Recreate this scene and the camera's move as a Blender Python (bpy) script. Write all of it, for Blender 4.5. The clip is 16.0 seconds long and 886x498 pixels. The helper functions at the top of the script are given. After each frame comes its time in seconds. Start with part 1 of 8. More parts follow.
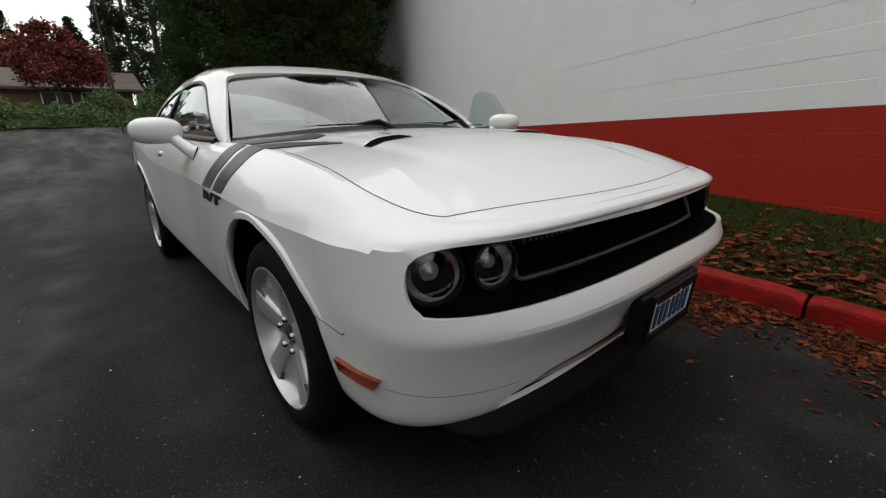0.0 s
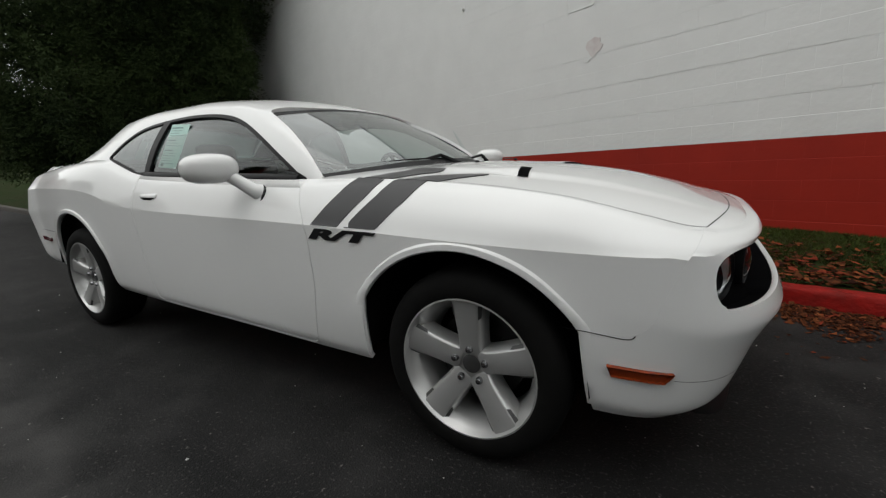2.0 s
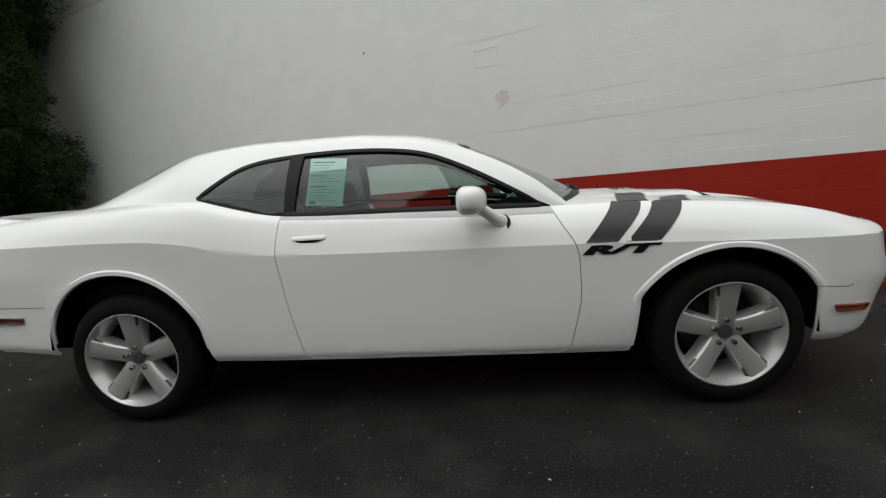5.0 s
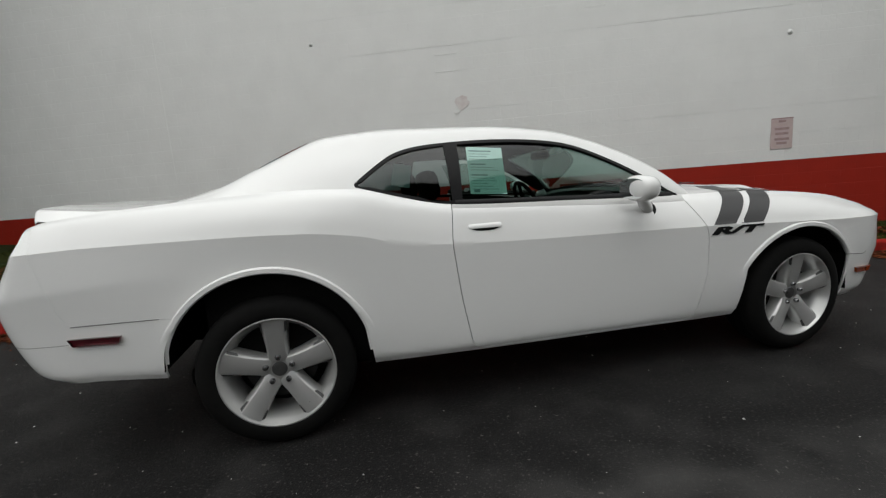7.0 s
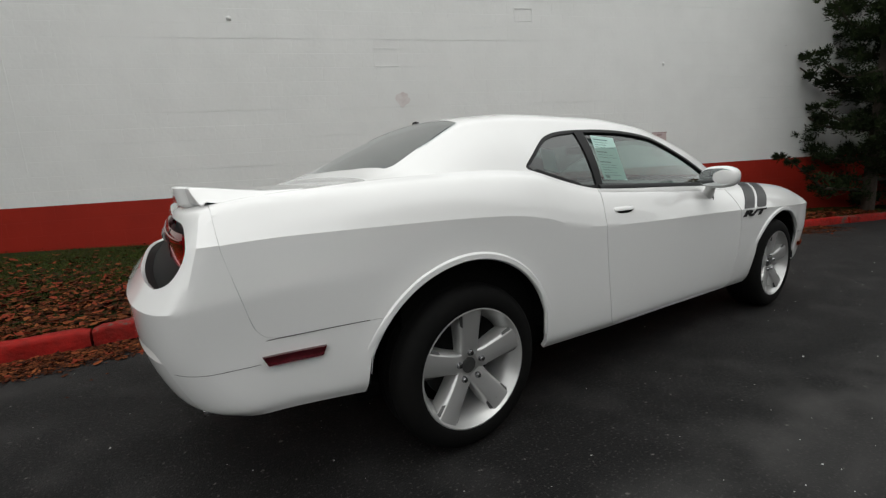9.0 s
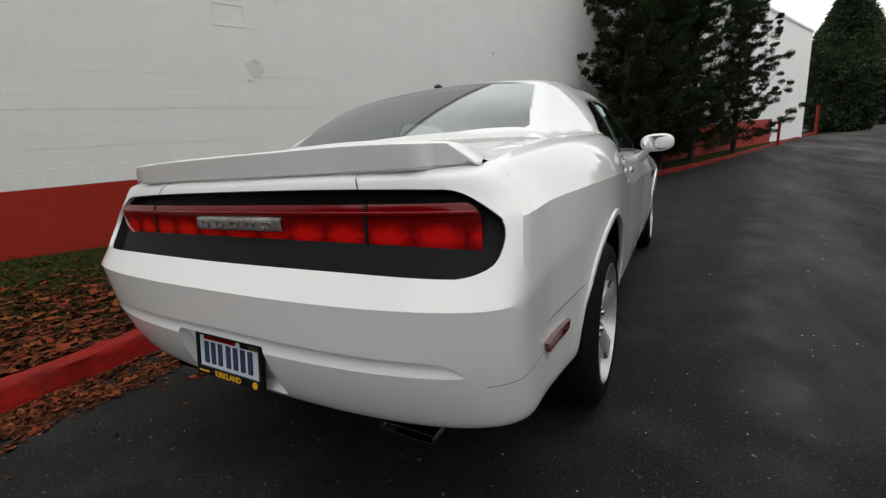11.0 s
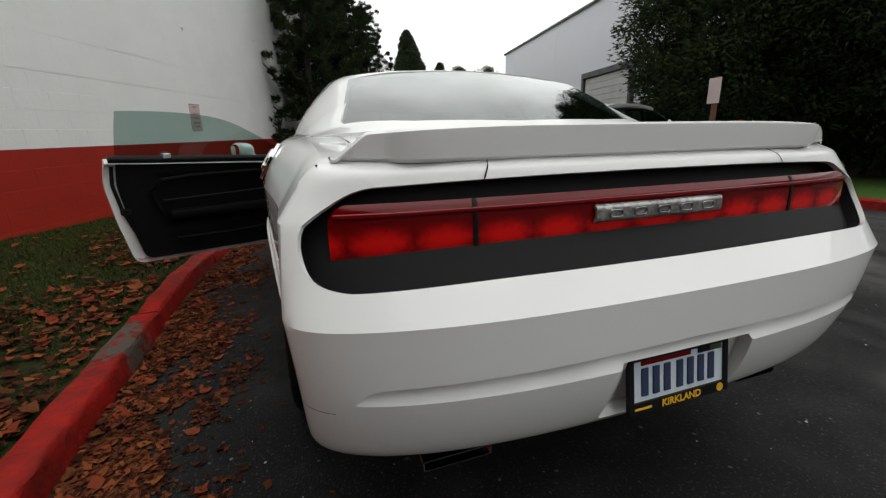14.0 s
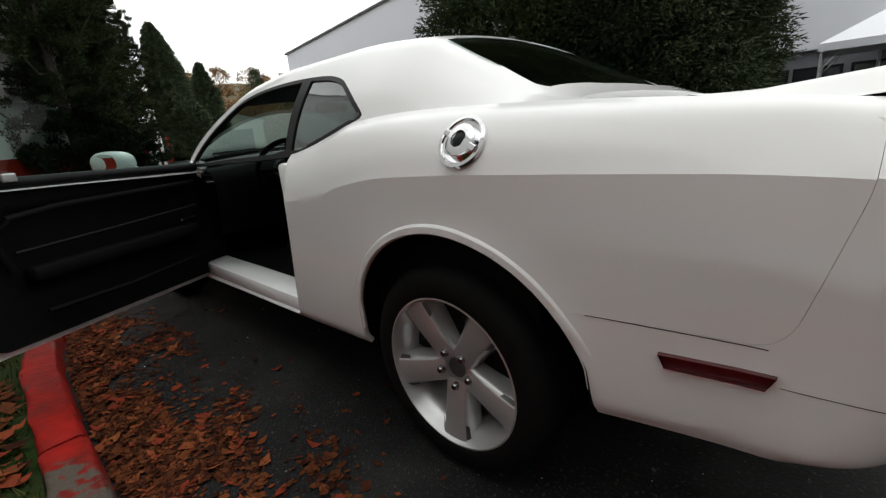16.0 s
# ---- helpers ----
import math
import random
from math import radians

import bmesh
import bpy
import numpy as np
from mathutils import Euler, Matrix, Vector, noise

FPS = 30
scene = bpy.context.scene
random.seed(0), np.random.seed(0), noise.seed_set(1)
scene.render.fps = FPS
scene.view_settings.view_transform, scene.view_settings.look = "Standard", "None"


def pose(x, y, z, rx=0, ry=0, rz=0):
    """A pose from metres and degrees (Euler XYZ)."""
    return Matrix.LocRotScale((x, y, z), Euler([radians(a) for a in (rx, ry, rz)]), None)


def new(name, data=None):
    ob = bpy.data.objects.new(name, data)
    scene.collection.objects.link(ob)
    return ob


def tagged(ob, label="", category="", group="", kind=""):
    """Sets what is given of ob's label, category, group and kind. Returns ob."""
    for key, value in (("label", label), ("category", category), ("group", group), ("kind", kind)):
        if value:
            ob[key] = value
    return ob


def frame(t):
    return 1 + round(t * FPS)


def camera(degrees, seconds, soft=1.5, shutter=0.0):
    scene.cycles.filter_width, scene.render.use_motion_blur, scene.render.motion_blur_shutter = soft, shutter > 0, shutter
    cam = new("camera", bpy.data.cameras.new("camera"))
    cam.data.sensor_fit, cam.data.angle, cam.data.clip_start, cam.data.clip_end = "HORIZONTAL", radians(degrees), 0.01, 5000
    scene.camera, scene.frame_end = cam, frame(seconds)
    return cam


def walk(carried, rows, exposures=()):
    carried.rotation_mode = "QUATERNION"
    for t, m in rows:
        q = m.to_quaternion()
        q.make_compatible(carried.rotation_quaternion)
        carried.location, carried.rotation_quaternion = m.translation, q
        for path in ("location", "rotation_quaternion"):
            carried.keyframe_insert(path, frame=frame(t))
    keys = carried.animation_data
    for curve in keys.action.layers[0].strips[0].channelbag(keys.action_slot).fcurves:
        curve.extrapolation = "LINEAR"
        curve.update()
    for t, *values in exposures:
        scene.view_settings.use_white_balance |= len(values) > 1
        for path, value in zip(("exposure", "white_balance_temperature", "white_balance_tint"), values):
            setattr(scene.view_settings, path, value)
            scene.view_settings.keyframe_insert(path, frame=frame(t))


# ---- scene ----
cam = camera(93.38, 16.0, soft=1.3)
# seconds, x, y, z, yaw, pitch, roll
PATH = [
    (0.0, 2.838, -1.308, 1.030, 49.25, -16.25, 1.55),
    (0.5, 2.680, -1.504, 1.037, 42.43, -15.31, 1.04),
    (1.0, 2.514, -1.682, 1.044, 38.87, -15.44, 0.66),
    (1.5, 2.320, -1.889, 1.053, 34.82, -13.42, 2.44),
    (2.0, 2.090, -2.051, 1.048, 30.36, -12.09, 2.42),
    (2.5, 1.840, -2.203, 1.070, 24.82, -12.66, 3.07),
    (3.0, 1.556, -2.398, 1.093, 21.27, -10.39, 3.28),
    (3.5, 1.276, -2.555, 1.094, 18.46, -10.16, 3.75),
    (4.0, 0.978, -2.670, 1.111, 12.90, -9.41, 3.98),
    (4.5, 0.655, -2.764, 1.123, 8.04, -8.99, 4.10),
    (5.0, 0.314, -2.832, 1.131, 3.64, -8.83, 4.12),
    (5.5, -0.041, -2.872, 1.136, -0.50, -8.84, 4.06),
    (6.0, -0.402, -2.880, 1.138, -4.60, -8.94, 3.91),
    (6.5, -0.766, -2.850, 1.139, -8.89, -9.06, 3.68),
    (7.0, -1.126, -2.780, 1.139, -13.58, -9.11, 3.38),
    (7.5, -1.480, -2.701, 1.140, -18.08, -9.86, 1.99),
    (8.0, -1.825, -2.592, 1.141, -22.91, -9.49, 2.44),
    (8.5, -2.133, -2.393, 1.132, -27.11, -9.37, 3.24),
    (9.0, -2.427, -2.183, 1.115, -33.21, -9.58, 2.55),
    (9.5, -2.684, -1.953, 1.106, -39.87, -10.22, 2.59),
    (10.0, -2.903, -1.703, 1.102, -46.86, -11.12, 3.07),
    (10.5, -3.085, -1.433, 1.101, -53.98, -12.14, 3.69),
    (11.0, -3.229, -1.143, 1.099, -61.00, -13.10, 4.13),
    (11.5, -3.333, -0.834, 1.094, -67.72, -13.84, 4.09),
    (12.0, -3.410, -0.505, 1.084, -74.20, -14.21, 3.27),
    (12.5, -3.437, -0.154, 1.111, -82.96, -13.12, 3.81),
    (13.0, -3.412, 0.176, 1.111, -91.65, -14.71, 3.37),
    (13.5, -3.329, 0.506, 1.097, -99.64, -15.32, 1.42),
    (14.0, -3.220, 0.823, 1.105, -109.61, -14.70, 1.25),
    (14.5, -3.030, 1.080, 1.074, -117.92, -16.46, 3.32),
    (15.0, -2.807, 1.329, 1.068, -124.94, -16.62, 1.63),
    (15.5, -2.571, 1.574, 1.080, -132.51, -15.92, 3.27),
    (16.0, -2.267, 1.727, 1.076, -138.30, -15.88, 4.77),
]
walk(cam, [(t, pose(x, y, z, 90 + p, r, w)) for t, x, y, z, w, p, r in PATH],
     [(0.0, -0.06), (2.0, -0.06), (3.5, 0.08), (6.5, 0.03), (9.2, 0.08), (11.5, 0.04), (14.0, 0.05), (14.5, 0.12), (15.0, 0.28), (15.5, 0.28), (16.0, 0.24)])

# ---- world and light: an overcast autumn sky ----
world = bpy.data.worlds.new("overcast_sky")
scene.world = world
world.use_nodes = True
wn, wl = world.node_tree.nodes, world.node_tree.links
wn.clear()
sky = wn.new("ShaderNodeTexSky")
sky.sky_type, sky.sun_disc = "NISHITA", False
sky.sun_elevation, sky.sun_rotation = radians(77), radians(228)
sky.air_density, sky.dust_density = 2.0, 6.0
grey = wn.new("ShaderNodeHueSaturation")
grey.inputs["Saturation"].default_value = 0.12
veil = wn.new("ShaderNodeMix")
veil.data_type = "RGBA"
veil.inputs[0].default_value = 0.8
veil.inputs[7].default_value = (8.58, 8.76, 8.56, 1)
bg = wn.new("ShaderNodeBackground")
bg.inputs["Strength"].default_value = 0.166
wout = wn.new("ShaderNodeOutputWorld")
wl.new(sky.outputs[0], grey.inputs["Color"])
wl.new(grey.outputs[0], veil.inputs[6])
coord, clouds, span, shade = wn.new("ShaderNodeTexCoord"), wn.new("ShaderNodeTexNoise"), wn.new("ShaderNodeMapRange"), wn.new("ShaderNodeMix")
clouds.inputs["Scale"].default_value, clouds.inputs["Detail"].default_value = 2.6, 5
span.inputs["From Min"].default_value, span.inputs["From Max"].default_value = 0.35, 0.65
span.inputs["To Min"].default_value, span.inputs["To Max"].default_value = 0.72, 1.12
shade.data_type, shade.blend_type = "RGBA", "MULTIPLY"
shade.inputs[0].default_value = 1.0
wl.new(coord.outputs["Generated"], clouds.inputs["Vector"])
wl.new(clouds.outputs[0], span.inputs["Value"])
wl.new(veil.outputs[2], shade.inputs[6])
wl.new(span.outputs[0], shade.inputs[7])
wl.new(shade.outputs[2], bg.inputs[0])
wl.new(bg.outputs[0], wout.inputs[0])
sun = new("sun", bpy.data.lights.new("sun", "SUN"))
sun.data.energy, sun.data.angle, sun.data.color = 0.42, radians(60), (1.0, 0.985, 0.96)
sun.rotation_euler = Euler((radians(13), 0, radians(-48)))

# ---- materials ----
def material(name, base, rough=0.6, metal=0.0, vary=0.0, scale=8.0, dark=None, bump=0.0, bump_scale=60.0, coat=0.0, spec=0.5,
             emit=None, trans=0.0, ior=1.45, random=0.0, islands=0.0, rough_vary=0.0, distance=0.004):
    """A surface with two scales of colour variation and fine relief, in object space metres."""
    m = bpy.data.materials.new(name)
    m.use_nodes = True
    n, l = m.node_tree.nodes, m.node_tree.links
    b = n["Principled BSDF"]
    b.inputs["Base Color"].default_value = (*base, 1)
    b.inputs["Roughness"].default_value, b.inputs["Metallic"].default_value = rough, metal
    b.inputs["Specular IOR Level"].default_value = spec
    b.inputs["Coat Weight"].default_value, b.inputs["Coat Roughness"].default_value = coat, 0.03
    b.inputs["Transmission Weight"].default_value, b.inputs["IOR"].default_value = trans, ior
    if emit:
        b.inputs["Emission Color"].default_value, b.inputs["Emission Strength"].default_value = (*emit[:3], 1), emit[3]
    geo = n.new("ShaderNodeNewGeometry")
    pos = geo.outputs["Position"]
    colour = None
    if vary or random or islands:
        mix = n.new("ShaderNodeMix")
        mix.data_type = "RGBA"
        mix.inputs[6].default_value = (*base, 1)
        mix.inputs[7].default_value = (*(dark or [c * 0.4 for c in base]), 1)
        big, fine = n.new("ShaderNodeTexNoise"), n.new("ShaderNodeTexNoise")
        big.inputs["Scale"].default_value, fine.inputs["Scale"].default_value = scale * 0.13, scale
        fine.inputs["Detail"].default_value = 6
        l.new(pos, big.inputs["Vector"]), l.new(pos, fine.inputs["Vector"])
        add = n.new("ShaderNodeMath")
        add.operation = "ADD"
        l.new(big.outputs[0], add.inputs[0]), l.new(fine.outputs[0], add.inputs[1])
        ramp = n.new("ShaderNodeMapRange")
        ramp.inputs["From Min"].default_value, ramp.inputs["From Max"].default_value = 0.75, 1.3
        ramp.inputs["To Max"].default_value = vary
        l.new(add.outputs[0], ramp.inputs["Value"])
        last = ramp.outputs[0]
        for amount, socket in ((random, "Random"), (islands, "Random Per Island")):
            if amount:
                src = n.new("ShaderNodeObjectInfo") if socket == "Random" else geo
                mul = n.new("ShaderNodeMath")
                mul.operation, mul.inputs[1].default_value = "MULTIPLY", amount
                l.new(src.outputs[socket], mul.inputs[0])
                tot = n.new("ShaderNodeMath")
                tot.operation, tot.use_clamp = "ADD", True
                l.new(last, tot.inputs[0]), l.new(mul.outputs[0], tot.inputs[1])
                last = tot.outputs[0]
        l.new(last, mix.inputs[0])
        l.new(mix.outputs[2], b.inputs["Base Color"])
        if rough_vary:
            rr = n.new("ShaderNodeMapRange")
            rr.inputs["To Min"].default_value, rr.inputs["To Max"].default_value = rough, rough + rough_vary
            l.new(big.outputs[0], rr.inputs["Value"])
            l.new(rr.outputs[0], b.inputs["Roughness"])
    if bump:
        tex, bp = n.new("ShaderNodeTexNoise"), n.new("ShaderNodeBump")
        tex.inputs["Scale"].default_value, tex.inputs["Detail"].default_value = bump_scale, 4
        bp.inputs["Strength"].default_value, bp.inputs["Distance"].default_value = bump, distance
        l.new(pos, tex.inputs["Vector"])
        l.new(tex.outputs[0], bp.inputs["Height"])
        l.new(bp.outputs[0], b.inputs["Normal"])
    return m


M = {}
M["paint"] = material("white_car_paint", (0.80, 0.80, 0.795), 0.45, spec=0.12, coat=1.0, vary=0.05, scale=5, dark=(0.7, 0.7, 0.69))
M["black"] = material("satin_black_plastic", (0.006, 0.006, 0.007), 0.45, spec=0.18, vary=0.4, scale=40, dark=(0.02, 0.02, 0.02), bump=0.08, bump_scale=400, distance=0.001)
M["matte"] = material("matte_black_trim", (0.006, 0.006, 0.0065), 0.55, spec=0.16, vary=0.3, scale=30, bump=0.1, bump_scale=500, distance=0.001)
# underbody black, also laid where a recess or doorway would be in shade
M["under"] = material("dark_underbody_and_gap_shade", (0.004, 0.004, 0.004), 0.9, spec=0.1, vary=0.5, scale=12)
M["rubber"] = material("tyre_rubber", (0.0045, 0.0045, 0.0045), 0.75, spec=0.12, vary=0.5, scale=30, dark=(0.010, 0.0095, 0.009), bump=0.15, bump_scale=250, distance=0.001)
M["alloy"] = material("silver_painted_alloy", (0.50, 0.50, 0.495), 0.28, metal=0.55, vary=0.2, scale=14, dark=(0.38, 0.38, 0.38))
# brake steel again, darkened for the shade behind the spokes
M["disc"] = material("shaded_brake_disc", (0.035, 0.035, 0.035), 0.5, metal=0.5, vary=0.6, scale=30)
M["lug"] = material("dark_chromed_nut", (0.30, 0.30, 0.31), 0.18, metal=1.0, vary=0.2, scale=40)
M["void"] = material("deep_black_plastic", (0.0035, 0.0035, 0.004), 0.8, spec=0.01, vary=0.4, scale=30)
M["chrome"] = material("chrome", (0.75, 0.75, 0.76), 0.08, metal=1.0, vary=0.1, scale=9)
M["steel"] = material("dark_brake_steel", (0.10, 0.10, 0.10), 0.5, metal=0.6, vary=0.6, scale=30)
M["stripe"] = material("charcoal_vinyl_stripe", (0.035, 0.034, 0.036), 0.38, vary=0.2, scale=20)
M["red_lens"] = material("red_lamp_lens", (0.20, 0.002, 0.004), 0.10, coat=0.2, spec=0.4, vary=0.6, scale=26, dark=(0.12, 0.001, 0.003), bump=0.10, bump_scale=55, distance=0.004)
M["amber"] = material("amber_marker_lens", (0.26, 0.040, 0.008), 0.25, coat=0.3, vary=0.5, scale=60, dark=(0.10, 0.015, 0.005), bump=0.08, bump_scale=200)
M["dark_red"] = material("dark_red_marker_lens", (0.10, 0.006, 0.012), 0.15, coat=0.8, vary=0.5, scale=60, bump=0.3, bump_scale=200)
M["clear_lens"] = material("clear_reflector_lens", (0.46, 0.45, 0.44), 0.14, metal=0.6, vary=0.7, scale=90, dark=(0.07, 0.06, 0.06), bump=0.8, bump_scale=90)
M["leather"] = material("dark_leather", (0.0055, 0.0055, 0.0055), 0.6, spec=0.07, vary=0.4, scale=30, bump=0.2, bump_scale=160)
M["paper"] = material("pale_green_paper", (0.50, 0.72, 0.66), 0.6, vary=0.12, scale=40)
M["ink"] = material("printed_ink", (0.16, 0.26, 0.25), 0.7, vary=0.2, scale=30)
M["plate_white"] = material("number_plate_white", (0.62, 0.68, 0.74), 0.4, vary=0.5, scale=14, dark=(0.36, 0.52, 0.68))
M["plate_blue"] = material("plate_ink", (0.03, 0.045, 0.10), 0.5, vary=0.2, scale=30)
M["yellow"] = material("yellow_print", (0.75, 0.42, 0.02), 0.5, vary=0.2, scale=30)
M["wall_white"] = material("painted_block_white", (0.79, 0.795, 0.78), 0.62, vary=0.5, scale=2.2, dark=(0.69, 0.695, 0.68), random=0.03, bump=0.5, bump_scale=17, distance=0.008)
M["wall_red"] = material("painted_block_red", (0.335, 0.022, 0.011), 0.55, spec=0.22, vary=0.5, scale=3.0, dark=(0.24, 0.016, 0.010), random=0.05, bump=0.3, bump_scale=28, distance=0.005)
M["mortar"] = material("painted_mortar_white", (0.70, 0.70, 0.68), 0.7, vary=0.3, scale=4, dark=(0.5, 0.5, 0.49), bump=0.3, bump_scale=60)
M["mortar_red"] = material("painted_mortar_red", (0.36, 0.035, 0.022), 0.6, spec=0.22, vary=0.3, scale=4, bump=0.3, bump_scale=60)


def asphalt_material():
    """Dark asphalt: a worn, paler traffic lane with wheel tracks, stained patches, and light stone chips."""
    base = (0.0066, 0.0064, 0.0064, 1)
    m = material("worn_asphalt", base[:3], 0.75, spec=0.20, bump=0.9, bump_scale=130, distance=0.006)
    n, l = m.node_tree.nodes, m.node_tree.links
    b = n["Principled BSDF"]
    geo, vec, dot, lane = n.new("ShaderNodeNewGeometry"), n.new("ShaderNodeVectorMath"), n.new("ShaderNodeVectorMath"), n.new("ShaderNodeMapRange")
    pos = geo.outputs["Position"]
    vec.operation, vec.inputs[1].default_value = "MULTIPLY", (0.16, 0.9, 1)
    dot.operation, dot.inputs[1].default_value = "DOT_PRODUCT", (0.12, 1, 0)
    l.new(pos, vec.inputs[0]), l.new(pos, dot.inputs[0])
    lane.inputs["From Min"].default_value, lane.inputs["From Max"].default_value = -1.15, -2.9
    l.new(dot.outputs["Value"], lane.inputs["Value"])
    last = None
    for source, scale, lo, hi, colour, detail, worn in ((pos, 0.8, 0.45, 0.75, (0.0038, 0.0037, 0.0038), 5, False), (vec.outputs[0], 1.0, 0.42, 0.74, (0.12, 0.117, 0.115), 6, True),
                                                        (pos, 3.2, 0.48, 0.75, (0.021, 0.0203, 0.0200), 4, False), (pos, 85, 0.58, 0.74, (0.062, 0.058, 0.056), 3, False), (pos, 30, 0.70, 0.76, (0.12, 0.113, 0.107), 2, False)):
        tex, rng_, mix = n.new("ShaderNodeTexNoise"), n.new("ShaderNodeMapRange"), n.new("ShaderNodeMix")
        mix.data_type = "RGBA"
        tex.inputs["Scale"].default_value, tex.inputs["Detail"].default_value = scale, detail
        rng_.inputs["From Min"].default_value, rng_.inputs["From Max"].default_value = lo, hi
        mix.inputs[6].default_value, mix.inputs[7].default_value = base, (*colour, 1)
        l.new(source, tex.inputs["Vector"]), l.new(tex.outputs[0], rng_.inputs["Value"])
        fac = rng_.outputs[0]
        if worn:
            tex.inputs["Roughness"].default_value = 0.62
            keep, mul = n.new("ShaderNodeMath"), n.new("ShaderNodeMath")
            keep.operation, keep.inputs[1].default_value, keep.inputs[2].default_value = "MULTIPLY_ADD", 0.92, 0.08
            mul.operation = "MULTIPLY"
            l.new(lane.outputs[0], keep.inputs[0]), l.new(keep.outputs[0], mul.inputs[0]), l.new(fac, mul.inputs[1])
            fac = mul.outputs[0]
        l.new(fac, mix.inputs[0])
        if last:
            l.new(last, mix.inputs[6])
        last = mix.outputs[2]
    # two pale tyre trails that bend with the drive
    xyz = n.new("ShaderNodeSeparateXYZ")
    l.new(pos, xyz.inputs[0])

    def op(kind, a, c):
        node = n.new("ShaderNodeMath")
        node.operation = kind
        for k, q in enumerate((a, c)):
            if isinstance(q, (int, float)):
                node.inputs[k].default_value = q
            else:
                l.new(q, node.inputs[k])
        return node.outputs[0]

    run = op("ADD", xyz.outputs[1], op("MULTIPLY", op("MAXIMUM", xyz.outputs[0], 0.0), 0.15))
    for where, half, amount in ((-1.62, 0.30, 0.9), (-3.1, 0.38, 0.9), (-4.6, 0.34, 0.7)):
        tex, mix = n.new("ShaderNodeTexNoise"), n.new("ShaderNodeMix")
        mix.data_type = "RGBA"
        tex.inputs["Scale"].default_value, tex.inputs["Detail"].default_value = 2.1, 7
        l.new(pos, tex.inputs["Vector"])
        band = op("MAXIMUM", op("SUBTRACT", 1.0, op("ABSOLUTE", op("DIVIDE", op("SUBTRACT", run, where), half), 0.0)), 0.0)
        rough_ = op("MAXIMUM", op("MULTIPLY", op("SUBTRACT", tex.outputs[0], 0.38), 3.0), 0.0)
        fade = op("MINIMUM", op("MULTIPLY", op("MULTIPLY", band, rough_), amount), 1.0)
        mix.inputs[7].default_value = (0.055, 0.0535, 0.052, 1)
        l.new(fade, mix.inputs[0]), l.new(last, mix.inputs[6])
        last = mix.outputs[2]
    l.new(last, b.inputs["Base Color"])
    return m


def lamp_material():
    """Deep red lamp plastic; the brighter shine of its reflector bowls is painted into the colour."""
    m = material("red_lamp_painted_bowls", (0.24, 0.002, 0.004), 0.10, coat=0.2, spec=0.3, bump=0.05, bump_scale=50, distance=0.003)
    n, l = m.node_tree.nodes, m.node_tree.links
    b = n["Principled BSDF"]
    geo, xyz = n.new("ShaderNodeNewGeometry"), n.new("ShaderNodeSeparateXYZ")
    l.new(geo.outputs["Position"], xyz.inputs[0])

    def op(kind, a, c):
        node = n.new("ShaderNodeMath")
        node.operation = kind
        for k, q in enumerate((a, c)):
            if isinstance(q, (int, float)):
                node.inputs[k].default_value = q
            else:
                l.new(q, node.inputs[k])
        return node.outputs[0]

    # bright cells where the bowls would catch light, as base colour only
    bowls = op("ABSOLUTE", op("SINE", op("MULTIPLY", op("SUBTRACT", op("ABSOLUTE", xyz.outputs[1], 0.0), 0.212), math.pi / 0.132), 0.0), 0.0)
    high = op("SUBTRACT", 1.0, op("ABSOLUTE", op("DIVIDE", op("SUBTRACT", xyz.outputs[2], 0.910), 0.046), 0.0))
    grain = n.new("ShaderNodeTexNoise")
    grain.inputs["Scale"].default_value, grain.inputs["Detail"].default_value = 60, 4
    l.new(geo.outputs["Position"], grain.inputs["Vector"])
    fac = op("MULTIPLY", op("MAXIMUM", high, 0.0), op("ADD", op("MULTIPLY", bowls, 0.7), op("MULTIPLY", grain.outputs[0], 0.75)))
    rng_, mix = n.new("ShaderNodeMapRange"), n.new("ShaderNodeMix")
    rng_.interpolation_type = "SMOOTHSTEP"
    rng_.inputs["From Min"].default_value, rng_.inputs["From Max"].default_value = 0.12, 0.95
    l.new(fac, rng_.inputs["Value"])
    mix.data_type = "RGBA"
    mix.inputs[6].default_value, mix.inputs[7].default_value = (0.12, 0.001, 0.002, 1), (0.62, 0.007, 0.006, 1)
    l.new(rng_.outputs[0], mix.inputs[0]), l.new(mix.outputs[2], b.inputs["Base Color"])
    return m


M["red_lamp"] = lamp_material()
M["asphalt"] = asphalt_material()
M["soil"] = material("grass_soil", (0.014, 0.028, 0.007), 0.95, spec=0.05, vary=0.8, scale=9, dark=(0.028, 0.026, 0.012), bump=0.8, bump_scale=40, distance=0.02)
M["grass"] = material("grass_blades", (0.052, 0.078, 0.014), 0.85, spec=0.06, vary=0.5, scale=3, dark=(0.050, 0.046, 0.018), islands=0.7)
M["leaf"] = material("dry_fallen_leaves", (0.135, 0.042, 0.015), 0.85, spec=0.08, vary=0.3, scale=30, dark=(0.022, 0.007, 0.004), islands=1.0)
M["leaf_pale"] = material("pale_fallen_leaves", (0.19, 0.068, 0.022), 0.85, spec=0.08, vary=0.3, scale=30, dark=(0.16, 0.026, 0.013), islands=1.0)


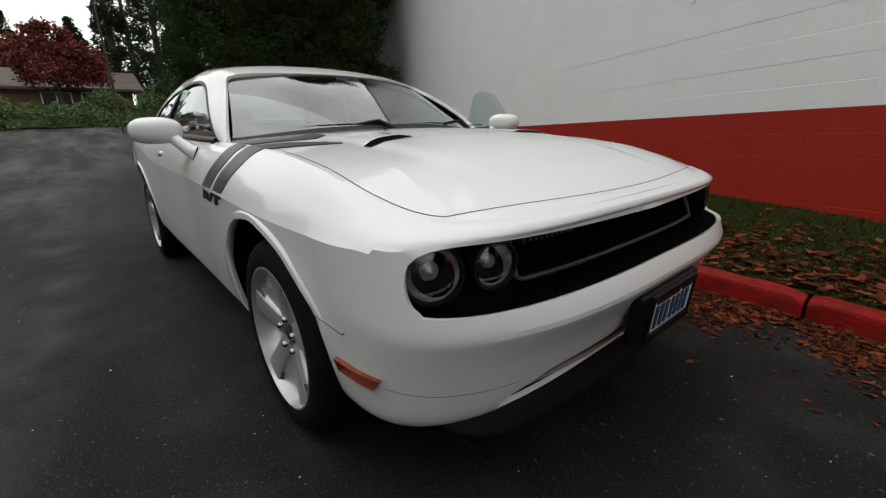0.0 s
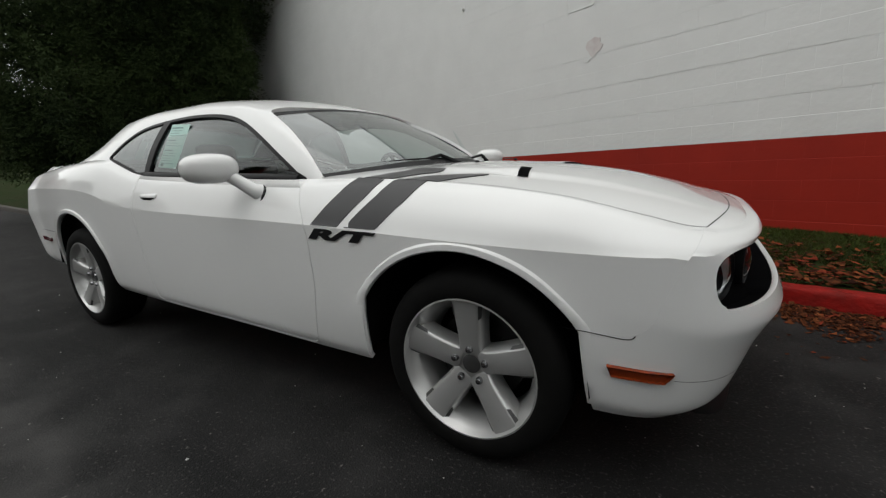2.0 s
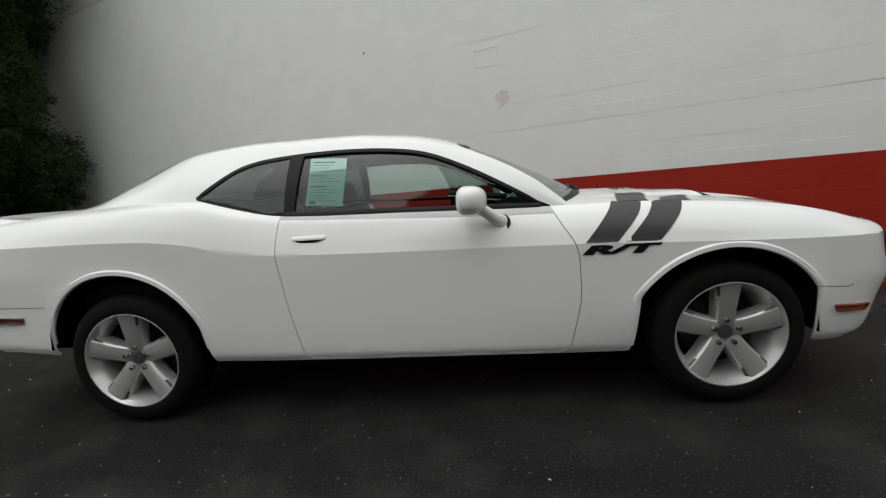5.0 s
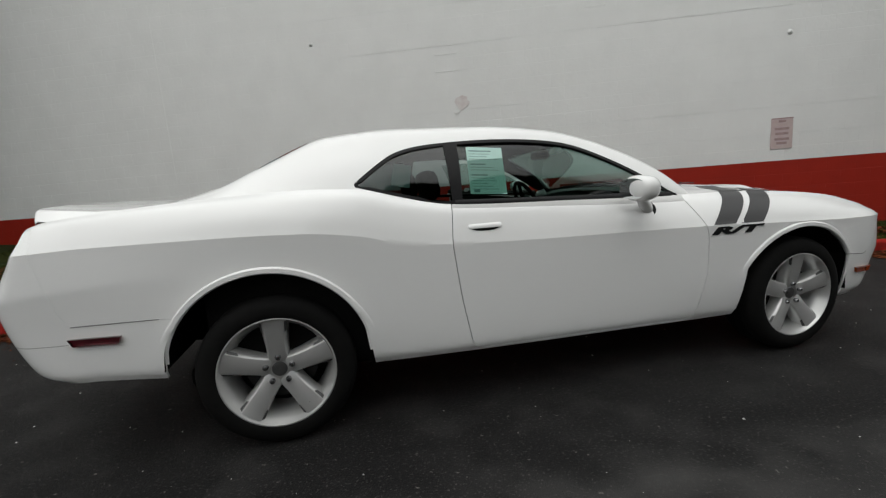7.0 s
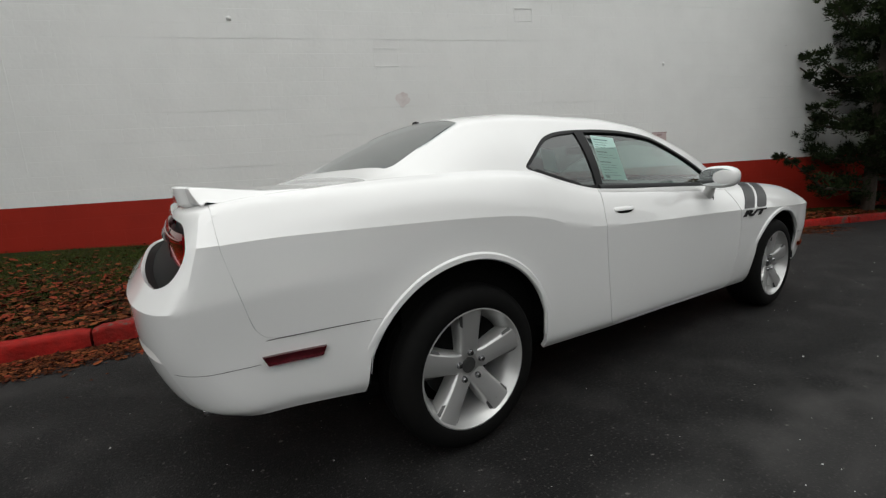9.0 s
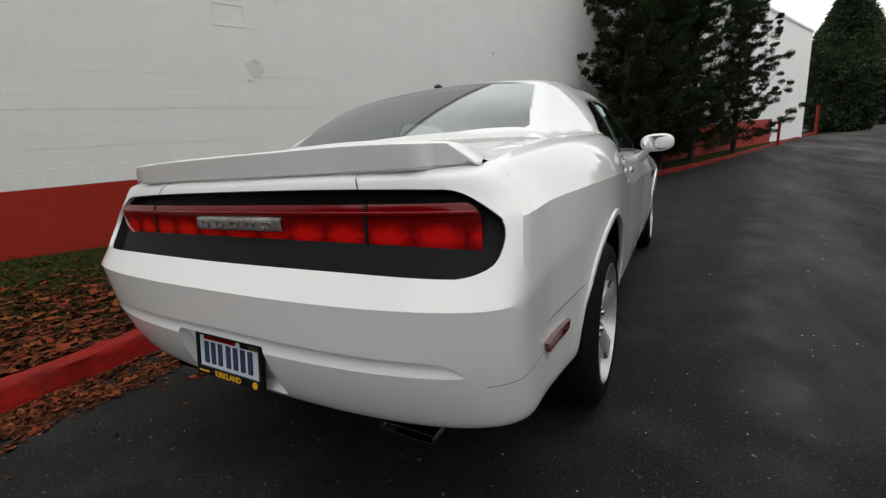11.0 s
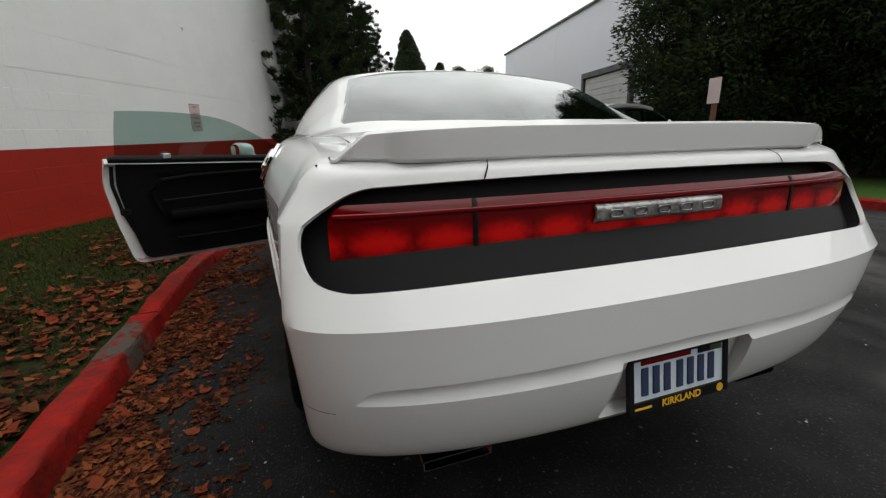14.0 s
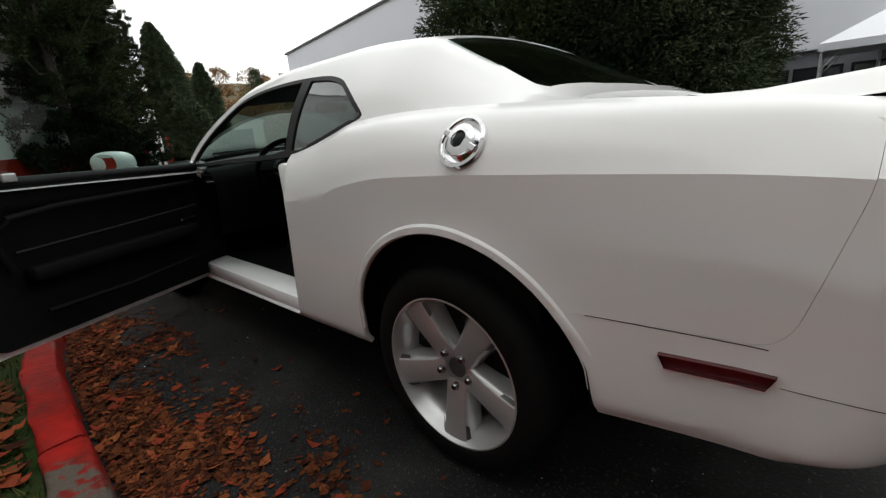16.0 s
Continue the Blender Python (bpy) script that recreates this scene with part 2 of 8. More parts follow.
def kerb_material():
    """Bright red paint, flaked off in patches down to grimy concrete."""
    m = material("chipped_red_kerb_paint", (0.30, 0.010, 0.007), 0.65, spec=0.15, vary=0.85, scale=11, dark=(0.075, 0.010, 0.007), bump=0.8, bump_scale=35, distance=0.01)
    n, l = m.node_tree.nodes, m.node_tree.links
    b = n["Principled BSDF"]
    geo, big, fine, add, rng_, mix = (n.new("ShaderNode" + k) for k in ("NewGeometry", "TexNoise", "TexNoise", "Math", "MapRange", "Mix"))
    mix.data_type = "RGBA"
    big.inputs["Scale"].default_value, fine.inputs["Scale"].default_value = 1.5, 30
    fine.inputs["Detail"].default_value = 5
    l.new(geo.outputs["Position"], big.inputs["Vector"]), l.new(geo.outputs["Position"], fine.inputs["Vector"])
    add.operation, add.inputs[1].default_value = "MULTIPLY_ADD", 0.3
    l.new(fine.outputs[0], add.inputs[0]), l.new(big.outputs[0], add.inputs[2])
    rng_.inputs["From Min"].default_value, rng_.inputs["From Max"].default_value = 0.762, 0.80
    l.new(add.outputs[0], rng_.inputs["Value"]), l.new(rng_.outputs[0], mix.inputs[0])
    l.new(b.inputs["Base Color"].links[0].from_socket, mix.inputs[6])
    mix.inputs[7].default_value = (0.075, 0.062, 0.05, 1)
    l.new(mix.outputs[2], b.inputs["Base Color"])
    return m


M["kerb_red"] = kerb_material()
M["bare_kerb"] = material("grimy_concrete_kerb", (0.07, 0.063, 0.056), 0.85, vary=0.7, scale=12, dark=(0.05, 0.045, 0.04), bump=0.7, bump_scale=35, distance=0.01)
M["bare_block"] = material("bare_grey_block", (0.60, 0.53, 0.52), 0.8, vary=0.8, scale=16, dark=(0.72, 0.70, 0.68), bump=0.8, bump_scale=40, distance=0.01)
M["bark"] = material("tree_bark", (0.06, 0.045, 0.035), 0.9, vary=0.7, scale=20, bump=0.9, bump_scale=50, distance=0.02)
M["conifer"] = material("dark_conifer_foliage", (0.040, 0.060, 0.020), 0.8, spec=0.15, vary=0.8, scale=2.6, dark=(0.008, 0.013, 0.006), islands=0.4)
M["evergreen"] = material("dark_evergreen_foliage", (0.050, 0.074, 0.025), 0.8, spec=0.12, vary=0.9, scale=3.0, dark=(0.010, 0.017, 0.007), islands=0.35)
M["cypress"] = material("cypress_foliage", (0.045, 0.068, 0.022), 0.8, vary=0.5, scale=3, dark=(0.012, 0.022, 0.010), islands=0.5)
M["autumn_red"] = material("red_autumn_foliage", (0.20, 0.028, 0.016), 0.75, vary=0.4, scale=2, dark=(0.09, 0.024, 0.016), islands=0.6)
M["autumn_gold"] = material("gold_autumn_foliage", (0.26, 0.13, 0.045), 0.75, vary=0.4, scale=1, dark=(0.11, 0.075, 0.035), islands=0.6)
M["hedge"] = material("hedge_foliage", (0.10, 0.15, 0.035), 0.75, vary=0.4, scale=2, dark=(0.03, 0.05, 0.015), islands=0.6)
M["notice"] = material("faded_pink_paint", (0.52, 0.40, 0.39), 0.65, vary=0.6, scale=12, dark=(0.60, 0.55, 0.53), bump=0.3, bump_scale=40)
M["notice_ink"] = material("faded_grey_print", (0.42, 0.30, 0.30), 0.7, vary=0.5, scale=20)
M["siding"] = material("grey_metal_siding", (0.62, 0.63, 0.67), 0.5, vary=0.3, scale=1.5, dark=(0.56, 0.57, 0.61), random=0.05)
M["roller"] = material("pale_roller_door", (0.52, 0.52, 0.50), 0.5, vary=0.3, scale=3, random=0.15)
M["dark_paint"] = material("black_car_paint", (0.008, 0.008, 0.010), 0.25, coat=1.0, vary=0.1, scale=5)
M["lawn"] = material("mown_lawn", (0.055, 0.105, 0.020), 0.9, spec=0.1, vary=0.6, scale=6, dark=(0.030, 0.060, 0.014), bump=0.9, bump_scale=45, distance=0.03)
M["grey_wall"] = material("shaded_grey_stucco", (0.16, 0.16, 0.175), 0.8, vary=0.4, scale=1.5, bump=0.3, bump_scale=40)
M["lamp_silver"] = material("silvered_lamp_bowl", (0.55, 0.55, 0.56), 0.2, metal=0.6, vary=0.7, scale=60, dark=(0.16, 0.16, 0.17))
M["silver"] = material("silver_car_paint", (0.45, 0.45, 0.46), 0.34, metal=0.4, coat=1.0, vary=0.1, scale=5)
M["wood"] = material("brown_timber_siding", (0.16, 0.08, 0.05), 0.8, vary=0.6, scale=6)
M["shingle"] = material("weathered_roof_shingle", (0.12, 0.095, 0.085), 0.9, vary=0.7, scale=8, bump=0.6, bump_scale=12, distance=0.03)
M["cream"] = material("cream_render", (0.50, 0.48, 0.40), 0.7, vary=0.3, scale=2)
M["canvas"] = material("white_canvas", (0.75, 0.75, 0.74), 0.7, vary=0.2, scale=3)
M["hill"] = material("wooded_hillside", (0.12, 0.085, 0.045), 0.95, vary=0.9, scale=0.6, dark=(0.05, 0.06, 0.03), bump=1.0, bump_scale=1.0, distance=0.6)


def glass_material(name, tint, rough=0.0, power=2.8, least=0.09):
    """A thin pane: tinted see-through with a real mirror-like gloss on top."""
    m = bpy.data.materials.new(name)
    m.use_nodes = True
    n, l = m.node_tree.nodes, m.node_tree.links
    n.clear()
    out, mix, tr, gl, lw, pw, ma = (n.new("ShaderNode" + k) for k in ("OutputMaterial", "MixShader", "BsdfTransparent", "BsdfGlossy", "LayerWeight", "Math", "Math"))
    tr.inputs[0].default_value = (*tint, 1)
    gl.inputs["Roughness"].default_value = rough
    gl.inputs["Color"].default_value = (0.95, 0.97, 0.97, 1)
    lw.inputs["Blend"].default_value = 0.5
    pw.operation, pw.inputs[1].default_value = "POWER", power
    ma.operation, ma.inputs[1].default_value, ma.inputs[2].default_value, ma.use_clamp = "MULTIPLY_ADD", 0.98 - least, least, True
    l.new(lw.outputs["Facing"], pw.inputs[0]), l.new(pw.outputs[0], ma.inputs[0])
    l.new(ma.outputs[0], mix.inputs[0]), l.new(tr.outputs[0], mix.inputs[1]), l.new(gl.outputs[0], mix.inputs[2])
    l.new(mix.outputs[0], out.inputs[0])
    return m


M["glass"] = glass_material("tinted_car_glass", (0.36, 0.46, 0.43))
M["glass_dark"] = glass_material("dark_tinted_glass", (0.20, 0.26, 0.25), 0.0, 3.4, 0.05)
M["rear_glass"] = glass_material("rear_screen_glass", (0.24, 0.30, 0.30), 0.0, 2.6, 0.11)
M["side_glass"] = glass_material("tinted_side_glass", (0.42, 0.55, 0.51), 0.0, 3.6, 0.045)
M["lens"] = glass_material("clear_lamp_cover", (0.9, 0.92, 0.92), 0.0, 5.0)
M["mirror"] = material("mirror_glass", (0.75, 0.78, 0.78), 0.02, metal=1.0)
M["window_dark"] = material("dark_window_glass", (0.02, 0.022, 0.025), 0.08, vary=0.3, scale=2)

# ---- mesh helpers ----
def sharp(me, angle):
    for p in me.polygons:
        p.use_smooth = True
    me.set_sharp_from_angle(angle=radians(angle))


def mesh_object(name, verts, faces, mats, parent=None, label="", smooth=0, index=None):
    me = bpy.data.meshes.new(name)
    me.from_pydata([tuple(v) for v in verts], [], [tuple(f) for f in faces])
    for k in mats if isinstance(mats, (list, tuple)) else [mats]:
        me.materials.append(M[k])
    if index is not None:
        me.polygons.foreach_set("material_index", index)
    me.update()
    if smooth:
        sharp(me, smooth)
    ob = new(name, me)
    ob.parent = parent
    if label:
        ob["label"] = label
    return ob


def part(name, bm, mats, parent=None, label="", smooth=0):
    me = bpy.data.meshes.new(name)
    bmesh.ops.recalc_face_normals(bm, faces=bm.faces)
    bm.to_mesh(me)
    bm.free()
    for k in mats if isinstance(mats, (list, tuple)) else [mats]:
        me.materials.append(M[k])
    if smooth:
        sharp(me, smooth)
    ob = new(name, me)
    ob.parent = parent
    if label:
        ob["label"] = label
    return ob


def thing(name, label, category, m=None, group="", kind=""):
    ob = new(name)
    if m is not None:
        ob.matrix_world = m
    return tagged(ob, label, category, group, kind)


def box(bm, x0, x1, y0, y1, z0, z1, bevel=0.0, m=None):
    r = bmesh.ops.create_cube(bm, size=1.0)
    vs = r["verts"]
    for v in vs:
        v.co = Vector((x0 + (v.co.x + 0.5) * (x1 - x0), y0 + (v.co.y + 0.5) * (y1 - y0), z0 + (v.co.z + 0.5) * (z1 - z0)))
    if bevel:
        es = list({e for v in vs for e in v.link_edges})
        r = bmesh.ops.bevel(bm, geom=es, offset=bevel, segments=2, affect="EDGES", profile=0.5)
        vs = list({v for f in r["faces"] for v in f.verts} | {v for v in vs if v.is_valid})
    if m is not None:
        bmesh.ops.transform(bm, matrix=m, verts=[v for v in vs if v.is_valid])
    return vs


def lathe(bm, profile, n=40, m=None, closed=False):
    """Turns (radius, along y) about the y axis."""
    rings = []
    for r, y in profile:
        rings.append([bm.verts.new((r * math.sin(2 * math.pi * k / n), y, r * math.cos(2 * math.pi * k / n))) for k in range(n)])
    pairs = list(zip(rings, rings[1:])) + ([(rings[-1], rings[0])] if closed else [])
    for a, b in pairs:
        for k in range(n):
            bm.faces.new((a[k], a[(k + 1) % n], b[(k + 1) % n], b[k]))
    if m is not None:
        bmesh.ops.transform(bm, matrix=m, verts=[v for ring in rings for v in ring])
    return rings


def tube(bm, pts, r, n=8, cap=True):
    """A round rod along points; r one radius or one per point."""
    rs = [float(k) for k in r] if isinstance(r, (list, tuple)) else [float(r)] * len(pts)
    pts = [Vector(p) for p in pts]
    rings = []
    for i, p in enumerate(pts):
        d = (pts[min(i + 1, len(pts) - 1)] - pts[max(i - 1, 0)]).normalized()
        a = d.cross(Vector((0, 0, 1)) if abs(d.z) < 0.9 else Vector((1, 0, 0))).normalized()
        b = d.cross(a)
        rings.append([bm.verts.new(p + rs[i] * (a * math.cos(2 * math.pi * k / n) + b * math.sin(2 * math.pi * k / n))) for k in range(n)])
    for p, q in zip(rings, rings[1:]):
        for k in range(n):
            bm.faces.new((p[k], p[(k + 1) % n], q[(k + 1) % n], q[k]))
    if cap:
        bm.faces.new(rings[0]), bm.faces.new(rings[-1][::-1])


def prism(bm, outline, depth, m=None, back=True):
    """A flat outline in x, z, thickened along y."""
    a = [bm.verts.new((x, 0, z)) for x, z in outline]
    b = [bm.verts.new((x, depth, z)) for x, z in outline]
    bm.faces.new(a)
    if back:
        bm.faces.new(b[::-1])
    k = len(a)
    for i in range(k):
        bm.faces.new((a[i], a[(i + 1) % k], b[(i + 1) % k], b[i]))
    if m is not None:
        bmesh.ops.transform(bm, matrix=m, verts=a + b)


def pchip(xs, ys):
    """A smooth curve through knots that never overshoots."""
    xs, ys = np.asarray(xs, float), np.asarray(ys, float)
    if xs[0] > xs[-1]:
        xs, ys = xs[::-1], ys[::-1]
    h, d = np.diff(xs), np.diff(ys) / np.diff(xs)
    m = np.zeros(len(xs))
    for i in range(1, len(xs) - 1):
        if d[i - 1] * d[i] > 0:
            w1, w2 = 2 * h[i] + h[i - 1], h[i] + 2 * h[i - 1]
            m[i] = (w1 + w2) / (w1 / d[i - 1] + w2 / d[i])
    m[0], m[-1] = d[0], d[-1]

    def at(x):
        x = np.clip(np.asarray(x, float), xs[0], xs[-1])
        i = np.clip(np.searchsorted(xs, x) - 1, 0, len(h) - 1)
        t = (x - xs[i]) / h[i]
        return ((1 + 2 * t) * (1 - t) ** 2 * ys[i] + t * (1 - t) ** 2 * h[i] * m[i] + t * t * (3 - 2 * t) * ys[i + 1] + t * t * (t - 1) * h[i] * m[i + 1])
    return at


def rounded(points, radius=0.03, steps=5):
    """A closed outline with its corners rounded off."""
    out, n = [], len(points)
    for i in range(n):
        p, a, b = (np.array(points[k % n], float) for k in (i, i - 1, i + 1))
        ra = min(radius, np.linalg.norm(a - p) * 0.45)
        rb = min(radius, np.linalg.norm(b - p) * 0.45)
        s, e = p + (a - p) / np.linalg.norm(a - p) * ra, p + (b - p) / np.linalg.norm(b - p) * rb
        for k in range(steps + 1):
            t = k / steps
            out.append((1 - t) ** 2 * s + 2 * t * (1 - t) * p + t * t * e)
    return np.array(out)


def inside(poly, pts):
    x, y = pts[:, 0][:, None], pts[:, 1][:, None]
    a, b = poly, np.roll(poly, -1, 0)
    cross = (a[:, 1] > y) != (b[:, 1] > y)
    with np.errstate(divide="ignore", invalid="ignore"):
        xi = a[:, 0] + (y - a[:, 1]) / (b[:, 1] - a[:, 1]) * (b[:, 0] - a[:, 0])
    return (cross & (x < xi)).sum(1) % 2 == 1


class Shell:
    """A skin of quads that can be cut along outlines into panels."""

    def __init__(self, verts, faces):
        self.v, self.f = np.asarray(verts, float), np.asarray(faces, int)

    def normals(self):
        a, b, c, d = (self.v[self.f[:, k]] for k in range(4))
        fn = np.cross(c - a, d - b)
        vn = np.zeros_like(self.v)
        for k in range(4):
            np.add.at(vn, self.f[:, k], fn)
        return vn / np.maximum(np.linalg.norm(vn, axis=1, keepdims=True), 1e-12)

    def split(self, outline, axes, keep=None, gap=0.0):
        """Moves the faces inside the outline, seen along the axis left out, into a shell of their own."""
        a, b = axes
        c = 3 - a - b
        mid = self.v[self.f].mean(1)
        pick = inside(outline, mid[:, [a, b]])
        if keep is not None:
            pick &= keep(mid)
        if not pick.any():
            return Shell(np.zeros((0, 3)), np.zeros((0, 4)))
        both = np.intersect1d(self.f[pick].ravel(), self.f[~pick].ravel())
        n = self.normals()
        q = self.v[both][:, [a, b]]
        s, e = outline, np.roll(outline, -1, 0)
        d = e - s
        t = np.clip(((q[:, None] - s) * d).sum(-1) / np.maximum((d * d).sum(-1), 1e-12), 0, 1)
        near = s + t[..., None] * d
        dist = np.linalg.norm(near - q[:, None], axis=-1)
        best = dist.argmin(1)
        target = near[np.arange(len(q)), best]
        ok = dist.min(1) < 0.05
        nc = n[both, c]
        nc = np.where(np.abs(nc) < 0.25, np.sign(nc + 1e-9) * 0.25, nc)
        move = target - q
        shift = -(n[both, a] * move[:, 0] + n[both, b] * move[:, 1]) / nc
        self.v[both[ok], a] = target[ok, 0]
        self.v[both[ok], b] = target[ok, 1]
        self.v[both[ok], c] += np.clip(shift[ok], -0.02, 0.02)
        new_shell = Shell(self.v.copy(), self.f[pick])
        self.f = self.f[~pick]
        if gap:
            dd = d[best] / np.maximum(np.linalg.norm(d[best], axis=1, keepdims=True), 1e-12)
            out = np.stack([dd[:, 1], -dd[:, 0]], -1)
            area = (outline[:, 0] * np.roll(outline[:, 1], -1) - np.roll(outline[:, 0], -1) * outline[:, 1]).sum()
            out *= np.sign(area) * gap / 2
            self.v[both[ok], a] += out[ok, 0]
            self.v[both[ok], b] += out[ok, 1]
            new_shell.v[both[ok], a] -= out[ok, 0]
            new_shell.v[both[ok], b] -= out[ok, 1]
        return new_shell.tidy()

    def split_on(self, outline, flat, du, dv, keep):
        """As split, but on the skin unrolled: flat holds each vertex's place in the unrolled plane, du and dv its steps there."""
        mid = flat[self.f].mean(1)
        pick = inside(outline, mid) & keep(self.v[self.f].mean(1))
        both = np.intersect1d(self.f[pick].ravel(), self.f[~pick].ravel())
        q, s, e = flat[both], outline, np.roll(outline, -1, 0)
        d = e - s
        t = np.clip(((q[:, None] - s) * d).sum(-1) / np.maximum((d * d).sum(-1), 1e-12), 0, 1)
        near = s + t[..., None] * d
        dist = np.linalg.norm(near - q[:, None], axis=-1)
        target = near[np.arange(len(q)), dist.argmin(1)]
        ok = (dist.min(1) < 0.05)[:, None] & (np.abs(self.v[both, 1:2]) > 1e-6) | (np.abs(q[:, :1]) > 1e-6) & (dist.min(1) < 0.05)[:, None]
        move = np.where(ok, target - q, (0, 1) * (target - q))
        self.v[both] += du[both] * move[:, :1] + dv[both] * move[:, 1:]
        flat[both] += move
        piece = Shell(self.v.copy(), self.f[pick])
        self.f = self.f[~pick]
        return piece.tidy()

    def tidy(self):
        used = np.unique(self.f)
        back = np.full(len(self.v), -1)
        back[used] = np.arange(len(used))
        return Shell(self.v[used], back[self.f])

    def mirrored(self):
        s = Shell(self.v * (1, -1, 1), self.f[:, ::-1])
        return s

    def plus(self, other):
        """Both skins as one, welded where they meet on the centre line."""
        v = np.concatenate([self.v, other.v])
        f = np.concatenate([self.f, other.f + len(self.v)])
        key = {}
        back = np.arange(len(v))
        for i, p in enumerate(v):
            if abs(p[1]) < 1e-5:
                back[i] = key.setdefault((round(p[0], 4), round(p[2], 4)), i)
        return Shell(v, back[f]).tidy()

    def joined(self, other):
        """Both skins as one, welded wherever they meet."""
        v = np.concatenate([self.v, other.v])
        f = np.concatenate([self.f, other.f + len(self.v)])
        _, first, back = np.unique(np.round(v, 4), axis=0, return_index=True, return_inverse=True)
        return Shell(v, first[back.ravel()][f]).tidy()

    def moved(self, d):
        return Shell(self.v + self.normals() * d, self.f)

    def object(self, name, mat, parent=None, label="", fold=0.012, smooth=16, thick=0.0, rim=None):
        """Links the panel, its free edges folded inwards."""
        s = self.tidy()
        v, f = [tuple(p) for p in s.v], [tuple(q) for q in s.f]
        if fold or thick:
            n = s.normals()
            edges = {}
            for q in f:
                for i in range(4):
                    e = (q[i], q[(i + 1) % 4])
                    if e[::-1] in edges:
                        del edges[e[::-1]]
                    else:
                        edges[e] = 1
            edge, depth = {}, thick or fold
            for a, b in edges:
                if a == b:
                    continue
                for k in (a, b):
                    if k not in edge:
                        edge[k] = len(v)
                        v.append(tuple(s.v[k] - n[k] * depth) if rim is None else tuple(rim[k]))
                f.append((b, a, edge[a], edge[b]))
        clean = []
        for q in f:
            q = tuple(dict.fromkeys(q))
            if len(q) > 2:
                clean.append(q)
        return mesh_object(name, v, clean, mat, parent, label, smooth)


def grid_shell(points):
    """A shell from rows of points, outside to the left of row order."""
    p = np.asarray(points, float)
    r, c = p.shape[:2]
    i = np.arange(r * c).reshape(r, c)
    f = np.stack([i[:-1, :-1], i[:-1, 1:], i[1:, 1:], i[1:, :-1]], -1).reshape(-1, 4)
    return Shell(p.reshape(-1, 3), f)

# ---- the ground: road, kerb and verge ----
kerb_y = pchip([-60, -18, -8, -3.5, 0.3, 1.5, 2.5, 4.5, 6.8, 8.4, 13, 22, 35, 60], [2.2, 2.0, 1.8, 1.69, 1.67, 1.56, 1.42, 0.98, 0.36, -0.1, -1.6, -4.4, -8.4, -16])
SLOPE = -0.3643


def wall_y(x):
    return 4.276 + SLOPE * x


def wall_base(x):
    return 0.31 - 0.02 * x


def rise(x):
    """The ground climbs gently, less ahead than behind."""
    return (0.014 if x > 0 else 0.08) * math.log1p(math.exp((abs(x) - 15) * 0.5)) / 0.5


gx_ = np.unique(np.concatenate([np.linspace(-400, -60, 18), np.linspace(-60, 60, 81), np.linspace(60, 400, 18)]))
rows = [[(x, y, min(rise(x), 6.0)) for y in np.concatenate([np.linspace(-400, -40, 16), np.linspace(-35, 35, 29), np.linspace(40, 400, 16)])] for x in gx_]
s = grid_shell(rows)
ground = mesh_object("ground", s.v, s.f[:, ::-1], "asphalt", smooth=60)
tagged(ground, "dark worn asphalt driveway with pale tyre marks", "road", kind="structure")

xs = np.concatenate([np.linspace(-60, -6, 40), np.arange(-5.8, 9, 0.2), np.linspace(9.4, 60, 50)])
rows = []
for x in xs:
    ky, wy = float(kerb_y(x)) + 0.15, max(wall_y(x) + 0.3, float(kerb_y(x)) + 0.6)
    row = []
    for t in np.linspace(0, 1, 14):
        y = ky + (wy - ky) * t
        z = 0.105 + (wall_base(x) - 0.105 if abs(x) < 12 else 0.15) * t ** 1.3 + rise(x) + 0.012 * noise.noise((x * 1.7, y * 1.7, 0))
        row.append((x, y, z))
    rows.append(row)
verge = grid_shell(rows)
verge_ob = mesh_object("verge", verge.v, verge.f, "soil", smooth=60)
tagged(verge_ob, "grassy verge strewn with fallen leaves", "verge", kind="structure")


def verge_z(x, y):
    ky = float(kerb_y(x)) + 0.15
    wy = max(wall_y(x) + 0.3, ky + 0.45)
    t = min(max((y - ky) / (wy - ky), 0), 1)
    return 0.105 + (wall_base(x) - 0.105 if abs(x) < 12 else 0.15) * t ** 1.3 + rise(x)


